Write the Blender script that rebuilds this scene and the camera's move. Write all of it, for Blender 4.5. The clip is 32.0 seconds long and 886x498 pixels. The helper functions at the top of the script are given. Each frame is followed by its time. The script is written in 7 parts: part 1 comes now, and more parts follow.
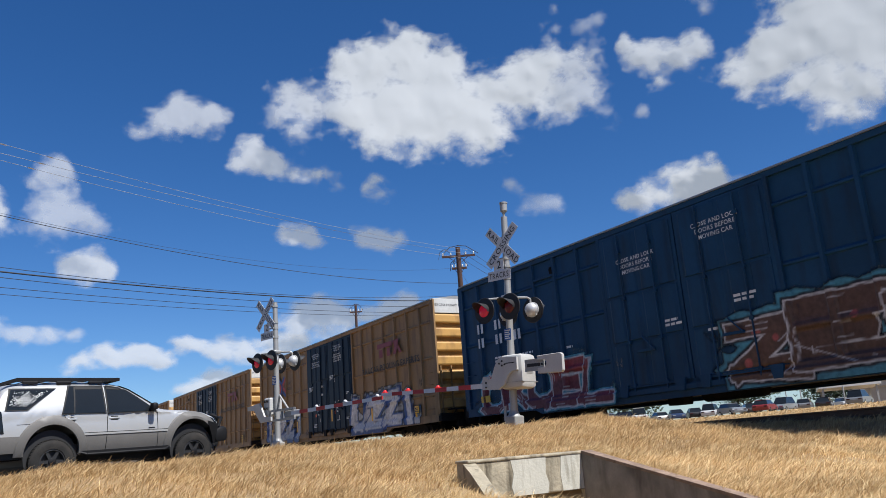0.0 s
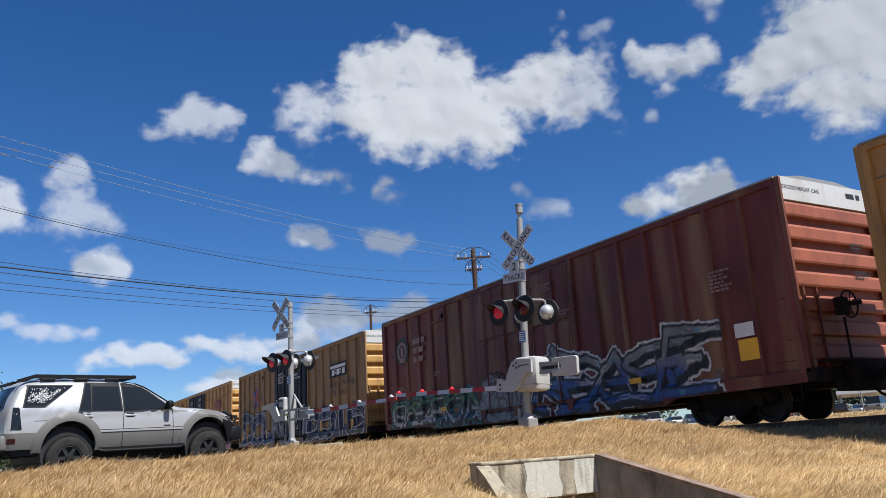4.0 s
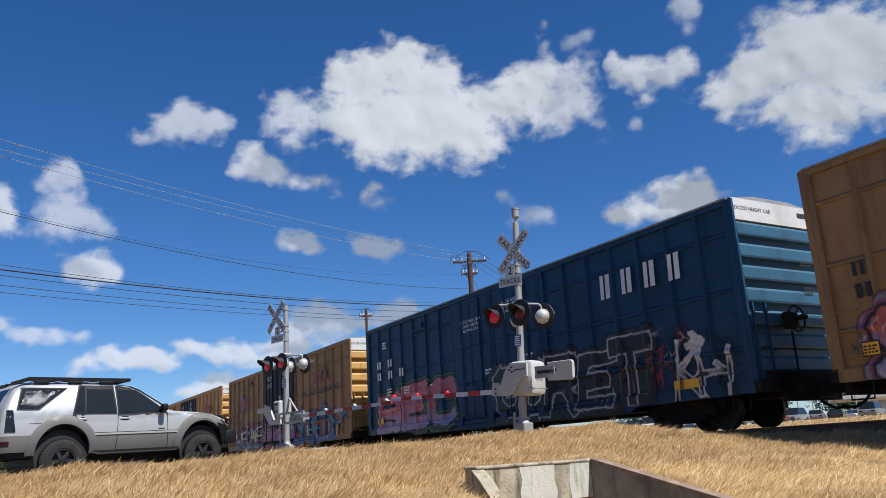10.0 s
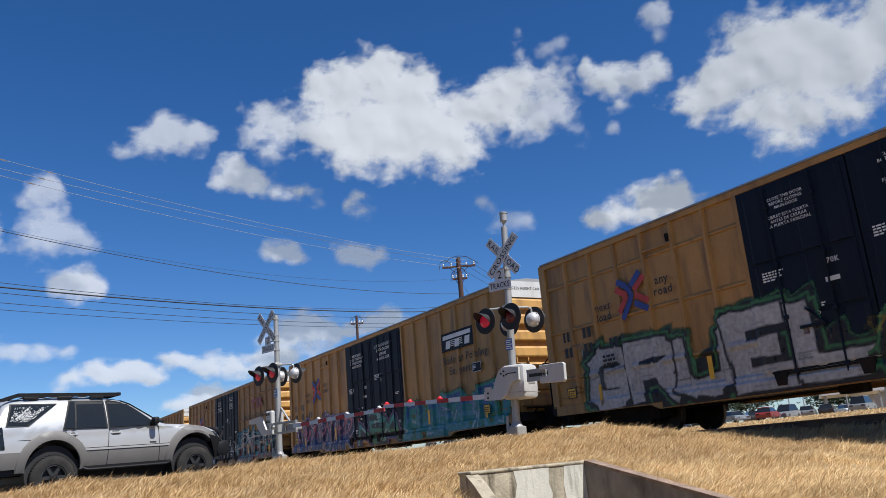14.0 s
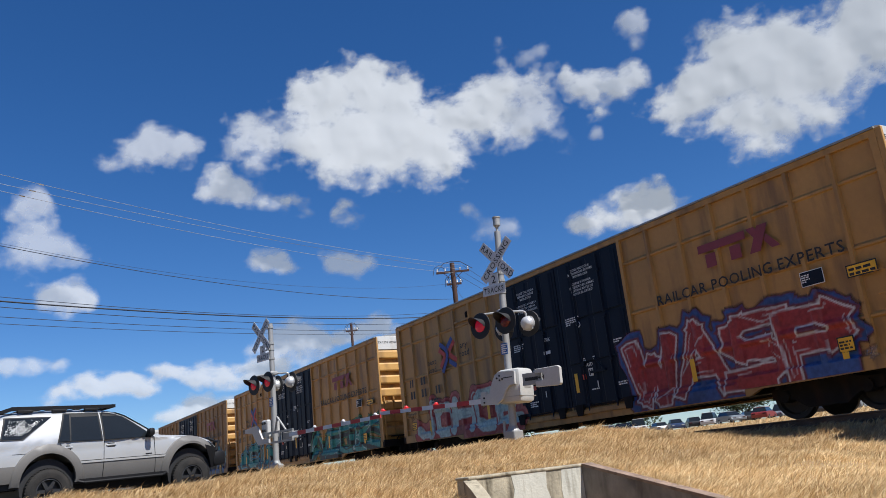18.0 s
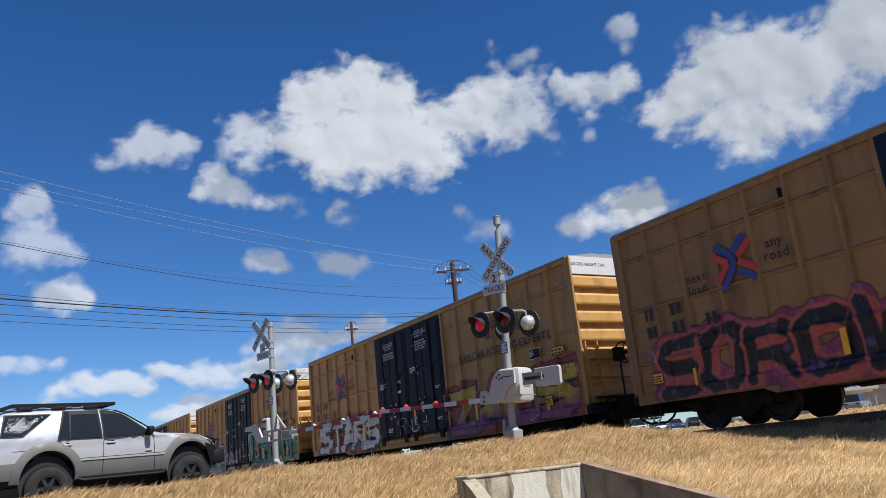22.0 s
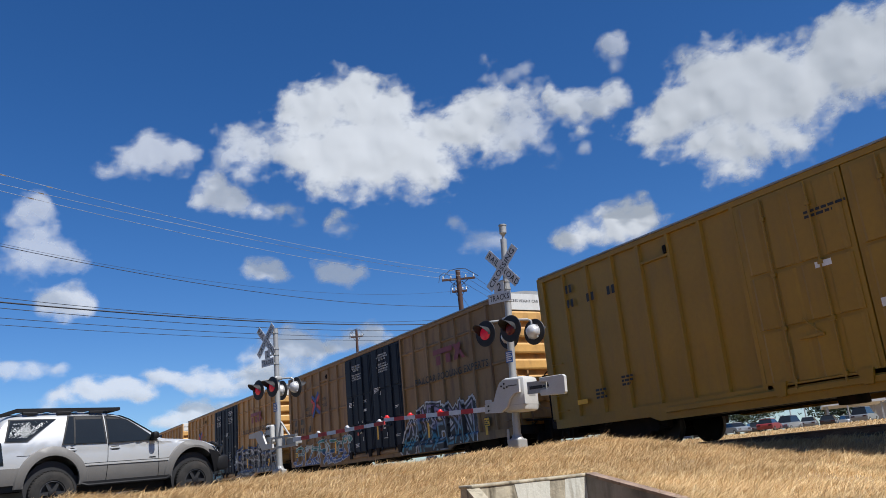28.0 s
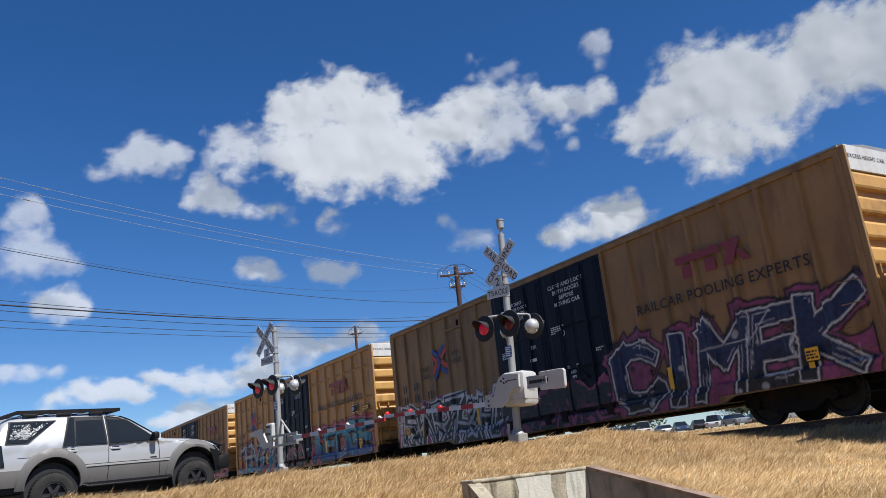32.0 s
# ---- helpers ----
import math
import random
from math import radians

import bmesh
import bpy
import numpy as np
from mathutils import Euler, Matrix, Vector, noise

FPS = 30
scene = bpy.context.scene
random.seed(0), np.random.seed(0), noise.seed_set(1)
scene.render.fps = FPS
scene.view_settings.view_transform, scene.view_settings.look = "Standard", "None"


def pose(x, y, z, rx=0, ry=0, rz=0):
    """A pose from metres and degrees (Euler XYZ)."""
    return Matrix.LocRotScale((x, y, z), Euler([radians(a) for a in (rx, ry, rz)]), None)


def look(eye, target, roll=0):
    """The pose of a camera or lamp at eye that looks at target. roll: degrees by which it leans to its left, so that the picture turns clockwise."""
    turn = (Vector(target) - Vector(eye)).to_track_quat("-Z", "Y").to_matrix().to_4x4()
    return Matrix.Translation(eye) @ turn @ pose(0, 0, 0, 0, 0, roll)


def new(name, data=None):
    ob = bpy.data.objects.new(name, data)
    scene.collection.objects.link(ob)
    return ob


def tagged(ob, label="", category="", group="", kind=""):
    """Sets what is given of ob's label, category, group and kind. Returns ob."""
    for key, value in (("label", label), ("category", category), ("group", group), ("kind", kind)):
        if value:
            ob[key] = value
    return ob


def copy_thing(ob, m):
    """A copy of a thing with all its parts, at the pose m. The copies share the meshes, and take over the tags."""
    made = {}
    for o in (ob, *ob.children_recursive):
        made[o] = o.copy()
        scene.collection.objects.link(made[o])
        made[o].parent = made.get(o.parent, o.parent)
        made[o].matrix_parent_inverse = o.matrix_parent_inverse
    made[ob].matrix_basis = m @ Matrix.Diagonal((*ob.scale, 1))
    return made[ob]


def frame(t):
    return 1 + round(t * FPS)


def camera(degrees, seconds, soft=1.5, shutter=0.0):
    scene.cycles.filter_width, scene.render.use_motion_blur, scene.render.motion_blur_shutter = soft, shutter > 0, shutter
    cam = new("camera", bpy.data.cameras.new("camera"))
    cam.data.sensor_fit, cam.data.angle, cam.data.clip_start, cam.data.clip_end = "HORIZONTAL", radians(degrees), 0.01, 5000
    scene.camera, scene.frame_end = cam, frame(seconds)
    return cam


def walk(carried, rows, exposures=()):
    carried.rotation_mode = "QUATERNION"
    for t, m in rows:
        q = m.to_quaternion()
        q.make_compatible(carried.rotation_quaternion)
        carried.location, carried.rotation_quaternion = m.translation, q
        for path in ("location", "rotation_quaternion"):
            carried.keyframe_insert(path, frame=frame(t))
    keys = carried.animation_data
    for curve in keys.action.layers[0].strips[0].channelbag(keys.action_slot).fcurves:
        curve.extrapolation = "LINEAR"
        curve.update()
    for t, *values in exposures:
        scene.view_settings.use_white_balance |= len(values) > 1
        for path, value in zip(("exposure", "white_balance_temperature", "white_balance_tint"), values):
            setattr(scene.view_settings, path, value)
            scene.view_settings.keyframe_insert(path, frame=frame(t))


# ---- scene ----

# the camera, held by hand on one spot in the low grass; seconds, pitch, lean, turn
cam = camera(58.85, 32.0, 0.55)
PATH = (
    (0.0, 14.15, 4.17, -30.91), (0.5, 14.04, 2.93, -30.54), (1.0, 14.46, 0.66, -29.34), (1.5, 15.12, -0.12, -28.46), (2.0, 15.30, 0.32, -28.34),
    (2.5, 14.97, 1.47, -28.64), (3.0, 14.38, 2.52, -29.18), (3.5, 14.27, 3.07, -29.63), (4.0, 14.31, 3.42, -29.96), (4.5, 14.56, 3.20, -30.22),
    (6.5, 14.44, 2.57, -29.99), (7.0, 14.33, 2.78, -30.04), (7.5, 14.40, 2.83, -30.00), (8.0, 14.52, 2.82, -29.95), (8.5, 14.78, 2.73, -30.04),
    (9.0, 14.90, 2.78, -30.16), (9.5, 14.72, 3.06, -30.20), (10.0, 14.57, 3.26, -30.30), (10.5, 14.60, 3.67, -30.41), (11.0, 14.80, 4.12, -30.59),
    (11.5, 15.03, 4.17, -30.66), (12.0, 15.16, 4.18, -30.63), (12.5, 15.23, 4.37, -30.59), (13.0, 15.08, 4.45, -30.64), (13.5, 14.93, 4.65, -30.67),
    (14.0, 14.94, 4.77, -30.73), (14.5, 15.09, 4.69, -30.73), (16.5, 14.95, 5.64, -30.74), (17.0, 14.95, 5.82, -30.86), (17.5, 15.13, 5.88, -30.92),
    (18.0, 15.32, 5.86, -30.92), (18.5, 15.51, 5.82, -30.94), (19.0, 15.57, 5.86, -30.98), (19.5, 15.38, 6.03, -31.14), (20.0, 15.13, 6.14, -31.19),
    (20.5, 15.02, 6.15, -31.20), (21.0, 15.08, 6.14, -31.14), (21.5, 15.23, 5.97, -31.10), (22.0, 15.24, 5.64, -30.96), (22.5, 15.21, 4.74, -30.61),
    (23.0, 15.14, 3.80, -30.02), (23.5, 15.19, 3.26, -29.50), (24.0, 15.51, 3.32, -29.32), (24.5, 16.05, 4.26, -29.59), (25.0, 16.50, 5.37, -30.13),
    (25.5, 16.66, 5.47, -30.57), (27.5, 15.67, 5.11, -30.71), (28.0, 15.86, 5.08, -30.68), (28.5, 15.95, 5.02, -30.64), (29.0, 15.88, 5.05, -30.65),
    (29.5, 15.55, 5.21, -30.66), (30.0, 15.26, 5.33, -30.67), (30.5, 15.31, 5.36, -30.72), (31.0, 15.46, 5.43, -30.64), (31.5, 15.50, 5.75, -30.55),
    (32.0, 15.56, 5.94, -30.61),
)
walk(cam, [(t, pose(0, 0, 0, 90 + p, r, y)) for t, p, r, y in PATH])

# ---- light ----
SUN = Vector((0.19, -0.64, 1.0)).normalized()
world = bpy.data.worlds.new("sky")
scene.world = world
world.use_nodes = True
wn = world.node_tree.nodes
sky = wn.new("ShaderNodeTexSky")
sky.sky_type, sky.sun_disc = "NISHITA", False
sky.sun_elevation = math.asin(SUN.z)
sky.sun_rotation = math.atan2(SUN.x, SUN.y)
sky.air_density, sky.dust_density, sky.ozone_density = 0.8, 0.35, 4.5
wn["Background"].inputs["Strength"].default_value = 0.073
deep = wn.new("ShaderNodeHueSaturation")
deep.inputs["Saturation"].default_value, deep.inputs["Hue"].default_value = 1.245, 0.5055
world.node_tree.links.new(sky.outputs[0], deep.inputs["Color"])
world.node_tree.links.new(deep.outputs[0], wn["Background"].inputs["Color"])
sun = new("sun", bpy.data.lights.new("sun", "SUN"))
sun.data.energy, sun.data.angle, sun.data.color = 5.0, radians(0.5), (1.0, 0.95, 0.88)
sun.matrix_world = look(SUN * 50, (0, 0, 0))
scene.view_settings.exposure = 0.64
scene.view_settings.use_white_balance = True
scene.view_settings.white_balance_temperature = 6150

# ---- materials ----
def mat(name, color, rough=0.6, metal=0.0, var=0.12, scale=3.0, bump=0.0, bscale=40.0, grime=None, gamount=0.0, gscale=(1.5, 1.5, 0.25), spec=0.5, fine=0.06):
    """A procedural surface: base colour varied at two scales, an optional layer of grime in streaks, and fine relief."""
    m = bpy.data.materials.new(name)
    m.use_nodes = True
    n, l = m.node_tree.nodes, m.node_tree.links
    b = n["Principled BSDF"]
    tc = n.new("ShaderNodeTexCoord")
    info = n.new("ShaderNodeObjectInfo")
    off = n.new("ShaderNodeVectorMath")
    off.operation = "ADD"
    mul = n.new("ShaderNodeMath")
    mul.operation, mul.inputs[1].default_value = "MULTIPLY", 20.0
    l.new(info.outputs["Random"], mul.inputs[0])
    l.new(tc.outputs["Object"], off.inputs[0])
    l.new(mul.outputs[0], off.inputs[1])

    def tex(s, detail=5, vec=None):
        t = n.new("ShaderNodeTexNoise")
        t.inputs["Scale"].default_value, t.inputs["Detail"].default_value = s, detail
        l.new(vec or off.outputs[0], t.inputs["Vector"])
        return t.outputs["Fac"]

    def mix(fac, a, c):
        k = n.new("ShaderNodeMix")
        k.data_type = "RGBA"
        l.new(fac, k.inputs[0])
        for v, s in ((a, k.inputs[6]), (c, k.inputs[7])):
            if isinstance(v, tuple):
                s.default_value = (*v, 1)
            else:
                l.new(v, s)
        return k.outputs[2]

    def ramp(fac, lo, hi, top=1.0):
        r = n.new("ShaderNodeMapRange")
        r.inputs[1].default_value, r.inputs[2].default_value, r.inputs[4].default_value = lo, hi, top
        l.new(fac, r.inputs[0])
        return r.outputs[0]

    dark = tuple(c * (1 - var) for c in color)
    light = tuple(min(1, c * (1 + var)) for c in color)
    col = mix(ramp(tex(scale), 0.3, 0.7), dark, light)
    col = mix(ramp(tex(scale * 14, 3), 0.35, 0.75, fine * 4), col, tuple(c * 0.6 for c in color))
    if grime:
        mp = n.new("ShaderNodeMapping")
        mp.inputs["Scale"].default_value = gscale
        l.new(off.outputs[0], mp.inputs["Vector"])
        col = mix(ramp(tex(2.0, 8, mp.outputs[0]), 0.5, 0.72, gamount), col, grime)
    l.new(col, b.inputs["Base Color"])
    b.inputs["Roughness"].default_value, b.inputs["Metallic"].default_value = rough, metal
    b.inputs["Specular IOR Level"].default_value = spec
    if bump:
        bp = n.new("ShaderNodeBump")
        bp.inputs["Strength"].default_value, bp.inputs["Distance"].default_value = bump, 0.02
        l.new(tex(bscale, 6), bp.inputs["Height"])
        l.new(bp.outputs[0], b.inputs["Normal"])
    return m


def glow(name, color, strength, base=(0.3, 0.02, 0.02)):
    m = mat(name, base, 0.25)
    b = m.node_tree.nodes["Principled BSDF"]
    b.inputs["Emission Color"].default_value, b.inputs["Emission Strength"].default_value = (*color, 1), strength
    return m


RUST = (0.16, 0.07, 0.03)
M = {
    "yellow": mat("boxcar_yellow_paint", (0.385, 0.21, 0.058), 0.55, 0, 0.14, 0.7, 0.15, 30, (0.16, 0.088, 0.036), 0.8),
    "tan": mat("boxcar_faded_paint", (0.25, 0.147, 0.057), 0.62, 0, 0.16, 0.7, 0.15, 30, (0.12, 0.066, 0.032), 0.85),
    "golden": mat("boxcar_golden_paint", (0.29, 0.165, 0.011), 0.5, 0, 0.12, 0.6, 0.15, 30, (0.22, 0.13, 0.02), 0.6),
    # lighter copy of the side paint for the ends, sunlight put into its colour
    "litendyellow": mat("boxcar_sunlit_end_paint", (0.435, 0.246, 0.0704), 0.5, 0, 0.08, 0.8, 0.1, 30, (0.154, 0.0832, 0.0352), 0.8, (1.2, 1.2, 0.5)),
    "navy": mat("boxcar_blue_paint", (0.010, 0.050, 0.110), 0.55, 0, 0.2, 0.6, 0.12, 30, (0.012, 0.022, 0.035), 0.6, (1.5, 1.5, 0.25), 0.25),
    "oxide": mat("boxcar_oxide_paint", (0.115, 0.022, 0.016), 0.6, 0, 0.35, 0.5, 0.15, 30, (0.23, 0.135, 0.058), 1.0, (0.55, 0.55, 0.07)),
    # two more end paints, lightened the same way for the sun on the ends
    "litendoxide": mat("boxcar_sunlit_oxide_end_paint", (0.256, 0.0768, 0.0384), 0.55, 0, 0.15, 0.8, 0.1, 30, (0.128, 0.0384, 0.0224), 0.7, (1.2, 1.2, 0.5)),
    "litendblue": mat("boxcar_sunlit_blue_end_paint", (0.0224, 0.0832, 0.141), 0.5, 0, 0.12, 0.8, 0.1, 30, (0.0128, 0.0384, 0.064), 0.6, (1.2, 1.2, 0.5)),
    "door": mat("door_black_paint", (0.005, 0.010, 0.021), 0.6, 0, 0.2, 0.8, 0.1, 30, (0.012, 0.013, 0.018), 0.5, (1.5, 1.5, 0.25), 0.2),
    "doorblue": mat("door_blue_paint", (0.005, 0.016, 0.034), 0.55, 0, 0.2, 0.8, 0.1, 30, (0.012, 0.015, 0.02), 0.5, (1.5, 1.5, 0.25), 0.2),
    "white": mat("white_band_paint", (0.504, 0.504, 0.483), 0.5, 0, 0.06, 1.0, 0.05, 30, (0.35, 0.315, 0.266), 0.5),
    "galv": mat("galvanised_roof", (0.288, 0.282, 0.269), 0.5, 0.4, 0.15, 2.0),
    "iron": mat("black_running_gear", (0.014, 0.012, 0.011), 0.85, 0, 0.3, 4.0, 0.2, 30, (0.05, 0.025, 0.015), 0.4, (1.5, 1.5, 0.5), 0.2),
    "steel": mat("wheel_steel", (0.03, 0.026, 0.024), 0.6, 0.3, 0.25, 4.0),
    "rail": mat("rail_steel", (0.15, 0.09, 0.06), 0.6, 0.3, 0.3, 3.0, 0.2, 60, RUST, 0.6),
    "railtop": mat("polished_rail_head", (0.6, 0.6, 0.6), 0.25, 1.0, 0.1, 5.0),
    "tie": mat("creosoted_tie", (0.06, 0.045, 0.035), 0.9, 0, 0.3, 6.0, 0.4, 30),
    "ballast": mat("ballast_stone", (0.176, 0.16, 0.144), 0.9, 0, 0.3, 8.0, 0.8, 20),
    "soil": mat("dry_soil", (0.294, 0.198, 0.096), 0.95, 0, 0.25, 1.3, 0.8, 12, (0.371, 0.275, 0.141), 0.6, (1, 1, 1)),
    "asphalt": mat("asphalt", (0.055, 0.055, 0.056), 0.9, 0, 0.2, 2.0, 0.5, 60),
    "concrete": mat("weathered_concrete", (0.33, 0.288, 0.205), 0.88, 0, 0.4, 3.5, 0.5, 25, (0.085, 0.07, 0.045), 1.0, (4.5, 4.5, 0.7)),
    "black": mat("black_text_paint", (0.015, 0.015, 0.016), 0.6),
    "redsticker": mat("orange_red_sticker", (0.55, 0.08, 0.04), 0.5),
    "fadedletter": mat("faded_letter_paint", (0.26, 0.17, 0.15), 0.7, 0, 0.3, 4.0),
    "claycoping": mat("clay_stained_cement", (0.235, 0.165, 0.12), 0.9, 0, 0.3, 5.0, 0.6, 25, (0.11, 0.075, 0.05), 0.7, (6, 6, 6)),
    # stained concrete again, darker: the wing wall's shade is put into the colour
    "shadeconcrete": mat("shaded_stained_concrete", (0.215, 0.195, 0.168), 0.9, 0, 0.35, 2.4, 0.4, 25, (0.064, 0.0544, 0.0448), 0.8, (2.0, 2.0, 0.7)),
    "palepatch": mat("pale_cement", (0.44, 0.425, 0.36), 0.9, 0, 0.12, 5.0, 0.3, 30, (0.141, 0.122, 0.0832), 0.5, (9, 9, 1.2)),
    "plum": mat("plum_logo_paint", (0.20, 0.035, 0.05), 0.6),
    "blue": mat("blue_logo_paint", (0.03, 0.06, 0.25), 0.6),
    "red": mat("red_logo_paint", (0.45, 0.05, 0.04), 0.6),
    "letter": mat("white_letter_paint", (0.68, 0.69, 0.68), 0.6),
    "decal": mat("yellow_decal", (0.75, 0.42, 0.02), 0.5),
    "galvpost": mat("galvanised_mast", (0.32, 0.32, 0.312), 0.45, 0.25, 0.1, 3.0, 0.05, 60, (0.288, 0.28, 0.264), 0.5),
    "casting": mat("white_enclosure_paint", (0.456, 0.456, 0.44), 0.42, 0, 0.06, 3.0, 0.05, 60, (0.36, 0.344, 0.32), 0.4),
    "sign": mat("white_sign_sheet", (0.55, 0.56, 0.56), 0.45, 0, 0.05, 4.0, 0, 1, (0.5, 0.5, 0.48), 0.4),
    "lampblack": mat("matt_black_shade", (0.012, 0.012, 0.013), 0.6, 0, 0.2, 5.0),
    "reflector": mat("silver_lamp_back", (0.496, 0.496, 0.496), 0.35, 0.3, 0.08, 5.0),
    "signblue": mat("blue_sign_sheet", (0.03, 0.10, 0.32), 0.5),
    "redband": mat("red_reflective_band", (0.42, 0.03, 0.03), 0.5, 0, 0.15, 6.0),
    "whiteband": mat("white_reflective_band", (0.62, 0.63, 0.64), 0.5, 0, 0.08, 6.0),
    "lens": glow("lit_red_lens", (1.0, 0.02, 0.10), 0.09),
    "lensoff": mat("dull_red_lens", (0.10, 0.008, 0.01), 0.25),
    "armlamp": glow("lit_arm_lamp", (1.0, 0.04, 0.05), 0.3),
    "silver": mat("silver_car_paint", (0.44, 0.448, 0.448), 0.30, 0.35, 0.03, 2.0, 0, 1, None, 0, (0.64, 0.64, 0.64), 0.6, 0.01),
    "cladding": mat("grey_cladding", (0.134, 0.128, 0.12), 0.55, 0, 0.06, 3.0),
    "plastic": mat("black_plastic", (0.010, 0.010, 0.011), 0.5, 0, 0.15, 6.0, 0, 1, None, 0, (1, 1, 1), 0.2),
    "tyre": mat("tyre_rubber", (0.022, 0.021, 0.02), 0.85, 0, 0.2, 6.0, 0.3, 40, (0.05, 0.042, 0.035), 0.5, (2, 2, 2), 0.2),
    "rim": mat("dark_alloy", (0.03, 0.03, 0.031), 0.45, 0.3, 0.1, 6.0),
    "glass": mat("tinted_glass", (0.012, 0.015, 0.018), 0.06, 0, 0.05, 2.0, 0, 1, None, 0, (1, 1, 1), 0.35),
    "chrome": mat("bright_trim", (0.6, 0.6, 0.6), 0.2, 0.9, 0.05, 5.0),
    "taillamp": mat("red_tail_lamp", (0.035, 0.006, 0.007), 0.25),
    "polewood": mat("weathered_pole_wood", (0.045, 0.019, 0.014), 0.85, 0, 0.25, 2.0, 0.5, 30, (0.06, 0.04, 0.03), 0.6, (6, 6, 0.2)),
    "wire": mat("cable", (0.02, 0.022, 0.028), 0.6),
    "barewire": mat("bare_aluminium_wire", (0.34, 0.35, 0.37), 0.4, 0.3),
    "insulator": mat("grey_insulator", (0.5, 0.5, 0.5), 0.3),
    "bark": mat("bark", (0.064, 0.044, 0.032), 0.9, 0, 0.3, 6.0, 0.5, 20),
}


def foliage(name, a, b):
    m = bpy.data.materials.new(name)
    m.use_nodes = True
    n, l = m.node_tree.nodes, m.node_tree.links
    g = n.new("ShaderNodeNewGeometry")
    r = n.new("ShaderNodeValToRGB")
    r.color_ramp.elements[0].color, r.color_ramp.elements[1].color = (*a, 1), (*b, 1)
    l.new(g.outputs["Random Per Island"], r.inputs[0])
    p = n["Principled BSDF"]
    tc = n.new("ShaderNodeTexCoord")
    nz = n.new("ShaderNodeTexNoise")
    nz.inputs["Scale"].default_value, nz.inputs["Detail"].default_value = 0.9, 4
    l.new(tc.outputs["Object"], nz.inputs["Vector"])
    mr = n.new("ShaderNodeMapRange")
    mr.inputs[1].default_value, mr.inputs[2].default_value, mr.inputs[3].default_value, mr.inputs[4].default_value = 0.3, 0.7, 0.78, 1.12
    l.new(nz.outputs["Fac"], mr.inputs[0])
    sc = n.new("ShaderNodeVectorMath")
    sc.operation = "SCALE"
    l.new(r.outputs[0], sc.inputs[0])
    l.new(mr.outputs[0], sc.inputs["Scale"])
    r = sc
    l.new(r.outputs[0], p.inputs["Base Color"])
    p.inputs["Roughness"].default_value = 0.7
    t = n.new("ShaderNodeBsdfTranslucent")
    l.new(r.outputs[0], t.inputs["Color"])
    k = n.new("ShaderNodeMixShader")
    k.inputs[0].default_value = 0.38
    l.new(p.outputs[0], k.inputs[1])
    l.new(t.outputs[0], k.inputs[2])
    l.new(k.outputs[0], n["Material Output"].inputs["Surface"])
    return m


M["straw"] = foliage("dry_grass_blades", (0.385, 0.226, 0.086), (0.73, 0.555, 0.298))
# lighter straw where the grass is better lit; that light is in the colour
M["litstraw"] = foliage("sunlit_grass_blades", (0.48, 0.295, 0.118), (0.84, 0.67, 0.38))
M["leaf"] = foliage("dark_leaves", (0.015, 0.026, 0.009), (0.05, 0.07, 0.025))


# ---- mesh helpers ----
def box(bm, x0, x1, y0, y1, z0, z1, bev=0.0):
    r = bmesh.ops.create_cube(bm, size=1.0)
    vs = r["verts"]
    for v in vs:
        v.co = Vector((x0 + (v.co.x + 0.5) * (x1 - x0), y0 + (v.co.y + 0.5) * (y1 - y0), z0 + (v.co.z + 0.5) * (z1 - z0)))
    if bev:
        bmesh.ops.bevel(bm, geom=list({e for v in vs for e in v.link_edges}), offset=bev, segments=2, affect="EDGES", profile=0.5)
    return bm


def rod(bm, a, b, r0, r1=None, n=10):
    a, b = Vector(a), Vector(b)
    d = b - a
    m = Matrix.Translation((a + b) / 2) @ d.to_track_quat("Z", "Y").to_matrix().to_4x4()
    bmesh.ops.create_cone(bm, cap_ends=True, segments=n, radius1=r0, radius2=r0 if r1 is None else r1, depth=d.length, matrix=m)
    return bm


def lathe(bm, prof, n=24, m=Matrix()):
    """Turns a profile of (radius, height) round z."""
    rings = []
    for r, h in prof:
        if r < 1e-5:
            rings.append([bm.verts.new(m @ Vector((0, 0, h)))])
        else:
            rings.append([bm.verts.new(m @ Vector((r * math.cos(2 * math.pi * i / n), r * math.sin(2 * math.pi * i / n), h))) for i in range(n)])
    for p, q in zip(rings, rings[1:]):
        for i in range(n):
            j = (i + 1) % n
            f = [p[i % len(p)], p[j % len(p)], q[j % len(q)], q[i % len(q)]]
            f = list(dict.fromkeys(f))
            if len(f) > 2:
                bm.faces.new(f)
    return bm


def prism(bm, pts, a, b, axis="y"):
    """Extrudes a flat outline from a to b along an axis; pts are the other two coordinates in order."""
    def v3(p, h):
        return {"x": (h, p[0], p[1]), "y": (p[0], h, p[1]), "z": (p[0], p[1], h)}[axis]
    lo = [bm.verts.new(v3(p, a)) for p in pts]
    hi = [bm.verts.new(v3(p, b)) for p in pts]
    n = len(pts)
    bm.faces.new(lo)
    bm.faces.new(hi[::-1])
    for i in range(n):
        bm.faces.new((lo[i], hi[i], hi[(i + 1) % n], lo[(i + 1) % n]))
    return bm


def tube(bm, pts, r, n=6):
    pts = [Vector(p) for p in pts]
    for a, b in zip(pts, pts[1:]):
        rod(bm, a, b, r, r, n)
    return bm


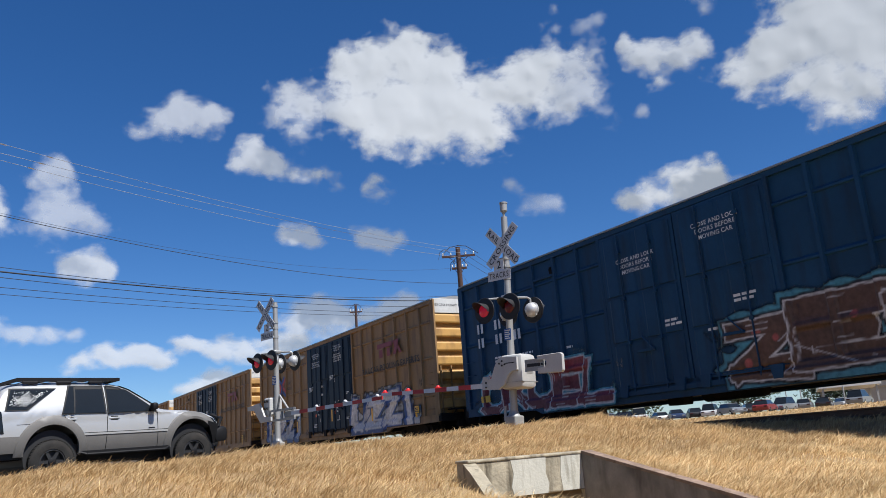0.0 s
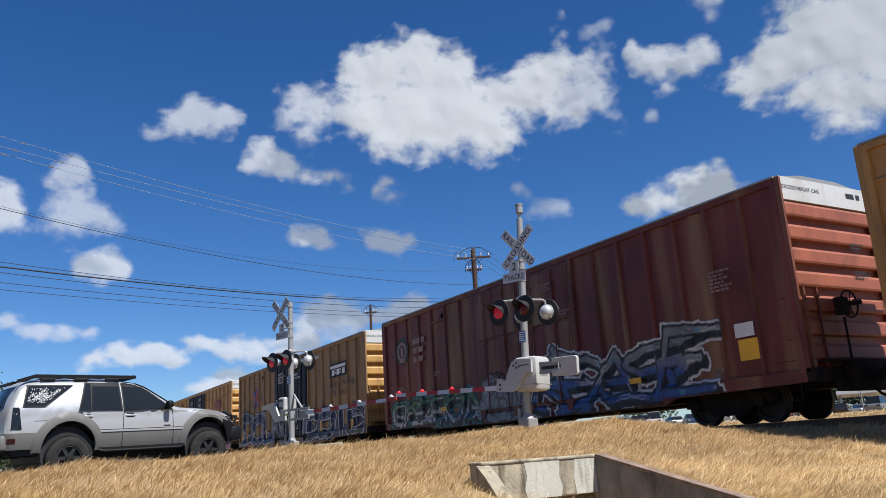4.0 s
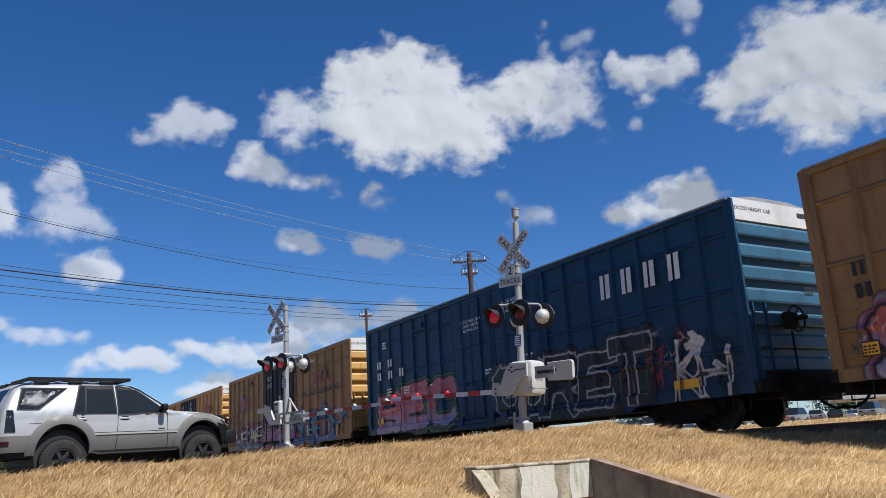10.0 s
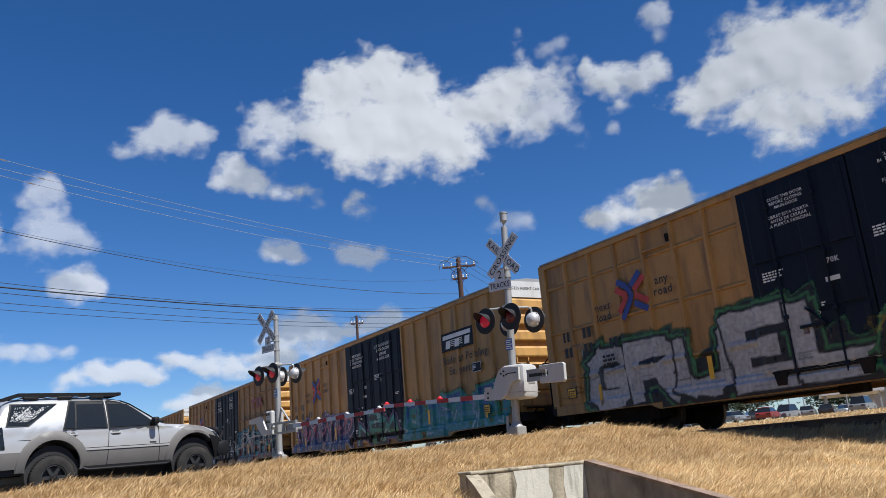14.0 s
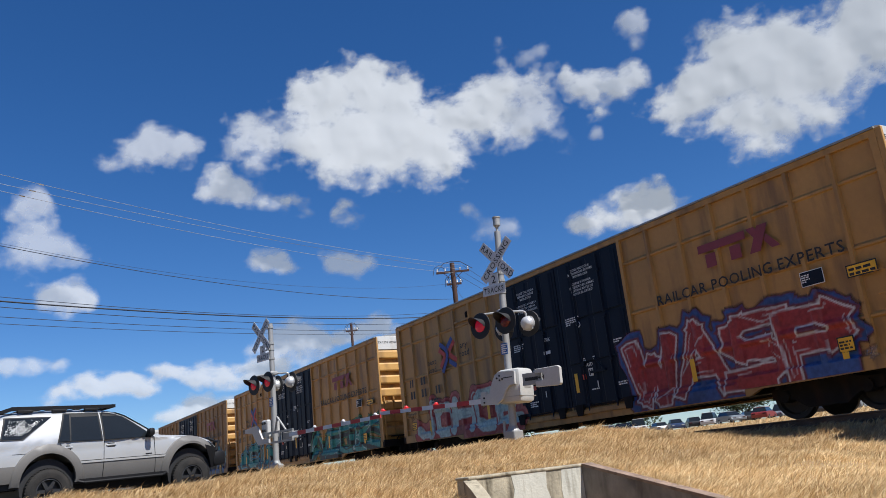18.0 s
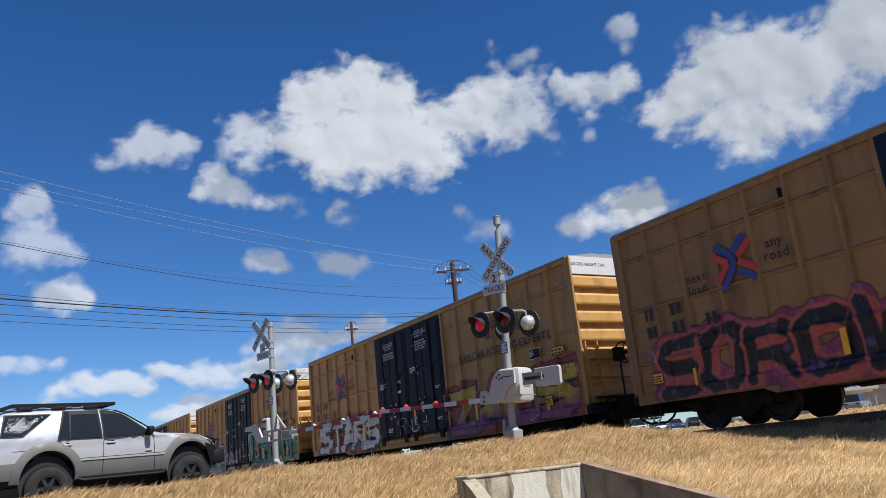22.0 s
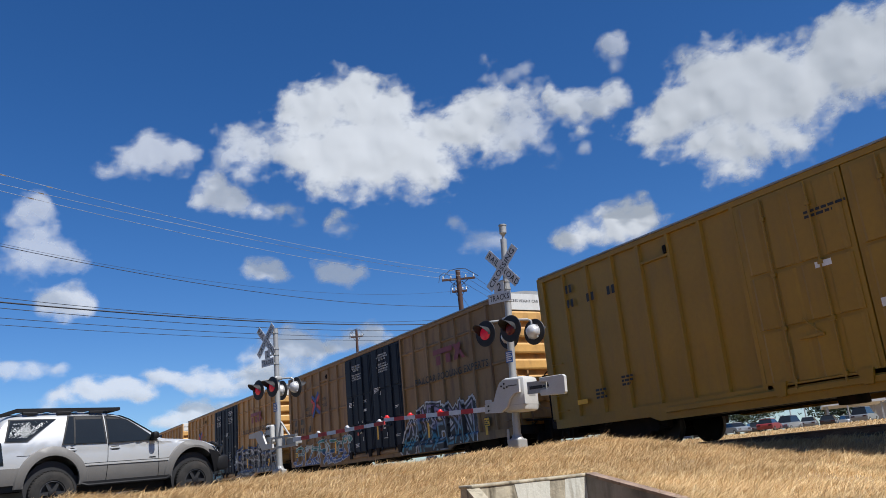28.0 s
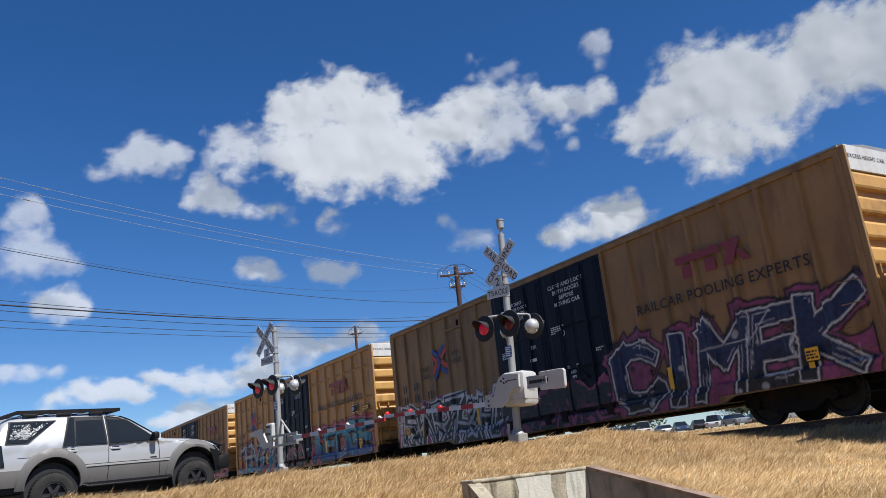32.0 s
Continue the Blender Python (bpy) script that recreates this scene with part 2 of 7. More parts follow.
def finish(bm, name, material, smooth=False):
    bmesh.ops.recalc_face_normals(bm, faces=bm.faces)
    me = bpy.data.meshes.new(name)
    bm.to_mesh(me)
    bm.free()
    me.materials.append(material)
    if smooth:
        me.shade_smooth()
        me.set_sharp_from_angle(angle=radians(38))
    return me


def part(name, bm, material, parent=None, label="", smooth=False):
    """One mesh object from a bmesh (or a ready mesh), under its thing."""
    me = finish(bm, name, material, smooth) if isinstance(bm, bmesh.types.BMesh) else bm
    ob = new(name, me)
    if parent:
        ob.parent = parent
    if label:
        ob["label"] = label
    return ob


def thing(name, m, label, category, group=""):
    ob = new(name)
    ob.matrix_basis = m
    return tagged(ob, label, category, group)


def B():
    return bmesh.new()


GLYPHS = {}


def glyph(ch):
    """The built-in font's outline of one letter as triangles, with its advance; height of capitals about 0.7."""
    if ch not in GLYPHS:
        cu = bpy.data.curves.new("letter", "FONT")
        cu.body = ch
        cu.resolution_u = 2
        cu.offset = 0.010
        ob = bpy.data.objects.new("letter", cu)
        me = bpy.data.meshes.new_from_object(ob)
        vs = [(v.co.x, v.co.y) for v in me.vertices]
        fs = [tuple(p.vertices) for p in me.polygons]
        w = max((v[0] for v in vs), default=0.25)
        bpy.data.objects.remove(ob)
        bpy.data.curves.remove(cu)
        bpy.data.meshes.remove(me)
        GLYPHS[ch] = (vs, fs, w)
    return GLYPHS[ch]


def writing(lines, height, material, m, gap=1.5, posts=(), width=None, name="writing", align="c"):
    """Flat lettering in the plane of m (x to the right, y up). height: of the capitals. posts: (from, to) stretches of x that letters keep out of."""
    k = height / 0.69
    V, Fc = [], []
    for i, text in enumerate(lines):
        adv, pos = [], 0.0
        for ch in text:
            w = 0.3 if ch == " " else glyph(ch)[2] + 0.07
            adv.append(pos)
            pos += w
        kx = k if width is None else width / max(pos, 0.01)
        start = -pos * kx / 2 if align == "c" else 0.0
        shift = 0.0
        for ch, a in zip(text, adv):
            if ch == " ":
                continue
            vs, fs, w = glyph(ch)
            x0 = start + a * kx + shift
            for p0, p1 in posts:
                if x0 < p1 and x0 + w * kx > p0:
                    shift += p1 - x0
                    x0 = p1
            o = len(V)
            V += [tuple(m @ Vector((x0 + x * kx, y * k - i * gap * height, 0))) for x, y in vs]
            Fc += [tuple(o + j for j in f) for f in fs]
    me = bpy.data.meshes.new(name)
    me.from_pydata(V, [], Fc)
    me.materials.append(material)
    return me


# ---- the ground, the road and the track ----
RAIL = 0.14           # top of the rails
TRACK = 15.56         # middle of the track; it runs along y
HEAD = Vector((math.cos(radians(14)), math.sin(radians(14)), 0))      # the road's way to the track
SIDE = Vector((-HEAD.y, HEAD.x, 0))


def smooth(x, a, b):
    t = np.clip((x - a) / (b - a), 0, 1)
    return t * t * (3 - 2 * t)


def height(x, y):
    """The ground's height; works on arrays too."""
    x, y = np.asarray(x, float), np.asarray(y, float)
    u = (y - 12.6 - 0.213 * x) * 0.978
    crest = -0.05 + 0.06 * smooth(x, 0.2, 1.8) + 0.12 * smooth(x, 1.5, 7.0) + 0.09 * smooth(x, 7.0, 10.0)
    h = crest - 0.12 * np.maximum(0, -u - 2.0) - 0.015 * np.clip(-u, 0, 2)
    h = np.maximum(h, -1.0 + 0.02 * np.sin(x * 0.7) * np.sin(y * 0.9))
    road = -0.17 + 0.27 * smooth(x, 2.5, 14)
    h = h + (road - h) * smooth(u, 0.8, 2.6)
    bed = RAIL - 0.22 + 0 * x
    w = smooth(x, 12.7, 14.0) * (1 - smooth(x, 18.0, 19.2))
    h = h + (bed - h) * w * (1 - smooth(u, 0.4, 1.6)) + (RAIL - 0.06 - h) * w * smooth(u, 0.4, 1.6)
    far = 0.0 + 1.05 * smooth(x, 17, 78)
    h = h + (far - h) * smooth(x, 18.2, 20.5)
    lumps = 0.05 * np.sin(x * 1.9 + 1.3 * np.sin(y * 0.8)) * np.sin(y * 1.6 + 0.7 * np.sin(x)) + 0.025 * np.sin(x * 4.1 + y * 2.7)
    h = h + 0.10 * np.exp(-((x - 11.4) ** 2 + (y - 12.7) ** 2) / 4.5)
    h = h + lumps * (1 - smooth(u, -0.5, 1.0)) * (1 - smooth(x, 12.0, 13.0))
    # the ditch in front of the culvert, and its bed behind the wall
    d = smooth(x, 4.75, 4.95) * (1 - smooth(x, 6.40, 6.50)) * (1 - smooth(y, 7.6, 7.75))
    return h + (-1.55 - h) * d


def steps(*runs):
    out = []
    for a, b, s in runs:
        out += list(np.arange(a, b - 1e-6, s))
    return np.array(out + [runs[-1][1]])


gx = steps((-2600, -200, 400), (-200, -20, 30), (-20, -3, 1), (-3, 21, 0.16), (21, 60, 1.5), (60, 300, 30), (300, 3500, 400))
gy = steps((-2600, -200, 400), (-200, -20, 30), (-20, 0, 1), (0, 19, 0.16), (19, 60, 1.5), (60, 300, 30), (300, 3500, 400))
GX, GY = np.meshgrid(gx, gy)
GZ = height(GX, GY)
nx = len(gx)
gme = bpy.data.meshes.new("ground")
idx = np.arange(GX.size).reshape(GX.shape)
quads = np.stack([idx[:-1, :-1], idx[:-1, 1:], idx[1:, 1:], idx[1:, :-1]], -1).reshape(-1, 4)
gme.from_pydata(np.stack([GX, GY, GZ], -1).reshape(-1, 3).tolist(), [], quads.tolist())
gme.materials.append(M["soil"])
gme.shade_smooth()
tagged(new("ground", gme), "dry straw-coloured ground rising from a ditch to the road", "ground", kind="structure")

# the road, a strip laid on the ground
rv, rf = [], []
cols = list(np.arange(-60, 12.6, 1.2)) + [13.2]
for s in cols:
    for w in (-4.2, -2.1, 0, 2.1, 4.2):
        p = Vector((2.0, 17.9, 0)) + HEAD * s + SIDE * w
        rv.append((p.x, p.y, float(height(p.x, p.y)) + 0.03))
for i in range(len(cols) - 1):
    for j in range(4):
        a = i * 5 + j
        rf.append((a, a + 1, a + 6, a + 5))
rme = bpy.data.meshes.new("road")
rme.from_pydata(rv, [], rf)
rme.materials.append(M["asphalt"])
tagged(new("road", rme), "dark asphalt road leading up to the crossing", "road", kind="structure")

# ballast, ties and rails
bm = B()
prism(bm, [(TRACK - 1.75, -0.25), (TRACK - 1.2, -0.045), (TRACK + 1.45, -0.045), (TRACK + 2.3, -0.4)], -150, 400)
tagged(part("ballast", bm, M["ballast"]), "grey stone ballast bed under the track", "ballast", kind="structure")
track = thing("railway_track", pose(0, 0, 0), "rusty steel rails on dark timber ties", "railway track")
track["kind"] = "structure"
for x in (TRACK - 0.7525, TRACK + 0.7525):
    bm = B()
    prism(bm, [(x - 0.07, RAIL - 0.17), (x + 0.07, RAIL - 0.17), (x + 0.07, RAIL - 0.155), (x + 0.012, RAIL - 0.135), (x + 0.012, RAIL - 0.045),
               (x + 0.036, RAIL - 0.035), (x + 0.036, RAIL - 0.005), (x - 0.036, RAIL - 0.005), (x - 0.036, RAIL - 0.035), (x - 0.012, RAIL - 0.045), (x - 0.012, RAIL - 0.135), (x - 0.07, RAIL - 0.155)], -150, 400)
    rail = part("rail", bm, M["rail"], track)
    bm = B()
    box(bm, x - 0.03, x + 0.03, -150, 400, RAIL - 0.004, RAIL)
    part("running_surface", bm, M["railtop"], rail, "polished rail head")
bm = B()
box(bm, TRACK - 1.3, TRACK + 1.3, -0.11, 0.11, RAIL - 0.35, RAIL - 0.165, 0.01)
tie_mesh = finish(bm, "tie", M["tie"])
for i in range(70):
    part("tie", tie_mesh, None, track).location = (0, -8 + i * 0.5, 0)

# ---- the culvert's headwall ----
hw = thing("culvert_headwall", pose(0, 0, 0), "weathered concrete culvert headwall with stains, sunk in dry grass", "headwall")
bm = B()
box(bm, 4.86, 6.68, 7.6, 7.86, -0.61, -0.185, 0.02)
part("lintel", bm, M["concrete"], hw, "stained pale concrete beam")
lintel = hw.children[-1]
bm = B()
prism(bm, [(5.45, -0.60), (5.42, -0.5), (5.46, -0.36), (5.43, -0.2), (5.7, -0.195), (5.94, -0.2), (5.92, -0.38), (5.96, -0.5), (5.93, -0.605)], 7.594, 7.61, "y")
part("cement_patch", bm, M["palepatch"], lintel, "pale patch of cement")
bm = B()
prism(bm, [(6.16, -0.60), (6.14, -0.42), (6.17, -0.2), (6.30, -0.19), (6.485, -0.195), (6.485, -0.6)], 7.595, 7.61, "y")
part("cement_patch", bm, M["palepatch"], lintel, "pale patch of cement")
bm = B()
box(bm, 4.85, 6.69, 7.585, 7.87, -0.20, -0.165, 0.012)
part("coping", bm, M["concrete"], lintel, "worn edge of the beam's top")
bm = B()
box(bm, 4.86, 5.12, 7.603, 7.86, -1.7, -0.605)
part("pier", bm, M["concrete"], hw)
bm = B()
box(bm, 6.5, 6.74, 7.603, 7.86, -1.7, -0.605)
part("pier", bm, M["concrete"], hw)
bm = B()
for pl in ((4.9, 5.1, 7.86, 13, -1.7, -0.5), (6.5, 6.7, 7.86, 13, -1.7, -0.5), (4.9, 6.7, 7.86, 13, -0.64, -0.44), (4.9, 6.7, 7.86, 13, -1.8, -1.6), (4.9, 6.7, 13, 13.2, -1.8, -0.44)):
    box(bm, *pl)
part("culvert_barrel", bm, M["concrete"], hw, "dark concrete passage under the road")
bm = B()
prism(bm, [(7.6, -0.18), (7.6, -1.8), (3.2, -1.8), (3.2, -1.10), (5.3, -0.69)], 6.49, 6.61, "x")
wing = part("wing_wall", bm, M["shadeconcrete"], hw, "sloping concrete wing wall, its shade put into the grey")
bm = B()
prism(bm, [(7.58, -0.162), (6.4, -0.425), (5.3, -0.668), (4.2, -0.885), (3.2, -1.078), (3.2, -1.115), (4.2, -0.915), (5.3, -0.704), (6.4, -0.458), (7.58, -0.196)], 6.478, 6.625, "x")
part("coping", bm, M["claycoping"], wing, "thin clay-brown worn edge of the wing wall")
bm = B()
prism(bm, [(7.6, -0.2), (7.6, -1.8), (6.2, -1.8), (6.2, -0.9), (7.35, -0.3)], 4.80, 4.95, "x")
part("wing_wall", bm, M["concrete"], hw, "short broken concrete wing wall")
for o in hw.children[-1:]:
    o.matrix_basis = Matrix.Translation((4.9, 7.6, 0)) @ pose(0, 0, 0, 0, 0, -14) @ Matrix.Translation((-4.9, -7.6, 0))


# ---- the crossing's signals ----
def face_m(y, z, x, turn=0.0):
    """A plane that faces the traffic (local +x); its right is local +y."""
    return Matrix(((0, 0, 1, x), (1, 0, 0, y), (0, 1, 0, z), (0, 0, 0, 1))) @ pose(0, 0, 0, 0, 0, turn)


def plate(m, w, h, t=0.006):
    bm = B()
    box(bm, -w / 2, w / 2, -h / 2, h / 2, -t, 0)
    bm.transform(m)
    return bm


def warning_lamp(mast, x, y, z, lit):
    """One flasher: a black background disc with a hood, a red lens and a silver housing behind. x tells which way it looks."""
    s = 1 if x > 0 else -1
    m = Matrix.Translation((x, y, z)) @ pose(0, 0, 0, 0, 90 * s, 0)
    bm = B()
    lathe(bm, [(0.0, -0.012), (0.295, -0.012), (0.302, 0.0), (0.295, 0.008), (0.16, 0.012), (0.0, 0.012)], 32, m)
    lamp = part("flasher", bm, M["lampblack"], mast, "black round flasher background", True)
    bm = B()
    lathe(bm, [(0.148, 0.012), (0.15, 0.02), (0.12, 0.045), (0.06, 0.062), (0.0, 0.066)], 28, m)
    part("lens", bm, M["lens"] if lit else M["lensoff"], lamp, "red glass lens", True)
    bm = B()
    ring = []
    for i in range(17):
        a = math.pi * (i / 16) * 1.15 - 0.075 * math.pi
        for r, d in ((0.160, 0.01), (0.168, 0.34 * (0.25 + 0.75 * max(0.0, math.sin(a)) ** 0.7)), (0.160, 0.34 * (0.25 + 0.75 * max(0.0, math.sin(a)) ** 0.7)), (0.152, 0.012)):
            ring.append(bm.verts.new(Vector((x + s * d, y + r * math.cos(a), z + r * math.sin(a)))))
    for i in range(16):
        for j in range(3):
            bm.faces.new((ring[i * 4 + j], ring[i * 4 + j + 1], ring[i * 4 + j + 5], ring[i * 4 + j + 4]))
    part("hood", bm, M["lampblack"], lamp, "black half-round hood", True)
    bm = B()
    lathe(bm, [(0.0, -0.2), (0.06, -0.195), (0.12, -0.165), (0.155, -0.11), (0.165, -0.05), (0.175, -0.045), (0.175, -0.014), (0.0, -0.014)], 28, m)
    part("housing", bm, M["reflector"], lamp, "silver domed lamp housing", True)
    bm = B()
    for i in range(4):
        a = math.pi / 4 + math.pi / 2 * i
        q = m @ Vector((0.17 * math.cos(a), 0.17 * math.sin(a), -0.05))
        box(bm, q.x - 0.02, q.x + 0.02, q.y - 0.012, q.y + 0.012, q.z - 0.02, q.z + 0.02)
    tagged(part("clips", bm, M["reflector"], lamp), kind="stuff")
    return lamp


def signal(base, label, bell, sign_y, cross_y, lean, lit):
    """A mast with crossbuck, track sign, flashers, gate machine and gate arm."""
    mast = thing("crossing_signal", Matrix.Translation(base) @ Matrix.Rotation(radians(lean), 4, Vector((0.59, 0.81, 0))) @ pose(0, 0, 0, 0, 0, 194), label, "crossing signal", "crossing signals")
    top = 5.02 if bell else 4.62
    bm = B()
    lathe(bm, [(0, 0.3), (0.088, 0.3), (0.082, 2.0), (0.074, top), (0.0, top + 0.01)], 20)
    part("mast", bm, M["galvpost"], mast, "galvanised steel mast", True)
    bm = B()
    box(bm, -0.16, 0.16, -0.16, 0.16, -0.3, 0.40, 0.03)
    lathe(bm, [(0.16, 0.38), (0.12, 0.44), (0.1, 0.5), (0.0, 0.5)], 18)
    part("base", bm, M["galvpost"], mast, "grey cast junction base")
    bm = B()
    rod(bm, (0.12, -0.15, 0.3), (0.12, -0.15, 0.62), 0.035, 0.03, 10)
    part("conduit", bm, M["galvpost"], mast)
    if bell:
        bm = B()
        lathe(bm, [(0.03, top), (0.03, top + 0.07), (0.045, top + 0.11), (0.085, top + 0.15), (0.088, top + 0.32), (0.098, top + 0.33), (0.098, top + 0.36), (0.0, top + 0.37)], 20)
        part("bell", bm, M["galvpost"], mast, "grey warning bell on the mast's top", True)
    # crossbuck
    cz = 4.30
    cross = part("crossbuck", plate(face_m(cross_y, cz, 0.125, -45), 1.22, 0.2286), M["sign"], mast, "white crossed blades with black letters")
    part("blade", plate(face_m(cross_y, cz, 0.135, 45), 1.22, 0.2286), M["sign"], cross, "white blade with black letters")
    part("lettering", writing(["RAIL"], 0.135, M["black"], face_m(cross_y, cz, 0.128, -45) @ Matrix.Translation((-0.355, -0.067, 0))), None, cross)
    part("lettering", writing(["ROAD"], 0.135, M["black"], face_m(cross_y, cz, 0.128, -45) @ Matrix.Translation((0.355, -0.067, 0))), None, cross)
    part("lettering", writing(["CROSSING"], 0.135, M["black"], face_m(cross_y, cz, 0.138, 45) @ Matrix.Translation((0, -0.067, 0)), 1.5, (), 1.1), None, cross)
    sz = 3.62
    tr = part("track_sign", plate(face_m(sign_y, sz, 0.12), 0.69, 0.23), M["sign"], mast, "white sign that counts the tracks")
    part("lettering", writing(["TRACKS"], 0.13, M["black"], face_m(sign_y, sz - 0.065, 0.124), 1.5, (), 0.6), None, tr)
    part("number_panel", plate(face_m(sign_y, sz + 0.245, 0.12), 0.3, 0.25), M["sign"], tr)
    part("lettering", writing(["2"], 0.18, M["black"], face_m(sign_y + 0.02, sz + 0.16, 0.124)), None, tr)
    for z in (sz - 0.08, sz + 0.2, cz - 0.3, cz + 0.2):
        bm = B()
        box(bm, -0.08, 0.115, -0.03, 0.03, z - 0.025, z + 0.025)
        box(bm, 0.085, 0.113, min(0, sign_y), max(0.05, sign_y + 0.1), z - 0.02, z + 0.02)
        lathe(bm, [(0.08, z - 0.03), (0.09, z - 0.03), (0.09, z + 0.03), (0.08, z + 0.03)], 16)
        part("sign_bracket", bm, M["galvpost"], mast)
    # flashers on their cross arm
    bm = B()
    box(bm, -0.13, 0.13, -0.13, 0.13, 3.02, 3.14, 0.04)
    for y in (-0.38, 0.38):
        tube(bm, [(0, 0, 3.08), (0.28, y * 0.9, 3.06), (0.33, y, 3.02), (0.33, y, 2.9)], 0.026, 10)
        tube(bm, [(0, 0, 3.08), (-0.28, y * 0.9, 3.06), (-0.33, y, 3.02), (-0.33, y, 2.9)], 0.026, 10)
    part("cross_arm", bm, M["galvpost"], mast, "grey pipe arm that carries the flashers")
    for x, y, on in ((0.42, -0.38, lit[0]), (0.42, 0.38, lit[1]), (-0.42, -0.38, False), (-0.42, 0.38, False)):
        warning_lamp(mast, x, y, 2.78, on)
    bm = plate(face_m(0, 2.22, 0.09), 0.2, 0.26)
    bs = part("notice", bm, M["signblue"], mast, "small blue notice plate")
    bm = B()
    for k in range(5):
        z = 2.31 - k * 0.045
        box(bm, 0.091, 0.093, -0.08, 0.08 - 0.03 * (k % 2), z - 0.012, z + 0.012)
    part("notice_text", bm, M["letter"], bs)
    return mast


def gate_arm(mast, y0, y1, z0, z1, lamps, x=0.3):
    """The striped arm, of bands that follow on one another."""
    n = max(2, round(abs(y1 - y0) / 0.41))
    arm = None
    for i in range(n):
        a, b = y0 + (y1 - y0) * i / n, y0 + (y1 - y0) * (i + 1) / n
        za, zb = z0 + (z1 - z0) * i / n, z0 + (z1 - z0) * (i + 1) / n
        h = 0.054 - 0.012 * i / n
        bm = B()
        prism(bm, [(a, za - h), (b, zb - h), (b, zb + h), (a, za + h)], x - 0.02, x + 0.02, "x")
        band = part("gate_arm" if arm is None else "band", bm, M["whiteband"] if i % 2 == 0 else M["redband"], arm or mast, "red and white striped gate arm" if arm is None else "")
        arm = arm or band
    for f, kind in lamps:
        y, z = y0 + (y1 - y0) * f, z0 + (z1 - z0) * f + 0.06
        bm = B()
        lathe(bm, [(0.045, -0.01), (0.05, 0.02), (0.03, 0.05), (0.0, 0.055)], 14, Matrix.Translation((x, y, z)))
        box(bm, x - 0.05, x + 0.05, y - 0.07, y + 0.07, z - 0.012, z + 0.004)
        part("arm_lamp", bm, M[kind], arm, "small lamp on the arm", True)
    return arm


def bolts(bm, pts, x, r=0.022):
    for y, z in pts:
        rod(bm, (x, y, z), (x + 0.03, y, z), r, r, 8)
    return bm


near_mast = signal((10.6, 14.55, 0.16), "railway crossing signal with crossbuck, red flashers, bell and lowered gate", True, -0.14, 0.0, 2.4, (True, False))
bm = B()
box(bm, -0.28, 0.255, -0.20, 0.50, 0.98, 1.74, 0.10)
mach = part("gate_machine", bm, M["casting"], near_mast, "white rounded gate machine housing", True)
bm = B()
box(bm, -0.284, 0.258, -0.203, 0.504, 1.12, 1.13)
box(bm, -0.12, 0.1, 0.497, 0.506, 1.3, 1.5)
part("cover_seam", bm, M["galvpost"], mach)
bm = B()
prism(bm, [(0.42, 1.66), (0.0, 1.69), (-0.14, 1.64), (-0.25, 1.46), (-0.34, 1.24), (-0.62, 1.19), (-0.62, 1.00), (-0.14, 0.98), (0.04, 1.08), (0.14, 1.26), (0.26, 1.36), (0.42, 1.38)], 0.27, 0.33, "x")
cast = part("arm_casting", bm, M["casting"], near_mast, "white cranked arm casting")
for q in ((0.0, 1.6), (0.08, 1.52), (-0.08, 1.55), (0.0, 1.5), (-0.5, 1.15), (-0.5, 1.05)):
    part("bolt", bolts(B(), (q,), 0.32), M["lampblack"], cast)
bm = B()
box(bm, 0.331, 0.335, 0.10, 0.36, 1.53, 1.55)
part("slot", bm, M["lampblack"], cast)
bm = B()
box(bm, 0.26, 0.34, -0.60, -0.44, 1.2, 1.29, 0.01)
part("arm_bracket", bm, M["casting"], cast)
bm = B()
box(bm, 0.22, 0.27, 0.60, 1.12, 1.31, 1.37)
box(bm, 0.22, 0.27, 0.60, 1.12, 1.51, 1.57)
box(bm, 0.225, 0.262, 0.60, 1.12, 1.37, 1.51)
warm = part("counterweight_arm", bm, M["galvpost"], near_mast, "grey slotted counterweight arm")
bm = B()
box(bm, 0.262, 0.266, 0.66, 1.02, 1.405, 1.475)
part("slot", bm, M["lampblack"], warm)
bm = B()
prism(bm, [(1.02, 1.24), (1.64, 1.22), (1.68, 1.26), (1.68, 1.59), (1.63, 1.63), (1.02, 1.62), (1.02, 1.53), (1.22, 1.53), (1.27, 1.47), (1.27, 1.41), (1.22, 1.36), (1.02, 1.36)], 0.275, 0.36, "x")
bmesh.ops.bevel(bm, geom=bm.edges[:], offset=0.008, segments=1, affect="EDGES")
part("counterweight", bm, M["casting"], near_mast, "white notched counterweight plate")
for q in ((1.08, 1.44), (1.19, 1.44)):
    part("bolt", bolts(B(), (q,), 0.272), M["lampblack"], warm)
gate_arm(near_mast, -0.60, -4.15, 1.09, 1.12, ((0.42, "armlamp"), (0.72, "armlamp"), (0.97, "armlamp")))

far_mast = signal((8.18, 23.2, 0.10), "railway crossing signal with crossbuck, red flashers and lowered gate", False, -0.30, -0.36, 0.0, (True, True))
bm = B()
box(bm, -0.25, 0.2, -0.42, -0.08, 1.18, 1.72, 0.05)
mach = part("gate_machine", bm, M["casting"], far_mast, "grey gate machine housing")
for q in ((-0.32, 1.62), (-0.2, 1.62), (-0.32, 1.4), (-0.2, 1.4)):
    part("bolt", bolts(B(), (q,), 0.2, 0.04), M["lampblack"], mach)
bm = B()
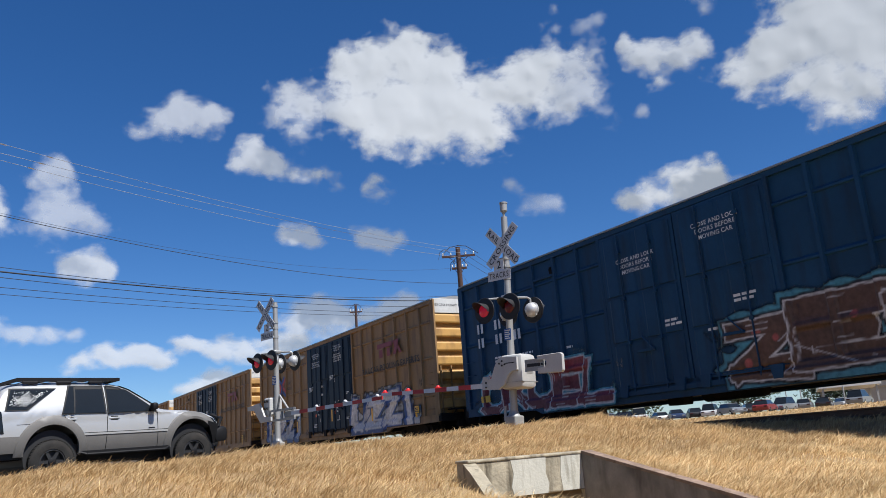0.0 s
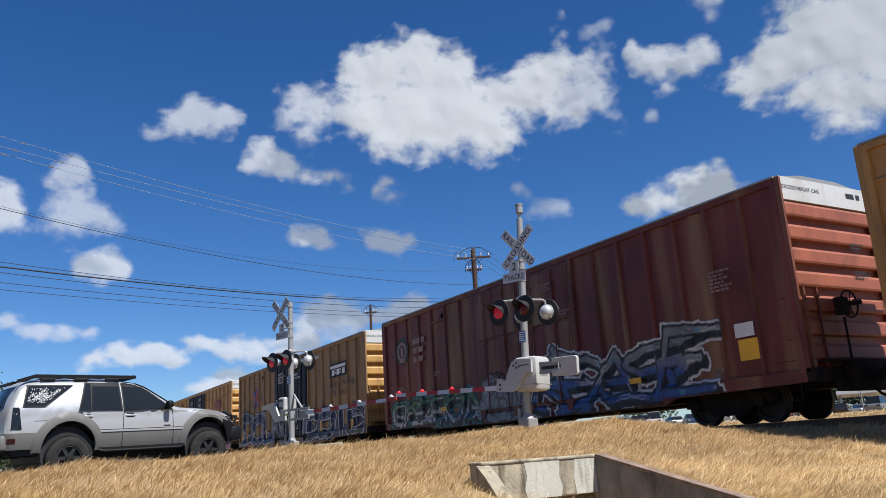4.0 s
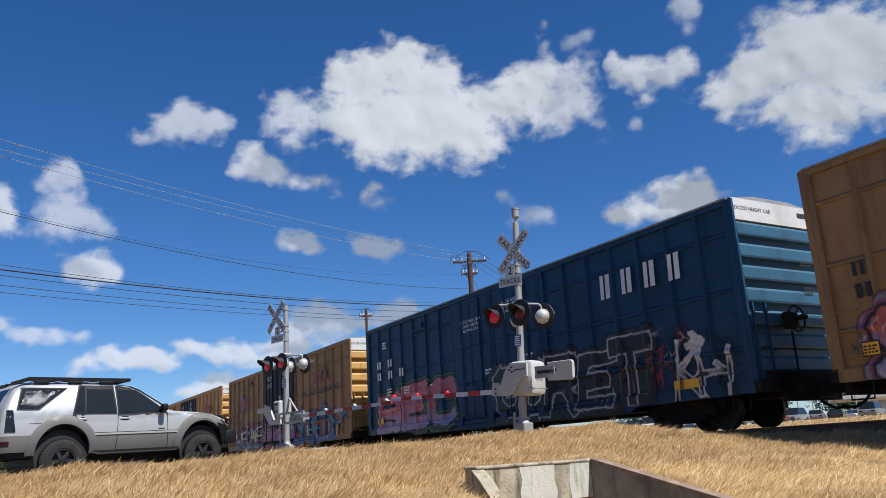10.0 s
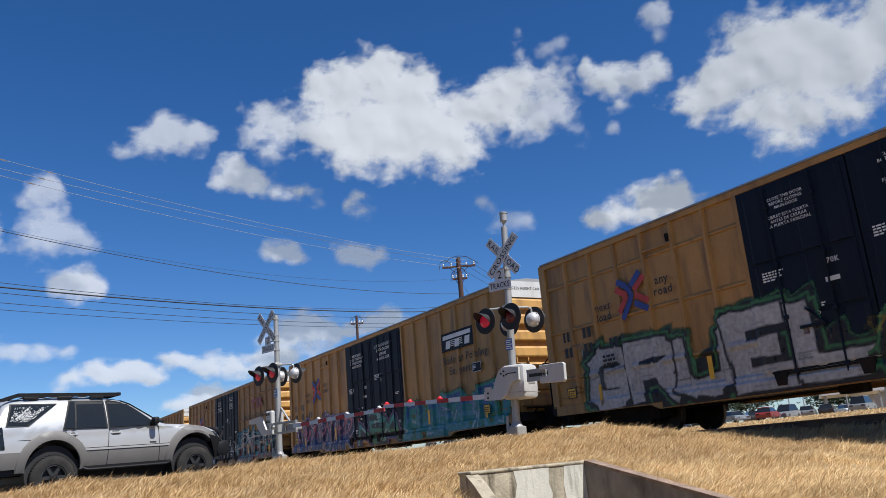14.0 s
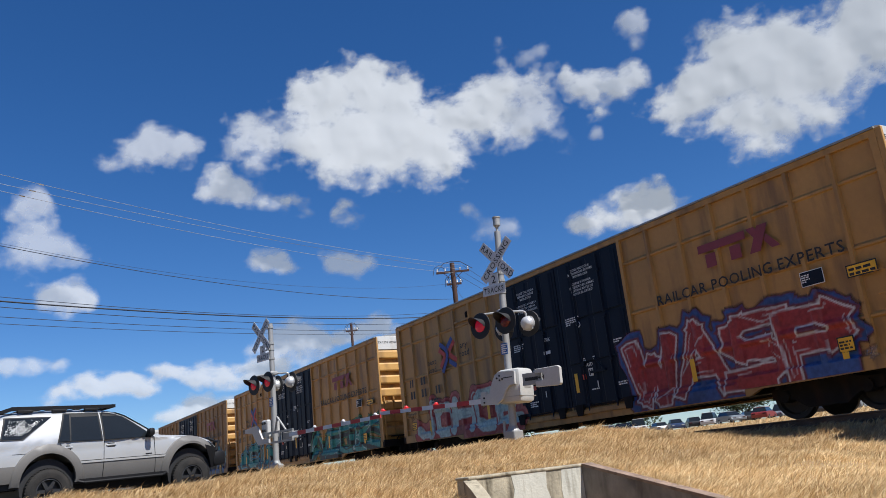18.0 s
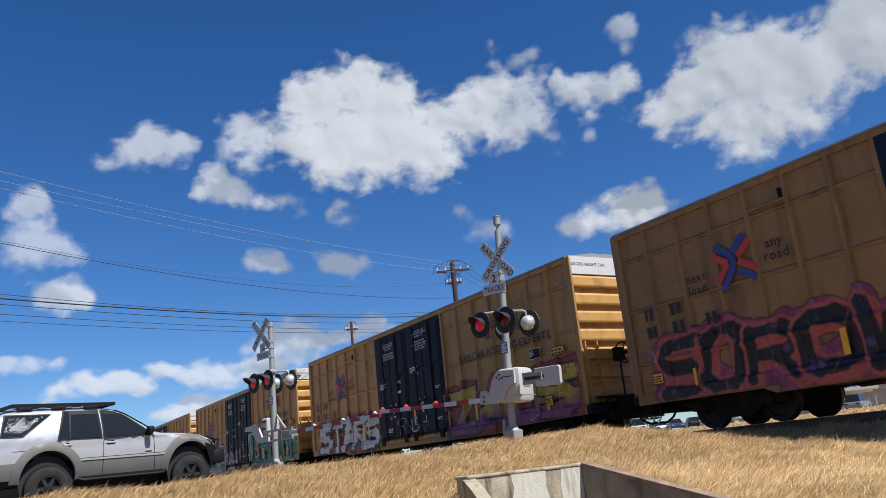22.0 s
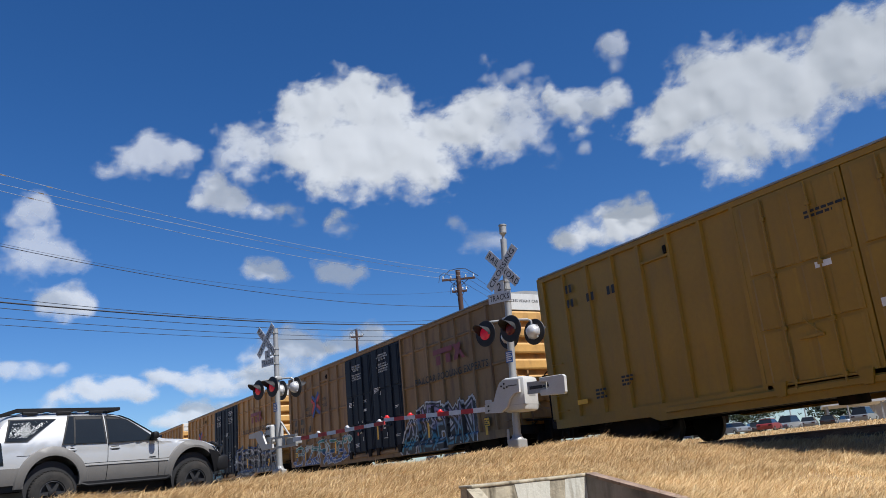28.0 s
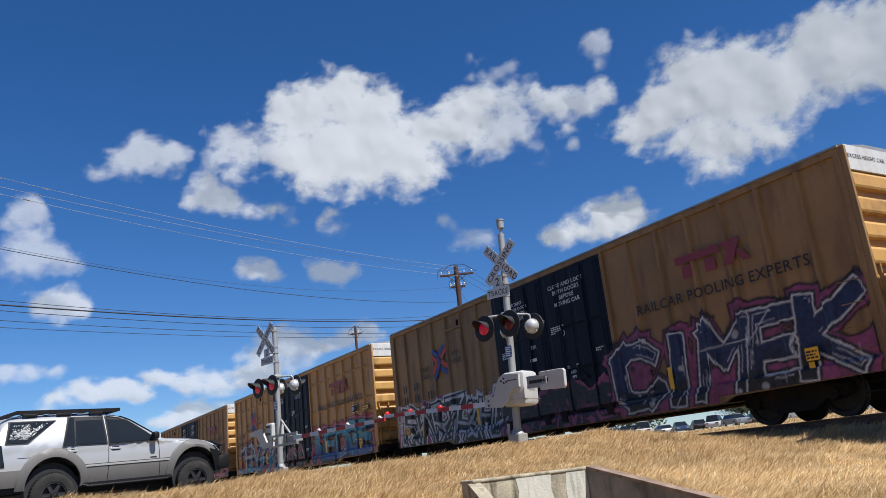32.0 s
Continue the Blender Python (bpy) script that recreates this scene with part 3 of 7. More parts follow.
prism(bm, [(-1.12, 1.52), (-0.48, 1.58), (-0.36, 1.42), (-0.2, 1.16), (0.15, 1.14), (0.15, 1.02), (-0.42, 1.0), (-0.6, 1.2), (-0.74, 1.38), (-1.12, 1.40)], 0.27, 0.33, "x")
cast = part("arm_casting", bm, M["casting"], far_mast, "white cranked arm casting")
bm = B()
for z in (1.02, 1.30):
    box(bm, 0.2, 0.26, -0.1, 1.25, z - 0.03, z + 0.03)
for y in (-0.06, 0.6, 1.22):
    box(bm, 0.195, 0.265, y - 0.03, y + 0.03, 1.0, 1.32)
tube(bm, [(0.1, 0.15, 1.3), (0.1, 0.3, 1.75), (0.1, 0.75, 1.3)], 0.03, 8)
part("arm_frame", bm, M["galvpost"], far_mast, "open galvanised arm frame")
bm = B()
box(bm, 0.0, 0.18, 0.65, 1.2, 1.06, 1.26, 0.02)
part("damper", bm, M["galvpost"], far_mast)
gate_arm(far_mast, 1.2, 5.2, 1.16, 1.22, ((0.3, "insulator"), (0.62, "insulator"), (0.95, "insulator")))
# a stub post in the grass beside the mast
bm = B()
box(bm, 11.95, 12.0, 14.05, 14.1, -0.2, 0.42, 0.005)
tagged(part("marker_post", bm, M["galvpost"]), "short pale marker post in the grass", "post")


# ---- the parked sport utility vehicle ----
# Along it x runs forwards from the rear axle, z up from the ground; its right side looks to the camera.
BASE, RW, ARCH = 2.79, 0.395, 0.50


def interp(x, pts):
    xs, zs = zip(*pts)
    return float(np.interp(x, xs, zs))


TOP = [(-1.08, 0.98), (-1.05, 1.20), (-0.93, 1.45), (-0.82, 1.64), (-0.70, 1.71), (-0.4, 1.75), (0.3, 1.765), (0.9, 1.75), (1.25, 1.70), (1.5, 1.60), (1.85, 1.37), (2.08, 1.215), (2.2, 1.185), (2.7, 1.15), (3.05, 1.10), (3.3, 1.02), (3.42, 0.93), (3.48, 0.80)]


def low(x):
    z = 0.44
    for xw in (0.0, BASE):
        if abs(x - xw) < ARCH:
            z = max(z, 0.495 + math.sqrt(ARCH ** 2 - (x - xw) ** 2))
    if x < -0.5:
        z = max(z, 0.52)
    return z


def half(x, z):
    """Half the body's width at a place of its side."""
    w = 0.905 - 0.05 * max(0, (0.75 - z) / 0.3) ** 2 * 0.5
    if z > 1.12:
        w -= 0.27 * ((z - 1.12) / 0.66) ** 1.25
    else:
        w -= 0.03 * ((z - 0.86) / 0.3) ** 2
    if x < -0.86:
        w -= 0.12 * ((-0.86 - x) / 0.22) ** 2.4
    if x > 2.9:
        w -= 0.20 * ((x - 2.9) / 0.66) ** 2.0
    t = interp(x, TOP)
    if x < 2.1 and t - z < 0.10:
        w -= 0.10 * (1 - (t - z) / 0.10) ** 2.2
    elif x >= 2.1 and t - z < 0.09:
        w -= 0.10 * (1 - (t - z) / 0.09) ** 2
    return w


def skin(z_from, z_to, x0=-1.08, x1=3.48, closed=True, n=110, rows=14):
    """Both sides of the body between two heights, with what lies across it on top."""
    bm = B()
    cols = []
    for i in range(n + 1):
        x = x0 + (x1 - x0) * i / n
        lo, hi = max(low(x), z_from), min(interp(x, TOP), z_to)
        hi = max(hi, lo + 0.002)
        zs = [lo + (hi - lo) * (1 - (1 - j / rows) ** 1.25) for j in range(rows + 1)]
        r = [bm.verts.new((x, -half(x, z), z)) for z in zs]
        l = [bm.verts.new((x, half(x, z), z)) for z in reversed(zs)]
        w = half(x, zs[-1])
        mid = [bm.verts.new((x, -w * f, zs[-1] + (0.03 * (1 - f * f) if hi > 0.9 else 0))) for f in (0.6, 0.2, -0.2, -0.6)]
        cols.append(r + mid + l)
    for a, b in zip(cols, cols[1:]):
        for j in range(len(a) - 1):
            bm.faces.new((a[j], a[j + 1], b[j + 1], b[j]))
    bm.faces.new(cols[0])
    bm.faces.new(cols[-1][::-1])
    return bm


def patch(pts, out, nx=10, nz=6, side=-1):
    """A four-cornered piece laid on the body's side; corners in (x, z): lower rear, lower front, upper front, upper rear."""
    bm = B()
    g = []
    (ax, az_), (bx, bz), (cx, cz), (dx, dz) = pts
    for j in range(nz + 1):
        v = j / nz
        row = []
        for i in range(nx + 1):
            u = i / nx
            x = (ax * (1 - u) + bx * u) * (1 - v) + (dx * (1 - u) + cx * u) * v
            z = (az_ * (1 - u) + bz * u) * (1 - v) + (dz * (1 - u) + cz * u) * v
            row.append(bm.verts.new((x, side * (half(x, z) + out), z)))
        g.append(row)
    for p, q in zip(g, g[1:]):
        for i in range(nx):
            bm.faces.new((p[i], p[i + 1], q[i + 1], q[i]))
    return bm


def thick(bm, d):
    """Gives a patch depth towards the body."""
    r = bmesh.ops.extrude_face_region(bm, geom=bm.faces[:])
    for v in r["geom"]:
        if isinstance(v, bmesh.types.BMVert):
            v.co.y += d if v.co.y < 0 else -d
    return bm


suv = thing("sport_utility_vehicle", pose(1.29, 17.3, -0.09, 0, -0.7, 14) @ Matrix.Diagonal((1.0, 1.0, 1.035, 1.0)), "silver sport utility vehicle with grey flares and black roof rack", "car")
part("body", skin(0.80, 3.0), M["silver"], suv, "silver painted body", True)
# the lower doors are silver too; their shade is put into the cladding grey
part("lower_body", skin(0.0, 0.80), M["cladding"], suv, "grey lower body: cladding, and doors with shade in their colour", True)
for side in (-1, 1):
    # side windows: black surround, then glass
    for name, pts in (("front_window", [(1.02, 1.16), (1.98, 1.17), (1.40, 1.58), (1.02, 1.66)]), ("rear_door_window", [(0.17, 1.17), (0.95, 1.16), (0.94, 1.66), (0.33, 1.67)]),
                      ("quarter_window", [(-0.80, 1.26), (-0.47, 1.255), (0.07, 1.62), (-0.70, 1.625)])):
        rim_pts = [(pts[0][0] - 0.025, pts[0][1] - 0.018), (pts[1][0] + 0.03, pts[1][1] - 0.018), (pts[2][0] + 0.03, pts[2][1] + 0.02), (pts[3][0] - 0.025, pts[3][1] + 0.02)]
        win = part(name, patch(rim_pts, 0.014, 12, 6, side), M["plastic"], suv, "dark tinted side window", True)
        part("pane", patch(pts, 0.020, 12, 6, side), M["glass"], win, "tinted glass pane", True)
    part("window_divider", patch([(0.36, 1.16), (0.385, 1.16), (0.44, 1.66), (0.41, 1.665)], 0.024, 2, 4, side), M["plastic"], suv)
    # seams of the doors
    for x in (0.16, 0.98, 2.02):
        pts = [(x, 0.47), (x + 0.012, 0.47), (x + 0.012 + (0.02 if x < 1.5 else -0.02), 1.14), (x + (0.02 if x < 1.5 else -0.02), 1.14)]
        if x < 0.5:
            pts = [(0.56, 0.50), (0.572, 0.50), (0.20, 1.14), (0.188, 1.14)]
        part("door_seam", patch(pts, 0.003, 1, 8, side), M["plastic"], suv)
    part("side_moulding", thick(patch([(0.53, 0.765), (2.28, 0.765), (2.28, 0.80), (0.50, 0.80)], 0.014, 20, 2, side), 0.012), M["silver"], suv, "silver moulding along the doors")
    part("moulding_seam", patch([(0.50, 0.802), (2.28, 0.802), (2.28, 0.812), (0.50, 0.812)], 0.004, 20, 1, side), M["plastic"], suv)
    part("fuel_seam", patch([(-0.62, 0.995), (-0.15, 0.995), (-0.15, 1.003), (-0.62, 1.003)], 0.003, 4, 1, side), M["plastic"], suv)
    for x in (0.32, 1.14):
        bm = B()
        y = side * (half(x, 1.06) + 0.02)
        box(bm, x - 0.1, x + 0.1, min(y, y - side * 0.03), max(y, y - side * 0.03), 1.04, 1.075, 0.012)
        part("door_handle", bm, M["silver"], suv, "silver door handle", True)
        part("handle_recess", patch([(x - 0.07, 1.02), (x + 0.07, 1.02), (x + 0.07, 1.095), (x - 0.07, 1.095)], 0.004, 3, 2, side), M["plastic"], suv)
    # flares
    for xw in (0.0, BASE):
        bm = B()
        rings = []
        for i in range(25):
            a = math.pi * (-0.07 + 1.14 * i / 24)
            row = []
            for r, o in ((ARCH - 0.015, -0.02), (ARCH - 0.015, 0.035), (ARCH + 0.03, 0.045), (ARCH + 0.125, 0.03), (ARCH + 0.145, 0.002)):
                x, z = xw + r * math.cos(a), max(0.45, 0.495 + r * math.sin(a))
                row.append(bm.verts.new((x, side * (half(x, z) + o), z)))
            rings.append(row)
        for p, q in zip(rings, rings[1:]):
            for j in range(4):
                bm.faces.new((p[j], p[j + 1], q[j + 1], q[j]))
        part("fender_flare", bm, M["cladding"], suv, "grey fender flare", True)
    # running boards, lamps, mirrors
    bm = B()
    y = side * 0.93
    tube(bm, [(0.52, y * 0.95, 0.46), (0.62, y, 0.425), (2.16, y, 0.425), (2.26, y * 0.95, 0.46)], 0.024, 8)
    box(bm, 0.55, 2.25, min(y * 0.86, y * 0.95), max(y * 0.86, y * 0.95), 0.445, 0.49)
    part("rock_slider", bm, M["plastic"], suv, "black tubular rock slider")
    part("tail_lamp", thick(patch([(-1.0, 0.86), (-0.83, 0.86), (-0.88, 1.24), (-0.98, 1.24)], 0.012, 4, 6, side), 0.03), M["glass"], suv, "smoked dark tail lamp", True)
    part("bumper_reflector", patch([(-1.04, 0.63), (-0.92, 0.63), (-0.92, 0.71), (-1.04, 0.71)], 0.008, 3, 2, side), M["taillamp"], suv, "red bumper reflector")
    part("headlamp", patch([(3.14, 0.90), (3.38, 0.86), (3.33, 0.98), (3.10, 1.01)], 0.008, 4, 3, side), M["glass"], suv, "dark clear headlamp", True)
    part("bumper_end", thick(patch([(3.28, 0.47), (3.46, 0.50), (3.46, 0.84), (3.10, 0.93)], 0.05, 6, 4, side), 0.05), M["plastic"], suv, "black bumper end", True)
    part("badge", patch([(1.82, 0.835), (1.95, 0.835), (1.95, 0.855), (1.82, 0.855)], 0.006, 2, 1, side), M["plastic"], suv)
    bm = B()
    y = side * 1.02
    box(bm, 1.82, 1.94, min(y - 0.09, y + 0.09), max(y - 0.09, y + 0.09), 1.17, 1.31, 0.04)
    box(bm, 1.84, 1.92, min(side * 0.82, y), max(side * 0.82, y), 1.16, 1.2)
    part("wing_mirror", bm, M["plastic"], suv, "black wing mirror", True)
    part("window_visor", patch([(1.03, 1.61), (1.36, 1.59), (1.31, 1.64), (1.03, 1.69)], 0.022, 4, 2, side), M["plastic"], suv)
    part("window_visor", patch([(0.44, 1.61), (0.93, 1.61), (0.93, 1.68), (0.44, 1.68)], 0.022, 4, 2, side), M["plastic"], suv)
bm = B()
for y in (-0.56, 0.56):
    box(bm, -0.9, 3.1, y - 0.06, y + 0.06, 0.40, 0.52)
box(bm, 0.5, 2.3, -0.6, 0.6, 0.26, 0.47, 0.04)
part("chassis", bm, M["plastic"], suv, "black chassis frame and gearbox")
# pale flecks laid on the rear quarter pane, painted in place of broken reflections
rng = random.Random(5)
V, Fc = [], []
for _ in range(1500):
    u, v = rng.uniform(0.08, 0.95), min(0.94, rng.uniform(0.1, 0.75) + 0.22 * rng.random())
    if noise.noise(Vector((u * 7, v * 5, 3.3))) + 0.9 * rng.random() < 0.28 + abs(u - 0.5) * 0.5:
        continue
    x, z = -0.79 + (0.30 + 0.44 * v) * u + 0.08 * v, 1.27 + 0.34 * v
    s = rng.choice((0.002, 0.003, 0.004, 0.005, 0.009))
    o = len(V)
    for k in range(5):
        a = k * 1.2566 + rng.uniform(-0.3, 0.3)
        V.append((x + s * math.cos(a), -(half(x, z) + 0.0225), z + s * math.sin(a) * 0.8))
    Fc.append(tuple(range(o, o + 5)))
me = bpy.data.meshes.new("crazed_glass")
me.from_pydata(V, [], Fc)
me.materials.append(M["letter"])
tagged(part("crazed_glass", me, None, suv, "pale flecks painted as broken reflections in the rear quarter pane"), kind="stuff")
# windscreen, rear window, hatch
bm = B()
cols = []
for i in range(9):
    f = i / 8
    x = 1.33 + (2.02 - 1.33) * f
    z = interp(x, TOP)
    w = half(x, z - 0.05) - 0.06
    cols.append([bm.verts.new((x + 0.004, -w + 2 * w * j / 8, z + 0.03 * (1 - (2 * j / 8 - 1) ** 2) + 0.012)) for j in range(9)])
for a, b in zip(cols, cols[1:]):
    for j in range(8):
        bm.faces.new((a[j], a[j + 1], b[j + 1], b[j]))
part("windscreen", bm, M["glass"], suv, "tinted windscreen", True)
bm = B()
rows = []
for i in range(7):
    z = 1.24 + 0.40 * i / 6
    x = -1.035 + 0.225 * ((z - 1.22) / 0.44) - 0.04
    w = 0.77 - 0.13 * i / 6
    rows.append([bm.verts.new((x + 0.06 * (2 * j / 8 - 1) ** 2, -w + 2 * w * j / 8, z)) for j in range(9)])
for a, b in zip(rows, rows[1:]):
    for j in range(8):
        bm.faces.new((a[j], a[j + 1], b[j + 1], b[j]))
part("rear_window", bm, M["glass"], suv, "dark tinted rear window", True)
bm = B()
box(bm, -1.15, -0.98, -0.80, 0.80, 0.52, 0.78, 0.05)
part("rear_bumper", bm, M["cladding"], suv, "grey rear bumper", True)
bm = B()
box(bm, -1.16, -1.0, -0.45, 0.45, 0.40, 0.50, 0.02)
box(bm, -1.34, -1.1, -0.05, 0.05, 0.42, 0.48, 0.01)
part("tow_hitch", bm, M["plastic"], suv, "black tow hitch")
bm = B()
box(bm, -1.10, -1.085, -0.17, 0.17, 0.92, 1.07)
part("number_plate", bm, M["insulator"], suv, "plain grey number plate")
bm = B()
box(bm, -1.11, -1.07, -0.35, 0.35, 1.10, 1.14, 0.01)
part("hatch_trim", bm, M["chrome"], suv)
bm = B()
tube(bm, [(-1.07, 0.1, 1.22), (-1.03, -0.35, 1.30)], 0.012, 6)
part("rear_wiper", bm, M["plastic"], suv)
# front bumper with bull bar
bm = B()
box(bm, 3.32, 3.62, -0.86, 0.86, 0.50, 0.80, 0.07)
part("front_bumper", bm, M["plastic"], suv, "black steel front bumper", True)
bm = B()
for y in (-0.42, 0.42):
    tube(bm, [(3.58, y, 0.78), (3.60, y, 1.02), (3.52, y * 0.8, 1.08)], 0.03, 8)
tube(bm, [(3.52, -0.34, 1.08), (3.52, 0.34, 1.08)], 0.03, 8)
tube(bm, [(3.40, -0.84, 0.80), (3.50, -0.80, 0.98), (3.60, -0.42, 1.0)], 0.025, 8)
tube(bm, [(3.40, 0.84, 0.80), (3.50, 0.80, 0.98), (3.60, 0.42, 1.0)], 0.025, 8)
part("bull_bar", bm, M["plastic"], suv, "black tubular bull bar")
bm = B()
box(bm, 3.42, 3.495, -0.5, 0.5, 0.78, 0.96, 0.03)
part("grille", bm, M["plastic"], suv, "black grille")
# wheel housings and underbody
bm = B()
box(bm, -0.9, 3.3, -0.78, 0.78, 0.42, 0.62)
for xw in (0.0, BASE):
    rod(bm, (xw, -0.80, 0.42), (xw, 0.80, 0.42), 0.47, 0.47, 24)
part("underbody", bm, M["lampblack"], suv, "black wheel housings and underbody")
# wheels
for xw in (0.0, BASE):
    for s in (-1, 1):
        m = Matrix.Translation((xw, s * 0.81, RW)) @ pose(0, 0, 0, -90 * s, 0, 0)
        bm = B()
        lathe(bm, [(0.215, 0.10), (0.23, 0.125), (0.31, 0.135), (0.365, 0.115), (0.392, 0.085), (0.396, 0.0), (0.392, -0.085), (0.365, -0.12), (0.22, -0.12)], 44, m)
        wheel = part("wheel", bm, M["tyre"], suv, "black off-road tyre on a dark alloy rim", True)
        wheel.matrix_basis = Matrix.Translation((0, 0, RW - 0.06)) @ Matrix.Diagonal((1.0, 1.0, 1 / 1.035, 1.0)) @ Matrix.Translation((0, 0, -RW))
        bm = B()
        for k in range(44):
            a = 2 * math.pi * k / 44
            for zz, sh in ((0.055, 0.0), (-0.055, 0.07)):
                q = m @ Matrix.Rotation(a + sh, 4, "Z")
                t = B()
                box(t, 0.388, 0.407, -0.017, 0.017, zz - 0.045, zz + 0.045)
                t.transform(q)
                me_ = bpy.data.meshes.new("lug")
                t.to_mesh(me_)
                t.free()
                bm.from_mesh(me_)
                bpy.data.meshes.remove(me_)
        tagged(part("tread", bm, M["tyre"], wheel), kind="stuff")
        bm = B()
        lathe(bm, [(0.225, 0.11), (0.205, 0.115), (0.195, 0.06), (0.18, 0.03), (0.0, 0.03)], 32, m)
        part("rim", bm, M["rim"], wheel, "dark alloy rim", True)
        for k in range(6):
            a = 2 * math.pi * k / 6
            bm = B()
            prism(bm, [(0.05, -0.035), (0.2, -0.025), (0.2, 0.025), (0.05, 0.035)], 0.05, 0.10, "z")
            bm.transform(m @ Matrix.Rotation(a, 4, "Z"))
            part("spoke", bm, M["rim"], wheel)
        bm = B()
        lathe(bm, [(0.07, 0.05), (0.065, 0.12), (0.03, 0.13), (0.0, 0.13)], 16, m)
        part("hub_cap", bm, M["plastic"], wheel, "", True)
# roof rack
bm = B()
box(bm, -0.62, 1.25, -0.02, 0.02, 1.77, 1.79)
rack = part("roof_rack", bm, M["plastic"], suv, "black flat aluminium roof rack")
for s in (-1, 1):
    bm = B()
    y = s * 0.66
    prism(bm, [(-0.88, 1.70), (-0.84, 1.70), (-0.58, 1.765), (1.28, 1.765), (1.28, 1.825), (-0.58, 1.835), (-0.88, 1.74)], y - 0.025, y + 0.025)
    part("rack_rail", bm, M["plastic"], rack)
    for x in (-0.35, 0.25, 0.85):
        bm = B()
        box(bm, x - 0.13, x + 0.13, y - 0.03, y + 0.03, 1.72, 1.77, 0.01)
        part("rack_foot", bm, M["plastic"], rack)
for x in np.linspace(-0.55, 1.25, 8):
    bm = B()
    box(bm, x - 0.05, x + 0.05, -0.635, 0.635, 1.79, 1.812)
    part("rack_slat", bm, M["plastic"], rack)
bm = B()
prism(bm, [(1.26, 1.76), (1.32, 1.77), (1.32, 1.825), (1.26, 1.83)], -0.68, 0.68)
part("rack_front", bm, M["plastic"], rack)


# ---- poles and wires ----
def pole(x, y, top, r, label, arms=(), name="utility_pole"):
    p = thing(name, pose(x, y, 0), label, "utility pole", "utility poles")
    g = float(height(x, y)) - 0.4
    bm = B()
    lathe(bm, [(0, g), (r * 1.35, g), (r * 1.2, top * 0.4), (r, top), (0, top + 0.03)], 14)
    part("shaft", bm, M["polewood"], p, "", True)
    for z, half, turn in arms:
        bm = B()
        box(bm, -half, half, -0.05, 0.05, z - 0.06, z + 0.06, 0.01)
        arm = part("crossarm", bm, M["polewood"], p)
        arm.matrix_basis = pose(0, 0, 0, 0, 0, turn)
        for f in (-0.92, -0.45, 0.0, 0.45, 0.92):
            bm = B()
            lathe(bm, [(0.02, 0.05), (0.05, 0.1), (0.03, 0.14), (0.05, 0.18), (0.03, 0.24), (0, 0.25)], 10, Matrix.Translation((f * half, 0, z)))
            part("insulator", bm, M["insulator"], arm, "", True)
        for f in (-0.5, 0.5):
            bm = B()
            rod(bm, (f * half * 1.2, 0, z - 0.03), (0, 0, z - 0.5), 0.018, 0.018, 6)
            part("arm_brace", bm, M["polewood"], arm)
        bm = B()
        tube(bm, [(-half * 0.45, 0, z + 0.2), (-half * 0.8, 0.1, z + 0.5), (-half * 1.1, 0.15, z + 0.35), (-half * 1.2, 0.1, z - 0.1)], 0.016, 6)
        part("jumper", bm, M["wire"], arm)
        bm = B()
        tube(bm, [(-half * 0.9, 0, z + 0.2), (-half * 0.5, 0.2, z + 0.62), (0, 0.15, z + 0.7), (half * 0.5, 0.1, z + 0.62), (half * 1.2, 0, z + 0.1)], 0.02, 6)
        part("jumper", bm, M["wire"], arm)
    return p


def wire(a, b, sag, r=0.014, n=28, metal="wire"):
    bm = B()
    r *= 0.8
    a, b = Vector(a), Vector(b)
    pts = []
    for i in range(n + 1):
        f = i / n
        q = a.lerp(b, f)
        q.z -= 4 * sag * f * (1 - f)
        pts.append(q)
    d = (b - a).normalized()
    u = d.cross(Vector((0, 0, 1))).normalized()
    v = u.cross(d)
    rings = [[bm.verts.new(p + (u * math.cos(k * 1.2566) + v * math.sin(k * 1.2566)) * r) for k in range(5)] for p in pts]
    for p, q in zip(rings, rings[1:]):
        for k in range(5):
            bm.faces.new((p[k], p[(k + 1) % 5], q[(k + 1) % 5], q[k]))
    return tagged(part("overhead_wire", bm, M[metal]), "thin dark overhead wire between utility poles", "wire", "overhead wires")


UP = (25.1, 38.55)
LP = (-0.93, 27.0)
LQ = (-0.44, 25.0)
pole(*LP, 10.72, 0.115, "tall weathered wooden utility pole with a short crossarm", ((10.35, 0.75, 60),))
pole(*LQ, 5.99, 0.125, "short reddish wooden utility pole carrying cables")
pole(*UP, 11.6, 0.14, "wooden utility pole with crossarm and insulators behind the track", ((11.05, 1.0, -32), (10.3, 0.45, -32)))
pole(27.7, 58.8, 12.0, 0.10, "distant wooden utility pole", ((11.4, 0.5, -30),))
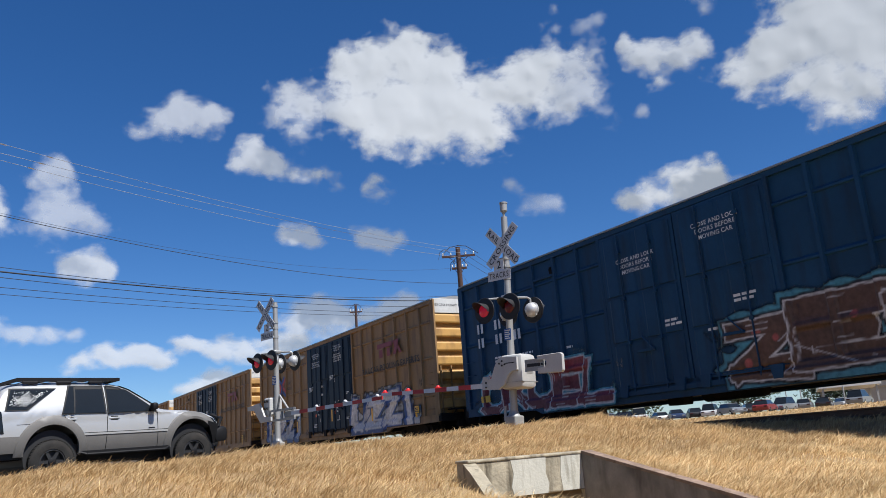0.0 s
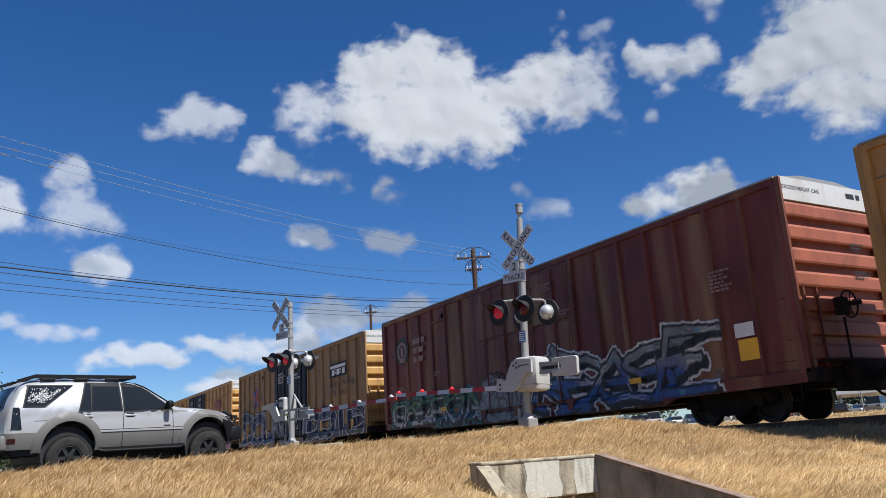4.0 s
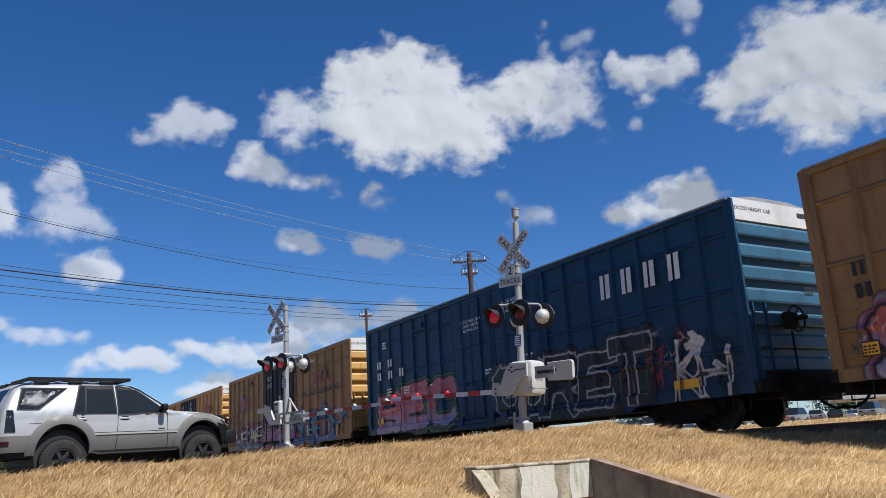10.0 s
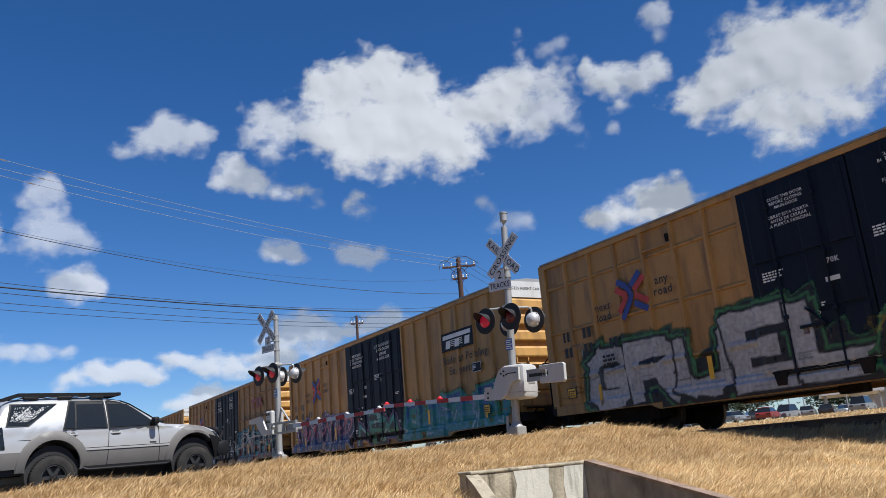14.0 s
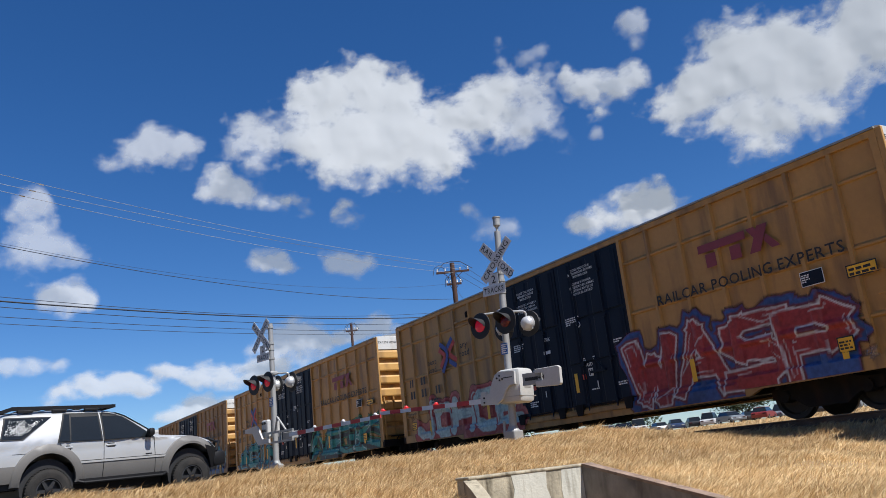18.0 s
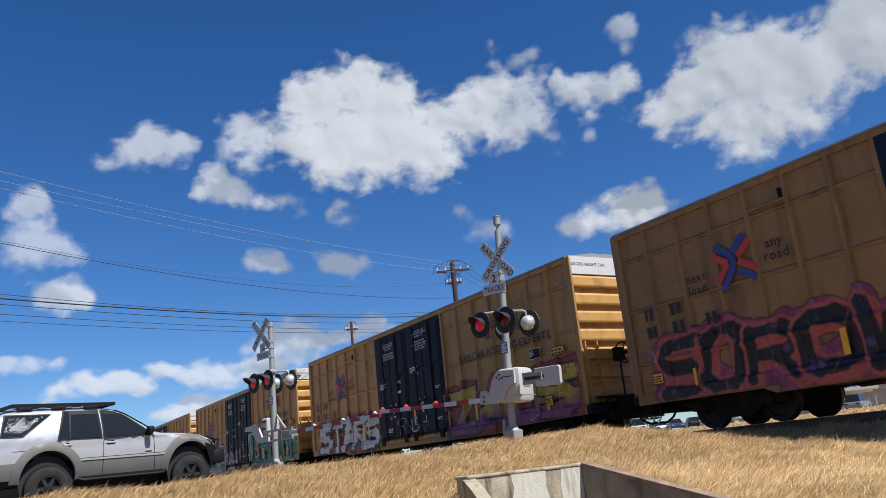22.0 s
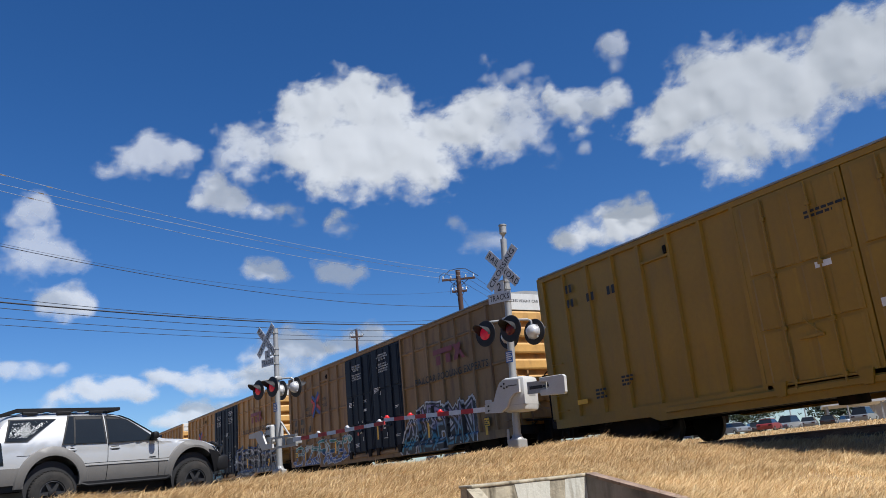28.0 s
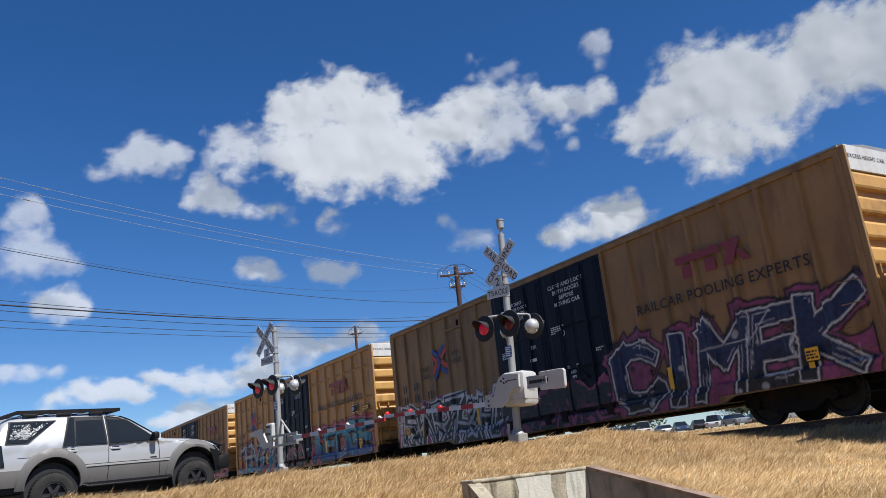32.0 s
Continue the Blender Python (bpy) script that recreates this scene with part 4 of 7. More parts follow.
for dx, za, zb, sag in ((0.45, 10.66, 11.40, 0.40), (0.2, 10.36, 11.16, 0.30), (-0.1, 10.2, 10.9, 0.42)):
    run_ = wire((LP[0] + dx, LP[1] + 0.2, za), (UP[0] + dx * 1.2, UP[1] - 0.3, zb), sag, 0.010, 28, "barewire")
    for f in (0.095, 0.10 - 0.06):
        bm = B()
        ends = []
        for g in (f, f + 0.007):
            q = Vector((LP[0] + dx, LP[1] + 0.2, za)).lerp(Vector((UP[0] + dx * 1.2, UP[1] - 0.3, zb)), g)
            ends.append((q.x, q.y, q.z - 4 * sag * g * (1 - g)))
        rod(bm, ends[0], ends[1], 0.024, 0.024, 8)
        part("splice_sleeve", bm, M["chrome"], run_, "bright metal splice sleeve")
    wire((UP[0] + dx * 1.2, UP[1] - 0.3, zb), (75, 74, 10.5), 0.7, 0.012)
    wire((-26, 18, 11.0), (LP[0] + dx, LP[1], za), 0.5, 0.011, 28, "barewire")
wire((LP[0], LP[1], 8.30), (*UP, 9.38), 0.66, 0.016)
wire((LP[0], LP[1], 8.38), (*UP, 10.34), 0.91, 0.007)
wire((-26, 18, 8.6), (LP[0], LP[1], 8.35), 0.5, 0.016)
for za, zb, r, sag in ((5.98, 8.66, 0.012, 0.50), (5.83, 8.36, 0.030, 0.36), (5.67, 8.03, 0.014, 0.38), (5.37, 7.64, 0.012, 0.31), (5.16, 7.45, 0.011, 0.29)):
    wire((LQ[0], LQ[1], za), (*UP, zb), sag, r)
    wire((-24, 15, za + 0.3), (LQ[0], LQ[1], za), 0.4, r)
wire((21.2, 30.6, 6.2), (*UP, 10.2), 0.02, 0.012)


# ---- trees ----
def tree(x, y, h, spread, seed, label, leaves=1500, size=0.16):
    rng = random.Random(seed)
    t = thing("tree", pose(x, y, float(height(x, y)) - 0.1), label, "tree", "trees")
    bm = B()
    rod(bm, (0, 0, 0), (0.1, 0.05, h * 0.45), 0.05 * h * 0.6, 0.03 * h * 0.6, 9)
    ends = []
    for k in range(7):
        a = k * 2.4 + rng.uniform(-0.4, 0.4)
        e = Vector((math.cos(a) * spread * rng.uniform(0.35, 0.7), math.sin(a) * spread * rng.uniform(0.35, 0.7), h * rng.uniform(0.5, 0.86)))
        rod(bm, (0.05, 0.03, h * rng.uniform(0.25, 0.42)), e, 0.022 * h * 0.6, 0.008 * h * 0.6, 6)
        ends.append(e)
    part("trunk", bm, M["bark"], t)
    V, Fc = [], []
    for _ in range(leaves):
        c = rng.choice(ends)
        r = spread * 0.5
        p = c + Vector((rng.gauss(0, r * 0.5), rng.gauss(0, r * 0.5), rng.gauss(0, r * 0.36)))
        if p.z < h * 0.12:
            continue
        s = size * rng.uniform(0.6, 1.5)
        u = Vector((rng.uniform(-1, 1), rng.uniform(-1, 1), rng.uniform(-1, 1))).normalized()
        w = u.orthogonal().normalized()
        o = len(V)
        V += [tuple(p - u * s), tuple(p + w * s * 0.6), tuple(p + u * s), tuple(p - w * s * 0.6)]
        Fc.append((o, o + 1, o + 2, o + 3))
    me = bpy.data.meshes.new("crown")
    me.from_pydata(V, [], Fc)
    me.materials.append(M["leaf"])
    part("crown", me, None, t, "dark green crown of small leaves")
    return t


tree(-0.9, 36.5, 3.9, 2.4, 1, "dark green bushy tree behind the parked vehicle", 14000, 0.07)
tree(-3.6, 37.0, 4.3, 2.8, 2, "dark green bushy tree behind the parked vehicle", 14000, 0.07)
for k, (x, h) in enumerate(((-6.0, 2.0), (-3.4, 1.7), (-1.6, 1.9), (0.6, 1.6))):
    tree(x, 44.0 + k % 2, h, 3.2, 40 + k, "low dark green hedge beyond the road", 5000, 0.09)
tree(0.7, 39.5, 2.7, 1.4, 3, "low dark green bush beside the road", 7000, 0.06)
# unseen trees added out of view, to darken what the parked vehicle reflects
for k, (x, y, h, w) in enumerate(((-10, 13, 7, 5), (-9.5, 21, 8, 5), (-11, 4, 7, 5), (-9, 29, 6, 4), (-15, 9, 8, 5), (-15, 17, 8, 5))):
    tree(x, y, h, w, 50 + k, "unseen dark green tree, added to darken the vehicle's reflections", 7000, 0.12)
for k, (x, y, h, w) in enumerate(((92, 128, 6, 5), (112, 116, 7, 6), (132, 104, 6.5, 6), (134, 86, 7, 6), (136, 70, 6, 5), (84, 132, 6, 5), (70, 140, 6.5, 6), (55, 150, 6, 5), (130, 48, 7, 6))):
    tree(x, y, h, w, 20 + k, "distant dark tree beyond the car park", 2600, 0.3)


# ---- the car park beyond the track ----
def parked_car(x, y, turn, paint, label, h=1.48, seed=0):
    c = thing("parked_car", pose(x, y, float(height(x, y)), 0, 0, turn), label, "car", "cars in the car park")
    bm = B()
    prism(bm, [(-2.2, 0.35), (-2.25, 0.75), (-2.1, 0.95), (-1.2, 1.0), (1.0, 0.98), (2.0, 0.85), (2.25, 0.65), (2.25, 0.35)], -0.88, 0.88)
    bmesh.ops.bevel(bm, geom=bm.edges[:], offset=0.06, segments=2, affect="EDGES")
    part("body", bm, paint, c, "", True)
    bm = B()
    lo = [bm.verts.new((px, py, 0.96)) for px, py in ((-1.9, -0.8), (1.15, -0.8), (1.15, 0.8), (-1.9, 0.8))]
    hi = [bm.verts.new((px, py, h)) for px, py in ((-1.45, -0.62), (0.35, -0.62), (0.35, 0.62), (-1.45, 0.62))]
    for i in range(4):
        bm.faces.new((lo[i], lo[(i + 1) % 4], hi[(i + 1) % 4], hi[i]))
    bm.faces.new(hi)
    part("glasshouse", bm, M["glass"], c, "dark tinted windows")
    bm = B()
    box(bm, -1.5, 0.4, -0.64, 0.64, h - 0.02, h + 0.04, 0.03)
    part("roof", bm, paint, c)
    for wx in (-1.35, 1.4):
        for wy in (-0.8, 0.8):
            bm = B()
            rod(bm, (wx, wy - 0.1, 0.33), (wx, wy + 0.1, 0.33), 0.33, 0.33, 16)
            w = part("wheel", bm, M["tyre"], c)
            bm = B()
            rod(bm, (wx, wy - 0.11, 0.33), (wx, wy + 0.11, 0.33), 0.2, 0.2, 12)
            part("rim", bm, M["chrome"], w)
    for s in (-0.6, 0.6):
        bm = B()
        box(bm, -2.28, -2.2, s - 0.18, s + 0.18, 0.7, 0.84)
        part("tail_lamp", bm, M["taillamp"], c)
        bm = B()
        box(bm, 2.2, 2.27, s - 0.18, s + 0.18, 0.62, 0.76)
        part("headlamp", bm, M["chrome"], c)
    return c


CARPAINT = {
    "white": mat("white_car_paint", (0.5, 0.5, 0.5), 0.3, 0, 0.04), "grey": mat("grey_car_paint", (0.2, 0.21, 0.22), 0.3, 0.3, 0.05),
    "black": mat("black_car_paint", (0.02, 0.02, 0.022), 0.25, 0, 0.05), "blue": mat("blue_car_paint", (0.03, 0.045, 0.09), 0.3, 0.2, 0.05), "red": mat("red_car_paint", (0.2, 0.025, 0.025), 0.3, 0.1, 0.05),
}
rng = random.Random(11)
for k in range(26):
    deg = 30 + k * 1.15 + rng.uniform(-0.15, 0.15)
    az = radians(deg)
    d = 104 + 7 * math.sin(k * 0.9) + (14 if k % 5 == 4 else 0)
    kind = ("grey", "black", "white", "grey", "blue", "black", "white", "grey", "black", "red", "grey")[k % 11]
    parked_car(d * math.sin(az), d * math.cos(az), 90 - deg + rng.uniform(-25, 25) + (180 if k % 3 == 0 else 0), CARPAINT[kind], kind + " car parked beyond the railway", 1.45 + 0.3 * (k % 4 == 1))
for k, (x, y) in enumerate(((98, 68), (106, 76), (86, 94), (112, 60), (80, 104), (92, 58), (118, 78))):
    p = thing("lamp_post", pose(x, y, float(height(x, y))), "thin grey car park lamp post", "lamp post", "lamp posts")
    bm = B()
    rod(bm, (0, 0, -0.2), (0, 0, 6.5), 0.09, 0.06, 8)
    part("shaft", bm, M["galvpost"], p)
    bm = B()
    box(bm, -0.5, 0.1, -0.12, 0.12, 6.45, 6.6, 0.02)
    part("lamp_head", bm, M["galvpost"], p)
can = thing("canopy", pose(112, 70, float(height(112, 70)), 0, 0, 35), "white flat-roofed canopy beyond the car park", "building")
bm = B()
box(bm, -7, 7, -4, 4, 3.0, 3.5, 0.05)
part("roof", bm, CARPAINT["white"], can)
for x in (-6.3, 6.3):
    for y in (-3.4, 3.4):
        bm = B()
        box(bm, x - 0.12, x + 0.12, y - 0.12, y + 0.12, -0.3, 3.05)
        part("column", bm, M["galvpost"], can)
bld = thing("low_building", pose(150, 84, 0.9, 0, 0, 28), "long low pale building beyond the car park", "building")
bm = B()
box(bm, -22, 22, -6, 6, -0.5, 3.6)
part("wall", bm, mat("pale_wall_paint", (0.36, 0.34, 0.30), 0.8, 0, 0.08, 0.8), bld)
bm = B()
prism(bm, [(-7, 3.6), (7, 3.6), (0, 5.4)], -22.6, 22.6, "x")
part("roof", bm, mat("grey_roofing", (0.2, 0.19, 0.18), 0.8, 0, 0.1, 0.8), bld)
for k in range(9):
    bm = B()
    box(bm, -20 + k * 4.6, -18.2 + k * 4.6, -6.06, -5.9, 1.2, 2.5)
    part("window", bm, M["glass"], bld)


# ---- the train ----
HL, HW, PANEL, DOORX = 9.4, 1.53, 1.455, 1.56
EAVE, SILL = 4.97, 0.68
DOOR = 2.53           # half the width of the two doors together
SPAN = 20.7           # from car to car
POSTS = [DOOR + (HL - DOOR) * i / 7 for i in range(1, 7)]


def side_m(y, z, x=-HW - 0.005):
    return Matrix(((0, 0, -1, x), (-1, 0, 0, y), (0, 1, 0, z), (0, 0, 0, 1)))


def end_m(x, z, y=-HL - 0.12):
    return Matrix(((1, 0, 0, x), (0, 0, -1, y), (0, 1, 0, z), (0, 0, 0, 1)))


def wheel_mesh():
    bm = B()
    lathe(bm, [(0, 0.02), (0.1, 0.03), (0.12, -0.01), (0.34, 0.0), (0.37, 0.05), (0.455, 0.055), (0.46, -0.05), (0.485, -0.06), (0.485, -0.085), (0.36, -0.085), (0.3, -0.04), (0, -0.04)], 28, pose(0, 0, 0, 0, -90, 0))
    return finish(bm, "wheel", M["steel"], True)


WHEEL = wheel_mesh()
bm = B()
prism(bm, [(-1.2, 0.42), (-1.2, 0.62), (-0.75, 0.66), (-0.45, 0.78), (0.45, 0.78), (0.75, 0.66), (1.2, 0.62), (1.2, 0.42), (0.7, 0.38), (0.42, 0.2), (-0.42, 0.2), (-0.7, 0.38)], -0.09, 0.09, "x")
for c in (-0.89, 0.89):
    rod(bm, (-0.17, c, 0.47), (0.1, c, 0.47), 0.13, 0.13, 14)
FRAME = finish(bm, "side_frame", M["iron"])
bm = B()
for j in (-0.13, 0.0, 0.13):
    lathe(bm, [(0.0, 0.24), (0.055, 0.24), (0.055, 0.44), (0, 0.44)], 10, Matrix.Translation((-1.03, j, 0)))
SPRINGS = finish(bm, "springs", M["iron"])
bm = B()
box(bm, -1.0, 1.0, -0.22, 0.22, 0.42, 0.72, 0.02)
BOLSTER = finish(bm, "truck", M["iron"])


def truck(car, y):
    t = part("truck", BOLSTER, None, car, "black cast-steel truck with four wheels")
    t.location = (0, y, 0)
    for x in (-1, 1):
        f = part("side_frame", FRAME, None, t)
        f.matrix_basis = pose(x * 1.0, 0, 0, 0, 0, 0 if x < 0 else 180)
    part("springs", SPRINGS, None, t)
    for x in (-1, 1):
        for dy in (-0.89, 0.89):
            w = part("wheel", WHEEL, None, t)
            w.matrix_basis = pose(x * 0.76, dy, 0.46, 0, 0, 0 if x < 0 else 180)


def strip(pts, w):
    """A band of even width along a bent line, as quads."""
    out = []
    for (ax, az_), (bx, bz) in zip(pts, pts[1:]):
        d = Vector((bx - ax, bz - az_)).normalized()
        n = Vector((-d.y, d.x)) * w / 2
        out.append([(ax - n.x, az_ - n.y), (bx - n.x, bz - n.y), (bx + n.x, bz + n.y), (ax + n.x, az_ + n.y)])
    return out


def logo_cross(car, y, z, s):
    """A cross of nested chevrons in red and blue."""
    for color, lines in (("blue", ([(-0.42, 0.44), (-0.12, 0.26), (0.0, 0.1), (0.0, -0.05), (-0.36, -0.5)], [(0.02, 0.24), (0.36, 0.52)], [(0.08, -0.18), (0.5, -0.4)])),
                         ("red", ([(-0.5, 0.26), (-0.14, 0.04), (-0.46, -0.32)], [(0.12, 0.12), (0.48, 0.4)], [(0.12, 0.02), (0.54, -0.22)]))):
        polys = [[(px * s, pz * s) for px, pz in q] for line in lines for q in strip(line, 0.15)]
        shapes(car, y, z, polys, M[color], "emblem", color + " chevron emblem", -HW - (0.006 if color == "red" else 0.009))


def bars(car, y, z, rows, h, material, seed, x=-HW - 0.006, m=None, name="stencil"):
    """Small stencilled lines that cannot be read; rows: their lengths."""
    rng = random.Random(seed)
    bm = B()
    m = m or side_m(y, z, x)
    for i, w in enumerate(rows):
        p, zz = 0.0, -i * h * 1.7
        while p < w:
            g = min(rng.uniform(1.2, 3.2) * h, w - p)
            vs = [bm.verts.new(m @ Vector(q)) for q in ((p, zz, 0), (p + g, zz, 0), (p + g, zz + h, 0), (p, zz + h, 0))]
            bm.faces.new(vs)
            p += g + 0.6 * h
    return part(name, bm, material, car)


def shapes(car, y, z, polys, material, name, label, x=-HW - 0.006):
    if name in ("car_mark", "door_placard", "emblem"):     # each bar by itself
        for i, pts in enumerate(polys):
            bm = B()
            k = 0.85 if name == "car_mark" else 1.0
            bm.faces.new([bm.verts.new(side_m(y, z, x) @ Vector((pts[0][0] + (a - pts[0][0]) * k, b, 0.0004 * i))) for a, b in pts])
            part(name, bm, material, car, label)
        return
    bm = B()
    m = side_m(y, z, x)
    for i, pts in enumerate(polys):
        bm.faces.new([bm.verts.new(m @ Vector((a, b, 0.0004 * i))) for a, b in pts])
    return part(name, bm, material, car, label)


def quad(x0, z0, x1, z1, lean=0.0):
    return [(x0, z0), (x1, z0), (x1 + lean, z1), (x0 + lean, z1)]


POSTS_X = [s * p for p in POSTS for s in (-1, 1)]


def keep_out(y):
    """The posts as stretches along a line of lettering that is centred at y."""
    return [(y - p - 0.05, y - p + 0.05) for p in sorted(POSTS_X, reverse=True)]


def boxcar(style, paint, doorpaint, label):
    """A 60-foot high-cube boxcar; its front looks along y, the rails' top is z = 0."""
    car = thing("boxcar", pose(TRACK, 0, RAIL), label, "railway car", "boxcars of the freight train")
    P, D = M[paint], M[doorpaint]
    # ends take the lighter paint copies that hold the sun's brightness
    E = M[{"yellow": "litendyellow", "tan": "litendyellow", "oxide": "litendoxide", "navy": "litendblue"}.get(paint, paint)]
    bm = B()
    box(bm, -PANEL, PANEL, -HL + 0.02, HL - 0.02, 0.9, EAVE - 0.1)
    part("body", bm, P, car)
    bm = B()
    prism(bm, [(-HW - 0.03, EAVE - 0.03), (HW + 0.03, EAVE - 0.03), (HW + 0.03, EAVE + 0.01), (0.6, EAVE + 0.14), (-0.6, EAVE + 0.14), (-HW - 0.03, EAVE + 0.01)], -HL, HL)
    roof = part("roof", bm, M["galv"], car, "galvanised ribbed roof")
    bm = B()
    for i in range(15):
        y = -HL + 0.6 + i * 1.3
        box(bm, -0.8, 0.8, y - 0.04, y + 0.04, EAVE + 0.02, EAVE + 0.155)
    part("roof_rib", bm, M["galv"], roof)
    for s in (-1, 1):
        bm = B()
        x0, x1 = (-HW, -PANEL + 0.02) if s < 0 else (PANEL - 0.02, HW)
        box(bm, x0, x1, -HL, HL, EAVE - 0.16, EAVE - 0.03, 0.01)
        part("top_chord", bm, P, car)
        bm = B()
        prism(bm, [(-HL, 0.95), (HL, 0.95), (HL, SILL + 0.03), (5.9, SILL), (5.6, SILL - 0.12), (-5.6, SILL - 0.12), (-5.9, SILL), (-HL, SILL + 0.03)], x0, x1, "x")
        part("side_sill", bm, P, car)
    # near side: posts and rails
    bm = B()
    w = 0.065
    prism(bm, [(-PANEL + 0.01, -w), (-HW, -w * 0.6), (-HW, w * 0.6), (-PANEL + 0.01, w)], 0.95, EAVE - 0.16, "z")
    post = finish(bm, "side_post", P)
    for p in POSTS_X:
        part("side_post", post, None, car).location = (0, p, 0)
    for y0, y1 in ((-HL, -HL + 0.14), (HL - 0.14, HL), (-DOOR - 0.1, -DOOR), (DOOR, DOOR + 0.1)):
        bm = B()
        box(bm, -HW - 0.002, -PANEL + 0.02, y0, y1, 0.9, EAVE - 0.1, 0.008)
        part("corner_post", bm, P, car)
    if style in ("grid", "blue"):
        for z in (1.66, 2.94, 4.2):
            for y0, y1 in ((-HL + 0.14, -DOOR - 0.1), (DOOR + 0.1, HL - 0.14)):
                bm = B()
                prism(bm, [(-PANEL + 0.01, z - 0.06), (-PANEL - 0.042, z - 0.03), (-PANEL - 0.042, z + 0.01), (-PANEL + 0.01, z + 0.07)], y0, y1)
                part("side_rail", bm, P, car)
    # a small access plate with its latch, high on the side
    bm = B()
    box(bm, -HW + 0.005, -PANEL + 0.01, 4.5, 5.42, 4.3, 4.36, 0.008)
    plate_ = part("access_plate", bm, P, car)
    bm = B()
    box(bm, -HW - 0.03, -PANEL + 0.01, 4.55, 4.63, 4.38, 4.56, 0.01)
    rod(bm, (-HW - 0.02, 4.59, 4.36), (-HW - 0.05, 4.59, 4.5), 0.02, 0.02, 8)
    part("latch", bm, M["iron"], plate_, "small black latch")
    # the two doors
    for y0, y1 in ((-DOOR, -0.015), (0.015, DOOR)):
        bm = B()
        box(bm, -DOORX + 0.03, -PANEL + 0.02, y0, y1, 0.86, EAVE - 0.17, 0.012)
        door = part("door", bm, D, car, "dark painted plug door")
        for z0, z1 in ((0.95, 1.98), (2.06, 3.14), (3.22, 4.70)):
            bm = B()
            wide = (y1 - y0 - 0.2) / 4
            rib = [(-DOORX + 0.04, y0 + 0.10), (-DOORX + 0.014, y0 + 0.10)]
            for c in range(4):                        # pressed columns
                yc = y0 + 0.10 + wide * (c + 0.5)
                rib += [(-DOORX + 0.014, yc - wide * 0.40), (-DOORX - 0.012, yc - wide * 0.30), (-DOORX - 0.012, yc + wide * 0.30), (-DOORX + 0.014, yc + wide * 0.40)]
            prism(bm, rib + [(-DOORX + 0.014, y1 - 0.10), (-DOORX + 0.04, y1 - 0.10)], z0, z1, "z")
            part("door_panel", bm, D, door)
        bm = B()
        for yy in (y0 + 0.35, y1 - 0.35):
            prism(bm, [(yy - 0.16, 0.98), (yy + 0.16, 0.98), (yy + 0.10, 0.70), (yy - 0.10, 0.70)], -DOORX - 0.07, -DOORX - 0.005, "x")
        box(bm, -DOORX - 0.03, -DOORX - 0.004, y0 + 0.3, y1 - 0.3, 0.90, 0.94)
        part("roller_bracket", bm, M["iron"] if paint in ("yellow", "tan") else D, door, "black roller brackets under the door")
        for f in (0.3, 0.72):
            bm = B()
            yy = y0 + (y1 - y0) * f
            rod(bm, (-DOORX - 0.03, yy, 0.8), (-DOORX - 0.03, yy, 4.75), 0.02, 0.02, 8)
            for z in (0.95, 2.0, 3.1, 4.3):
                box(bm, -DOORX - 0.05, -DOORX + 0.01, yy - 0.05, yy + 0.05, z - 0.04, z + 0.04)
            part("locking_bar", bm, D, door)
        bm = B()
        yy = (y0 + y1) / 2
        box(bm, -DOORX - 0.06, -DOORX, yy - 0.28, yy + 0.28, 1.72, 1.78)
        rod(bm, (-DOORX - 0.05, yy - 0.25, 1.75), (-DOORX - 0.05, yy + 0.1, 2.1), 0.018)
        part("door_handle", bm, D, door)
    bm = B()
    box(bm, -DOORX - 0.03, -HW + 0.01, -5.3, 5.3, 0.72, 0.84, 0.01)
    part("door_track", bm, P, car)
    # the ends: a white band and pressed ridges
    for s in (-1, 1):
        e = s * HL
        bm = B()
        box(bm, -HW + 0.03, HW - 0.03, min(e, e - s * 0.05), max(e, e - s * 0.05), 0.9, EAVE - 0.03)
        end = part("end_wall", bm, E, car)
        bm = B()
        prism(bm, [(e, EAVE - 0.52), (e + s * 0.1, EAVE - 0.5), (e + s * 0.1, EAVE + 0.0), (e, EAVE + 0.03)], -HW + 0.03, HW - 0.03, "x")
        part("end_band", bm, M["white"], end, "white painted excess-height band")
        zs = np.linspace(0.98, EAVE - 0.53, 8)
        for z0, z1 in zip(zs, zs[1:]):
            bm = B()
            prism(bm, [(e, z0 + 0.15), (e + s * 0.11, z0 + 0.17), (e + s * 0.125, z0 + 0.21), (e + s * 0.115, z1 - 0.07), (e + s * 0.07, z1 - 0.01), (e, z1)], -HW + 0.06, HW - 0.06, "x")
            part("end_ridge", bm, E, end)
        bm = B()
        box(bm, -HW, HW, min(e, e + s * 0.18), max(e, e + s * 0.18), 0.72, 0.98, 0.01)
        part("end_sill", bm, M["iron"], car)
        bm = B()
        box(bm, -0.18, 0.18, min(e, e + s * 0.75), max(e, e + s * 0.75), 0.66, 0.9, 0.02)
        box(bm, -0.2, 0.2, min(e + s * 0.72, e + s * 0.99), max(e + s * 0.72, e + s * 0.99), 0.6, 1.0, 0.06)
        part("coupler", bm, M["iron"], car, "black steel knuckle coupler")
        bm = B()
        box(bm, -0.62, 0.62, min(e + s * 0.19, e + s * 0.5), max(e + s * 0.19, e + s * 0.5), 0.56, 1.08, 0.02)
        box(bm, -0.95, 0.95, min(e + s * 0.19, e + s * 0.3), max(e + s * 0.19, e + s * 0.3), 0.5, 0.72, 0.01)
        part("draft_gear_box", bm, M["iron"], car, "black cushioned draft gear housing")
        bm = B()
